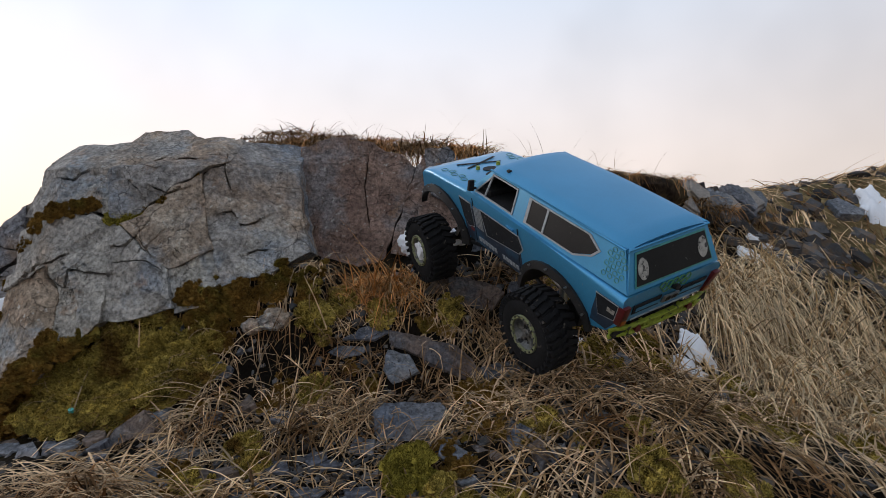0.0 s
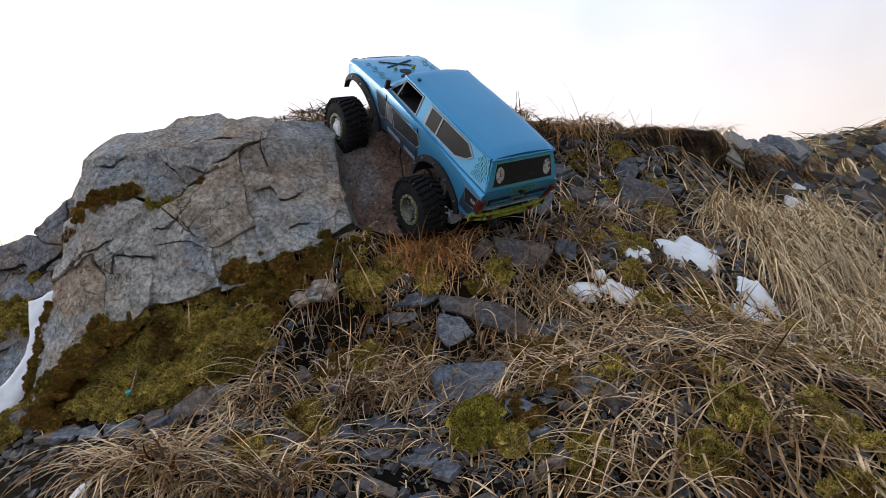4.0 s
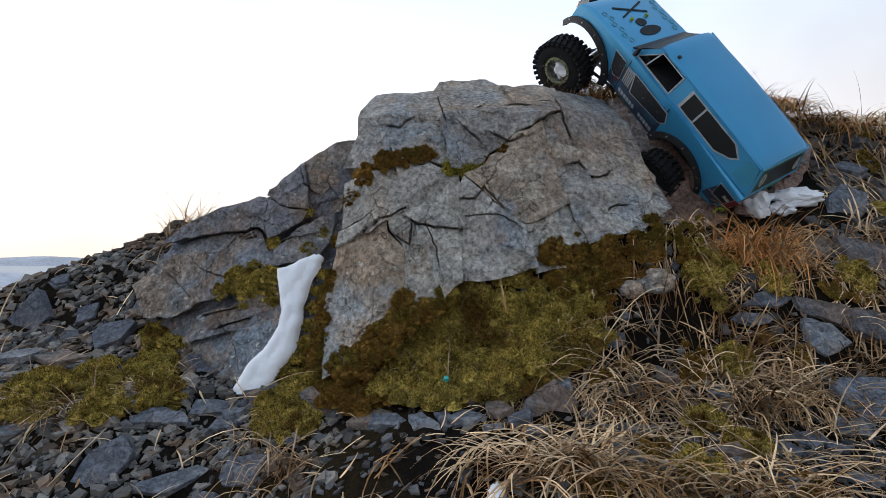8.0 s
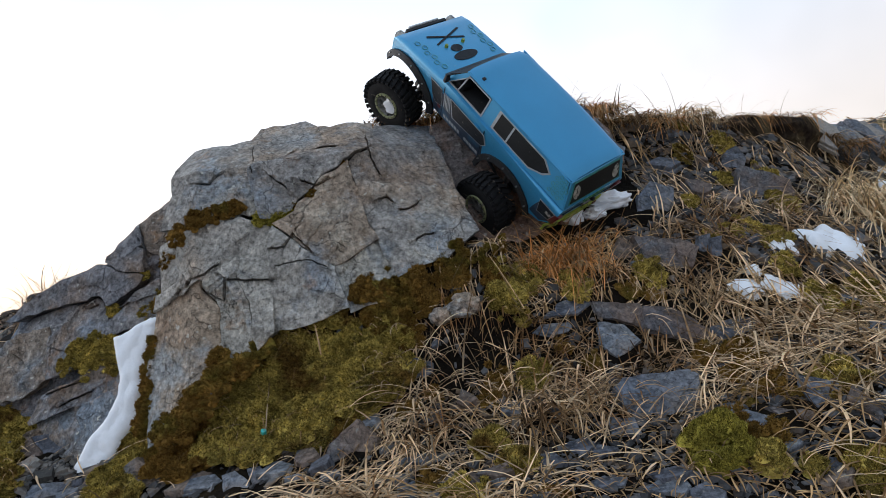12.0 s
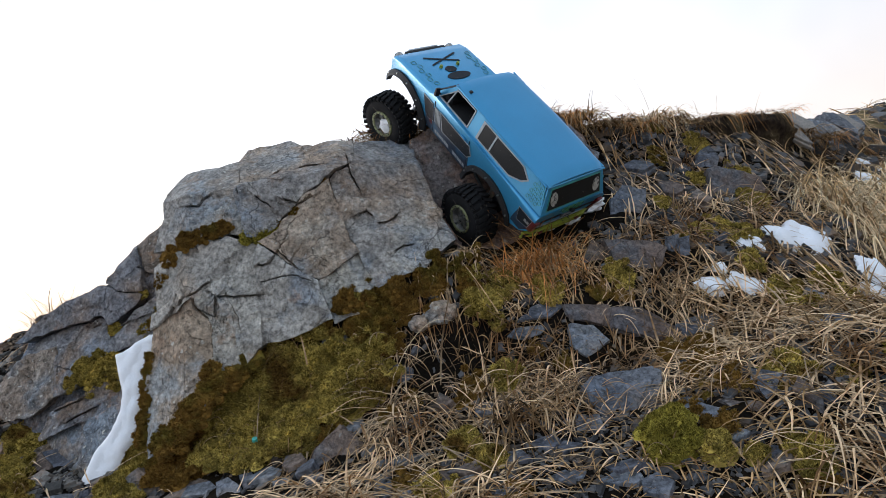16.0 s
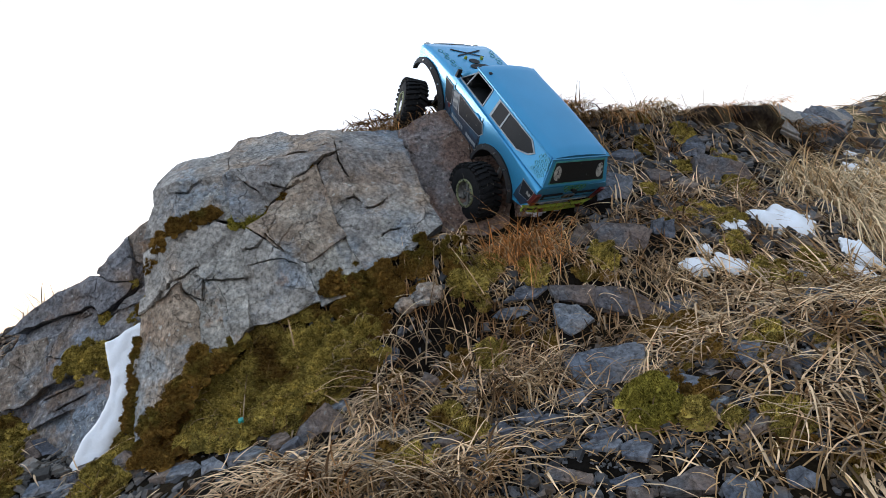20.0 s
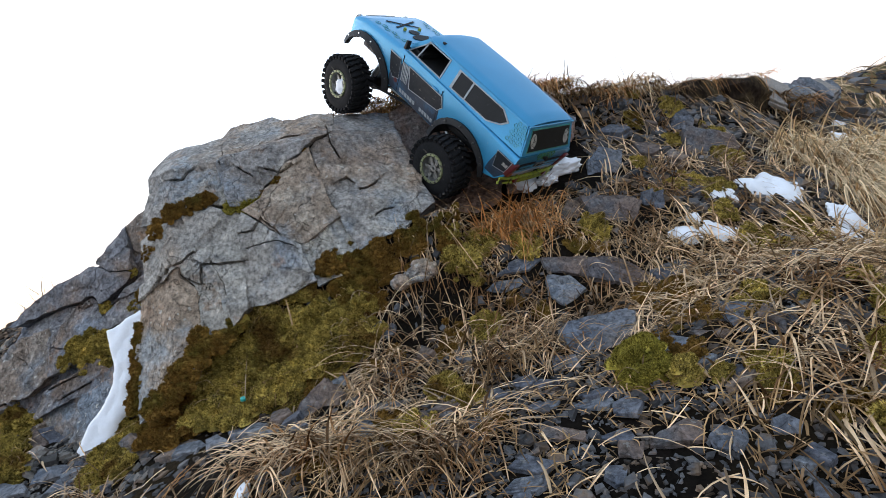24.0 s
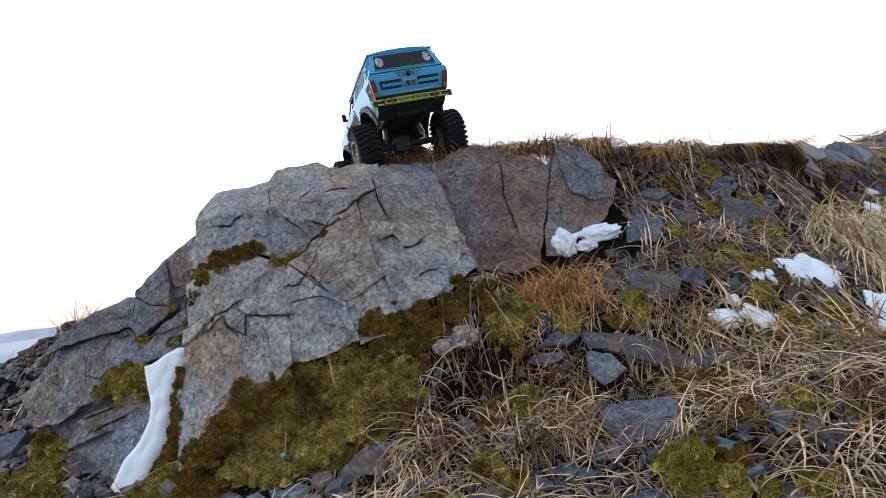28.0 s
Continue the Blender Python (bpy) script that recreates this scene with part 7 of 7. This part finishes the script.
# the long snow tongue in the cleft: its edges at falling heights
bm = bmesh.new()
line = [(-0.596, -0.587, 0.001), (-0.618, -0.590, -0.008), (-0.637, -0.591, -0.018), (-0.656, -0.595, -0.026), (-0.651, -0.605, -0.046), (-0.644, -0.611, -0.075), (-0.638, -0.616, -0.098),
        (-0.641, -0.617, -0.125), (-0.654, -0.621, -0.157), (-0.670, -0.628, -0.176), (-0.684, -0.643, -0.195), (-0.693, -0.655, -0.214), (-0.699, -0.664, -0.228), (-0.696, -0.676, -0.239)]
rows = []
for i in range(79):
    s = i / 78 * (len(line) - 1)
    q = min(int(s), len(line) - 2)
    u = s - q
    x0, x1, z = (line[q][k] + (line[q + 1][k] - line[q][k]) * u for k in range(3))
    if q > 2:
        x0 -= 0.004 + 0.008 * min(1.0, max(0.0, (-0.12 - z) / 0.1))
    x0 += 0.004 * noise.noise(Vector((z * 40, 2, 3))) + 0.002 * noise.noise(Vector((z * 170, 5, 3)))
    x1 += 0.004 * noise.noise(Vector((z * 40, 7, 3))) + 0.002 * noise.noise(Vector((z * 170, 9, 3)))
    row = []
    for j in range(15):
        v = j / 14 * 2 - 1
        x = x0 + (x1 - x0) * j / 14
        bulge = min(0.006, 0.25 * (x1 - x0)) * max(0.0, 1 - v ** 4) ** 0.5 + 0.004 * noise.noise(Vector((x * 60, z * 40, 0))) + 0.0012 * noise.noise(Vector((x * 220, z * 220, 0)))
        row.append(bm.verts.new((x, 1.170 + 0.36 * z - bulge, z + bulge * 0.35)))
    rows.append(row)
for a, b in zip(rows, rows[1:]):
    for j in range(14):
        bm.faces.new((a[j], a[j + 1], b[j + 1], b[j]))
bmesh.ops.recalc_face_normals(bm, faces=bm.faces)
bmesh.ops.solidify(bm, geom=list(bm.faces), thickness=0.008)
tagged(part("snow_tongue", bm, M_SNOW, smooth=80), "long narrow tongue of old snow in a rock cleft", "snow")

# a bit of litter
bm = bmesh.new()
rod(bm, (0, 0, -0.004), (0, 0, 0.010), 0.007, 16, 0.0065)
rod(bm, (0, 0, 0.009), (0, 0, 0.018), 0.0045, 14, 0.004)
ob = part("bottle_cap", bm, M_CYAN)
ob.matrix_world = seat(-0.346, 0.945, -0.022, 30, 0.3, 20)
tagged(ob, "small turquoise plastic cap lying in the moss", "litter")


# ---- what moves ----
def truck_pose(x, y, z, yaw, pitch, roll):
    return Matrix.Translation((x, y, z)) @ Matrix.Rotation(radians(yaw), 4, "Z") @ Matrix.Rotation(radians(-pitch), 4, "Y") @ Matrix.Rotation(radians(roll), 4, "X")


def motions():
    drive = [
        (0.0, 0.419, 0.938, 0.014, 124.0, 27.3, -17.0),
        (0.5, 0.335, 0.986, 0.037, 119.2, 23.0, -19.8),
        (1.0, 0.286, 1.038, 0.064, 116.6, 19.8, -20.1),
        (1.5, 0.259, 1.082, 0.090, 120.6, 23.3, -18.7),
        (2.0, 0.235, 1.109, 0.114, 123.8, 27.2, -16.1),
        (2.5, 0.205, 1.158, 0.143, 127.0, 32.8, -14.0),
        (3.0, 0.162, 1.188, 0.175, 132.1, 42.2, -13.6),
        (3.5, 0.160, 1.195, 0.179, 132.5, 42.8, -13.6),
        (5.5, 0.072, 1.276, 0.233, 141.4, 53.4, -23.5),
        (6.0, 0.046, 1.273, 0.264, 144.6, 55.6, -33.5),
        (6.5, 0.046, 1.299, 0.258, 144.5, 54.4, -31.0),
        (7.0, 0.053, 1.304, 0.259, 145.1, 54.8, -31.4),
        (7.5, 0.050, 1.323, 0.270, 147.4, 55.3, -35.4),
        (8.0, 0.036, 1.332, 0.276, 156.3, 55.8, -40.7),
        (8.5, 0.040, 1.322, 0.280, 158.2, 56.2, -41.4),
        (9.0, 0.040, 1.315, 0.277, 159.7, 55.6, -42.2),
        (9.5, 0.040, 1.306, 0.262, 159.3, 54.0, -40.2),
        (10.0, 0.036, 1.299, 0.256, 154.3, 53.3, -38.1),
        (10.5, 0.035, 1.295, 0.255, 151.2, 54.2, -35.8),
        (11.0, 0.038, 1.293, 0.257, 149.0, 55.3, -35.2),
        (11.5, 0.043, 1.290, 0.255, 147.8, 55.6, -35.5),
        (12.0, 0.054, 1.286, 0.258, 150.2, 55.7, -35.9),
        (12.5, 0.047, 1.291, 0.254, 148.2, 55.1, -34.5),
        (14.5, 0.060, 1.292, 0.243, 137.8, 54.0, -27.8),
        (15.0, 0.061, 1.276, 0.236, 135.9, 53.5, -25.1),
        (15.5, 0.070, 1.274, 0.231, 136.4, 53.9, -21.7),
        (16.0, 0.075, 1.276, 0.234, 136.5, 56.0, -19.8),
        (16.5, 0.077, 1.277, 0.240, 137.0, 57.5, -18.9),
        (17.0, 0.078, 1.279, 0.238, 135.9, 57.6, -17.3),
        (17.5, 0.081, 1.287, 0.242, 135.3, 58.5, -15.9),
        (18.0, 0.093, 1.285, 0.236, 130.3, 57.5, -14.6),
        (18.5, 0.103, 1.283, 0.229, 124.7, 56.3, -12.0),
        (19.0, 0.119, 1.294, 0.231, 120.1, 57.1, -8.6),
        (19.5, 0.146, 1.331, 0.234, 110.8, 57.0, 2.5),
        (20.0, 0.124, 1.310, 0.230, 121.9, 55.8, -1.2),
        (20.5, 0.135, 1.263, 0.229, 133.5, 52.0, -2.2),
        (21.0, 0.120, 1.234, 0.220, 135.1, 53.8, -2.2),
        (21.5, 0.106, 1.226, 0.220, 133.0, 57.2, -0.7),
        (23.5, 0.042, 1.236, 0.240, 146.9, 55.4, -12.1),
        (24.0, 0.027, 1.240, 0.241, 143.5, 54.4, -11.6),
        (24.5, 0.011, 1.255, 0.253, 143.2, 54.1, -11.5),
        (25.0, -0.002, 1.241, 0.250, 138.9, 51.1, -9.5),
        (25.5, -0.027, 1.234, 0.259, 135.6, 46.7, -7.3),
        (26.0, -0.047, 1.255, 0.275, 131.7, 43.1, -1.1),
        (26.5, -0.062, 1.276, 0.294, 129.5, 37.1, 0.3),
        (27.0, -0.061, 1.285, 0.297, 129.0, 35.4, 1.1),
        (27.5, -0.076, 1.328, 0.316, 125.2, 21.1, 1.4),
        (28.0, -0.112, 1.418, 0.324, 107.1, -2.6, -5.9),
    ]
    walk(truck, [(t, truck_pose(*p)) for t, *p in drive])
    # the wheels roll with the way driven, and the front pair steers
    times, spin = [drive[0][0]], [0.0]
    for a, b in zip(drive, drive[1:]):
        m = truck_pose(*a[1:])
        ahead = (m.to_3x3() @ Vector((1, 0, 0))).dot(Vector(b[1:4]) - Vector(a[1:4])) / WR
        times.append(b[0])
        spin.append(spin[-1] + ahead)
    sag_t, sag_front, sag_rear = [0, 3, 8, 15, 21, 25.5, 27, 28], [-0.030, -0.027, -0.016, -0.026, -0.027, -0.026, -0.016, -0.010], [-0.010, -0.012, -0.012, -0.014, -0.012, -0.002, 0.002, -0.010]
    steer_t, steer_a = [0, 5.5, 7, 17.5, 19, 19.7, 20.6, 21.5, 24, 26, 28], [-4, 0, 16, 14, 2, -22, -20, -6, -4, -10, 4]
    for wheel, x, y in WHEELS:
        rows = []
        for k in range(57 * 2):
            t = min(28.0, k * 0.25)
            if rows and t <= rows[-1][0]:
                break
            turn = float(np.interp(t, times, spin))
            s = radians(float(np.interp(t, steer_t, steer_a))) if x > 0 else 0.0
            sag = float(np.interp(t, sag_t, sag_front if x > 0 else sag_rear))
            rows.append((t, Matrix.Translation((x, y, WR + sag)) @ Matrix.Rotation(s, 4, "Z") @ Matrix.Rotation(turn, 4, "Y")))
        walk(wheel, rows)


motions()
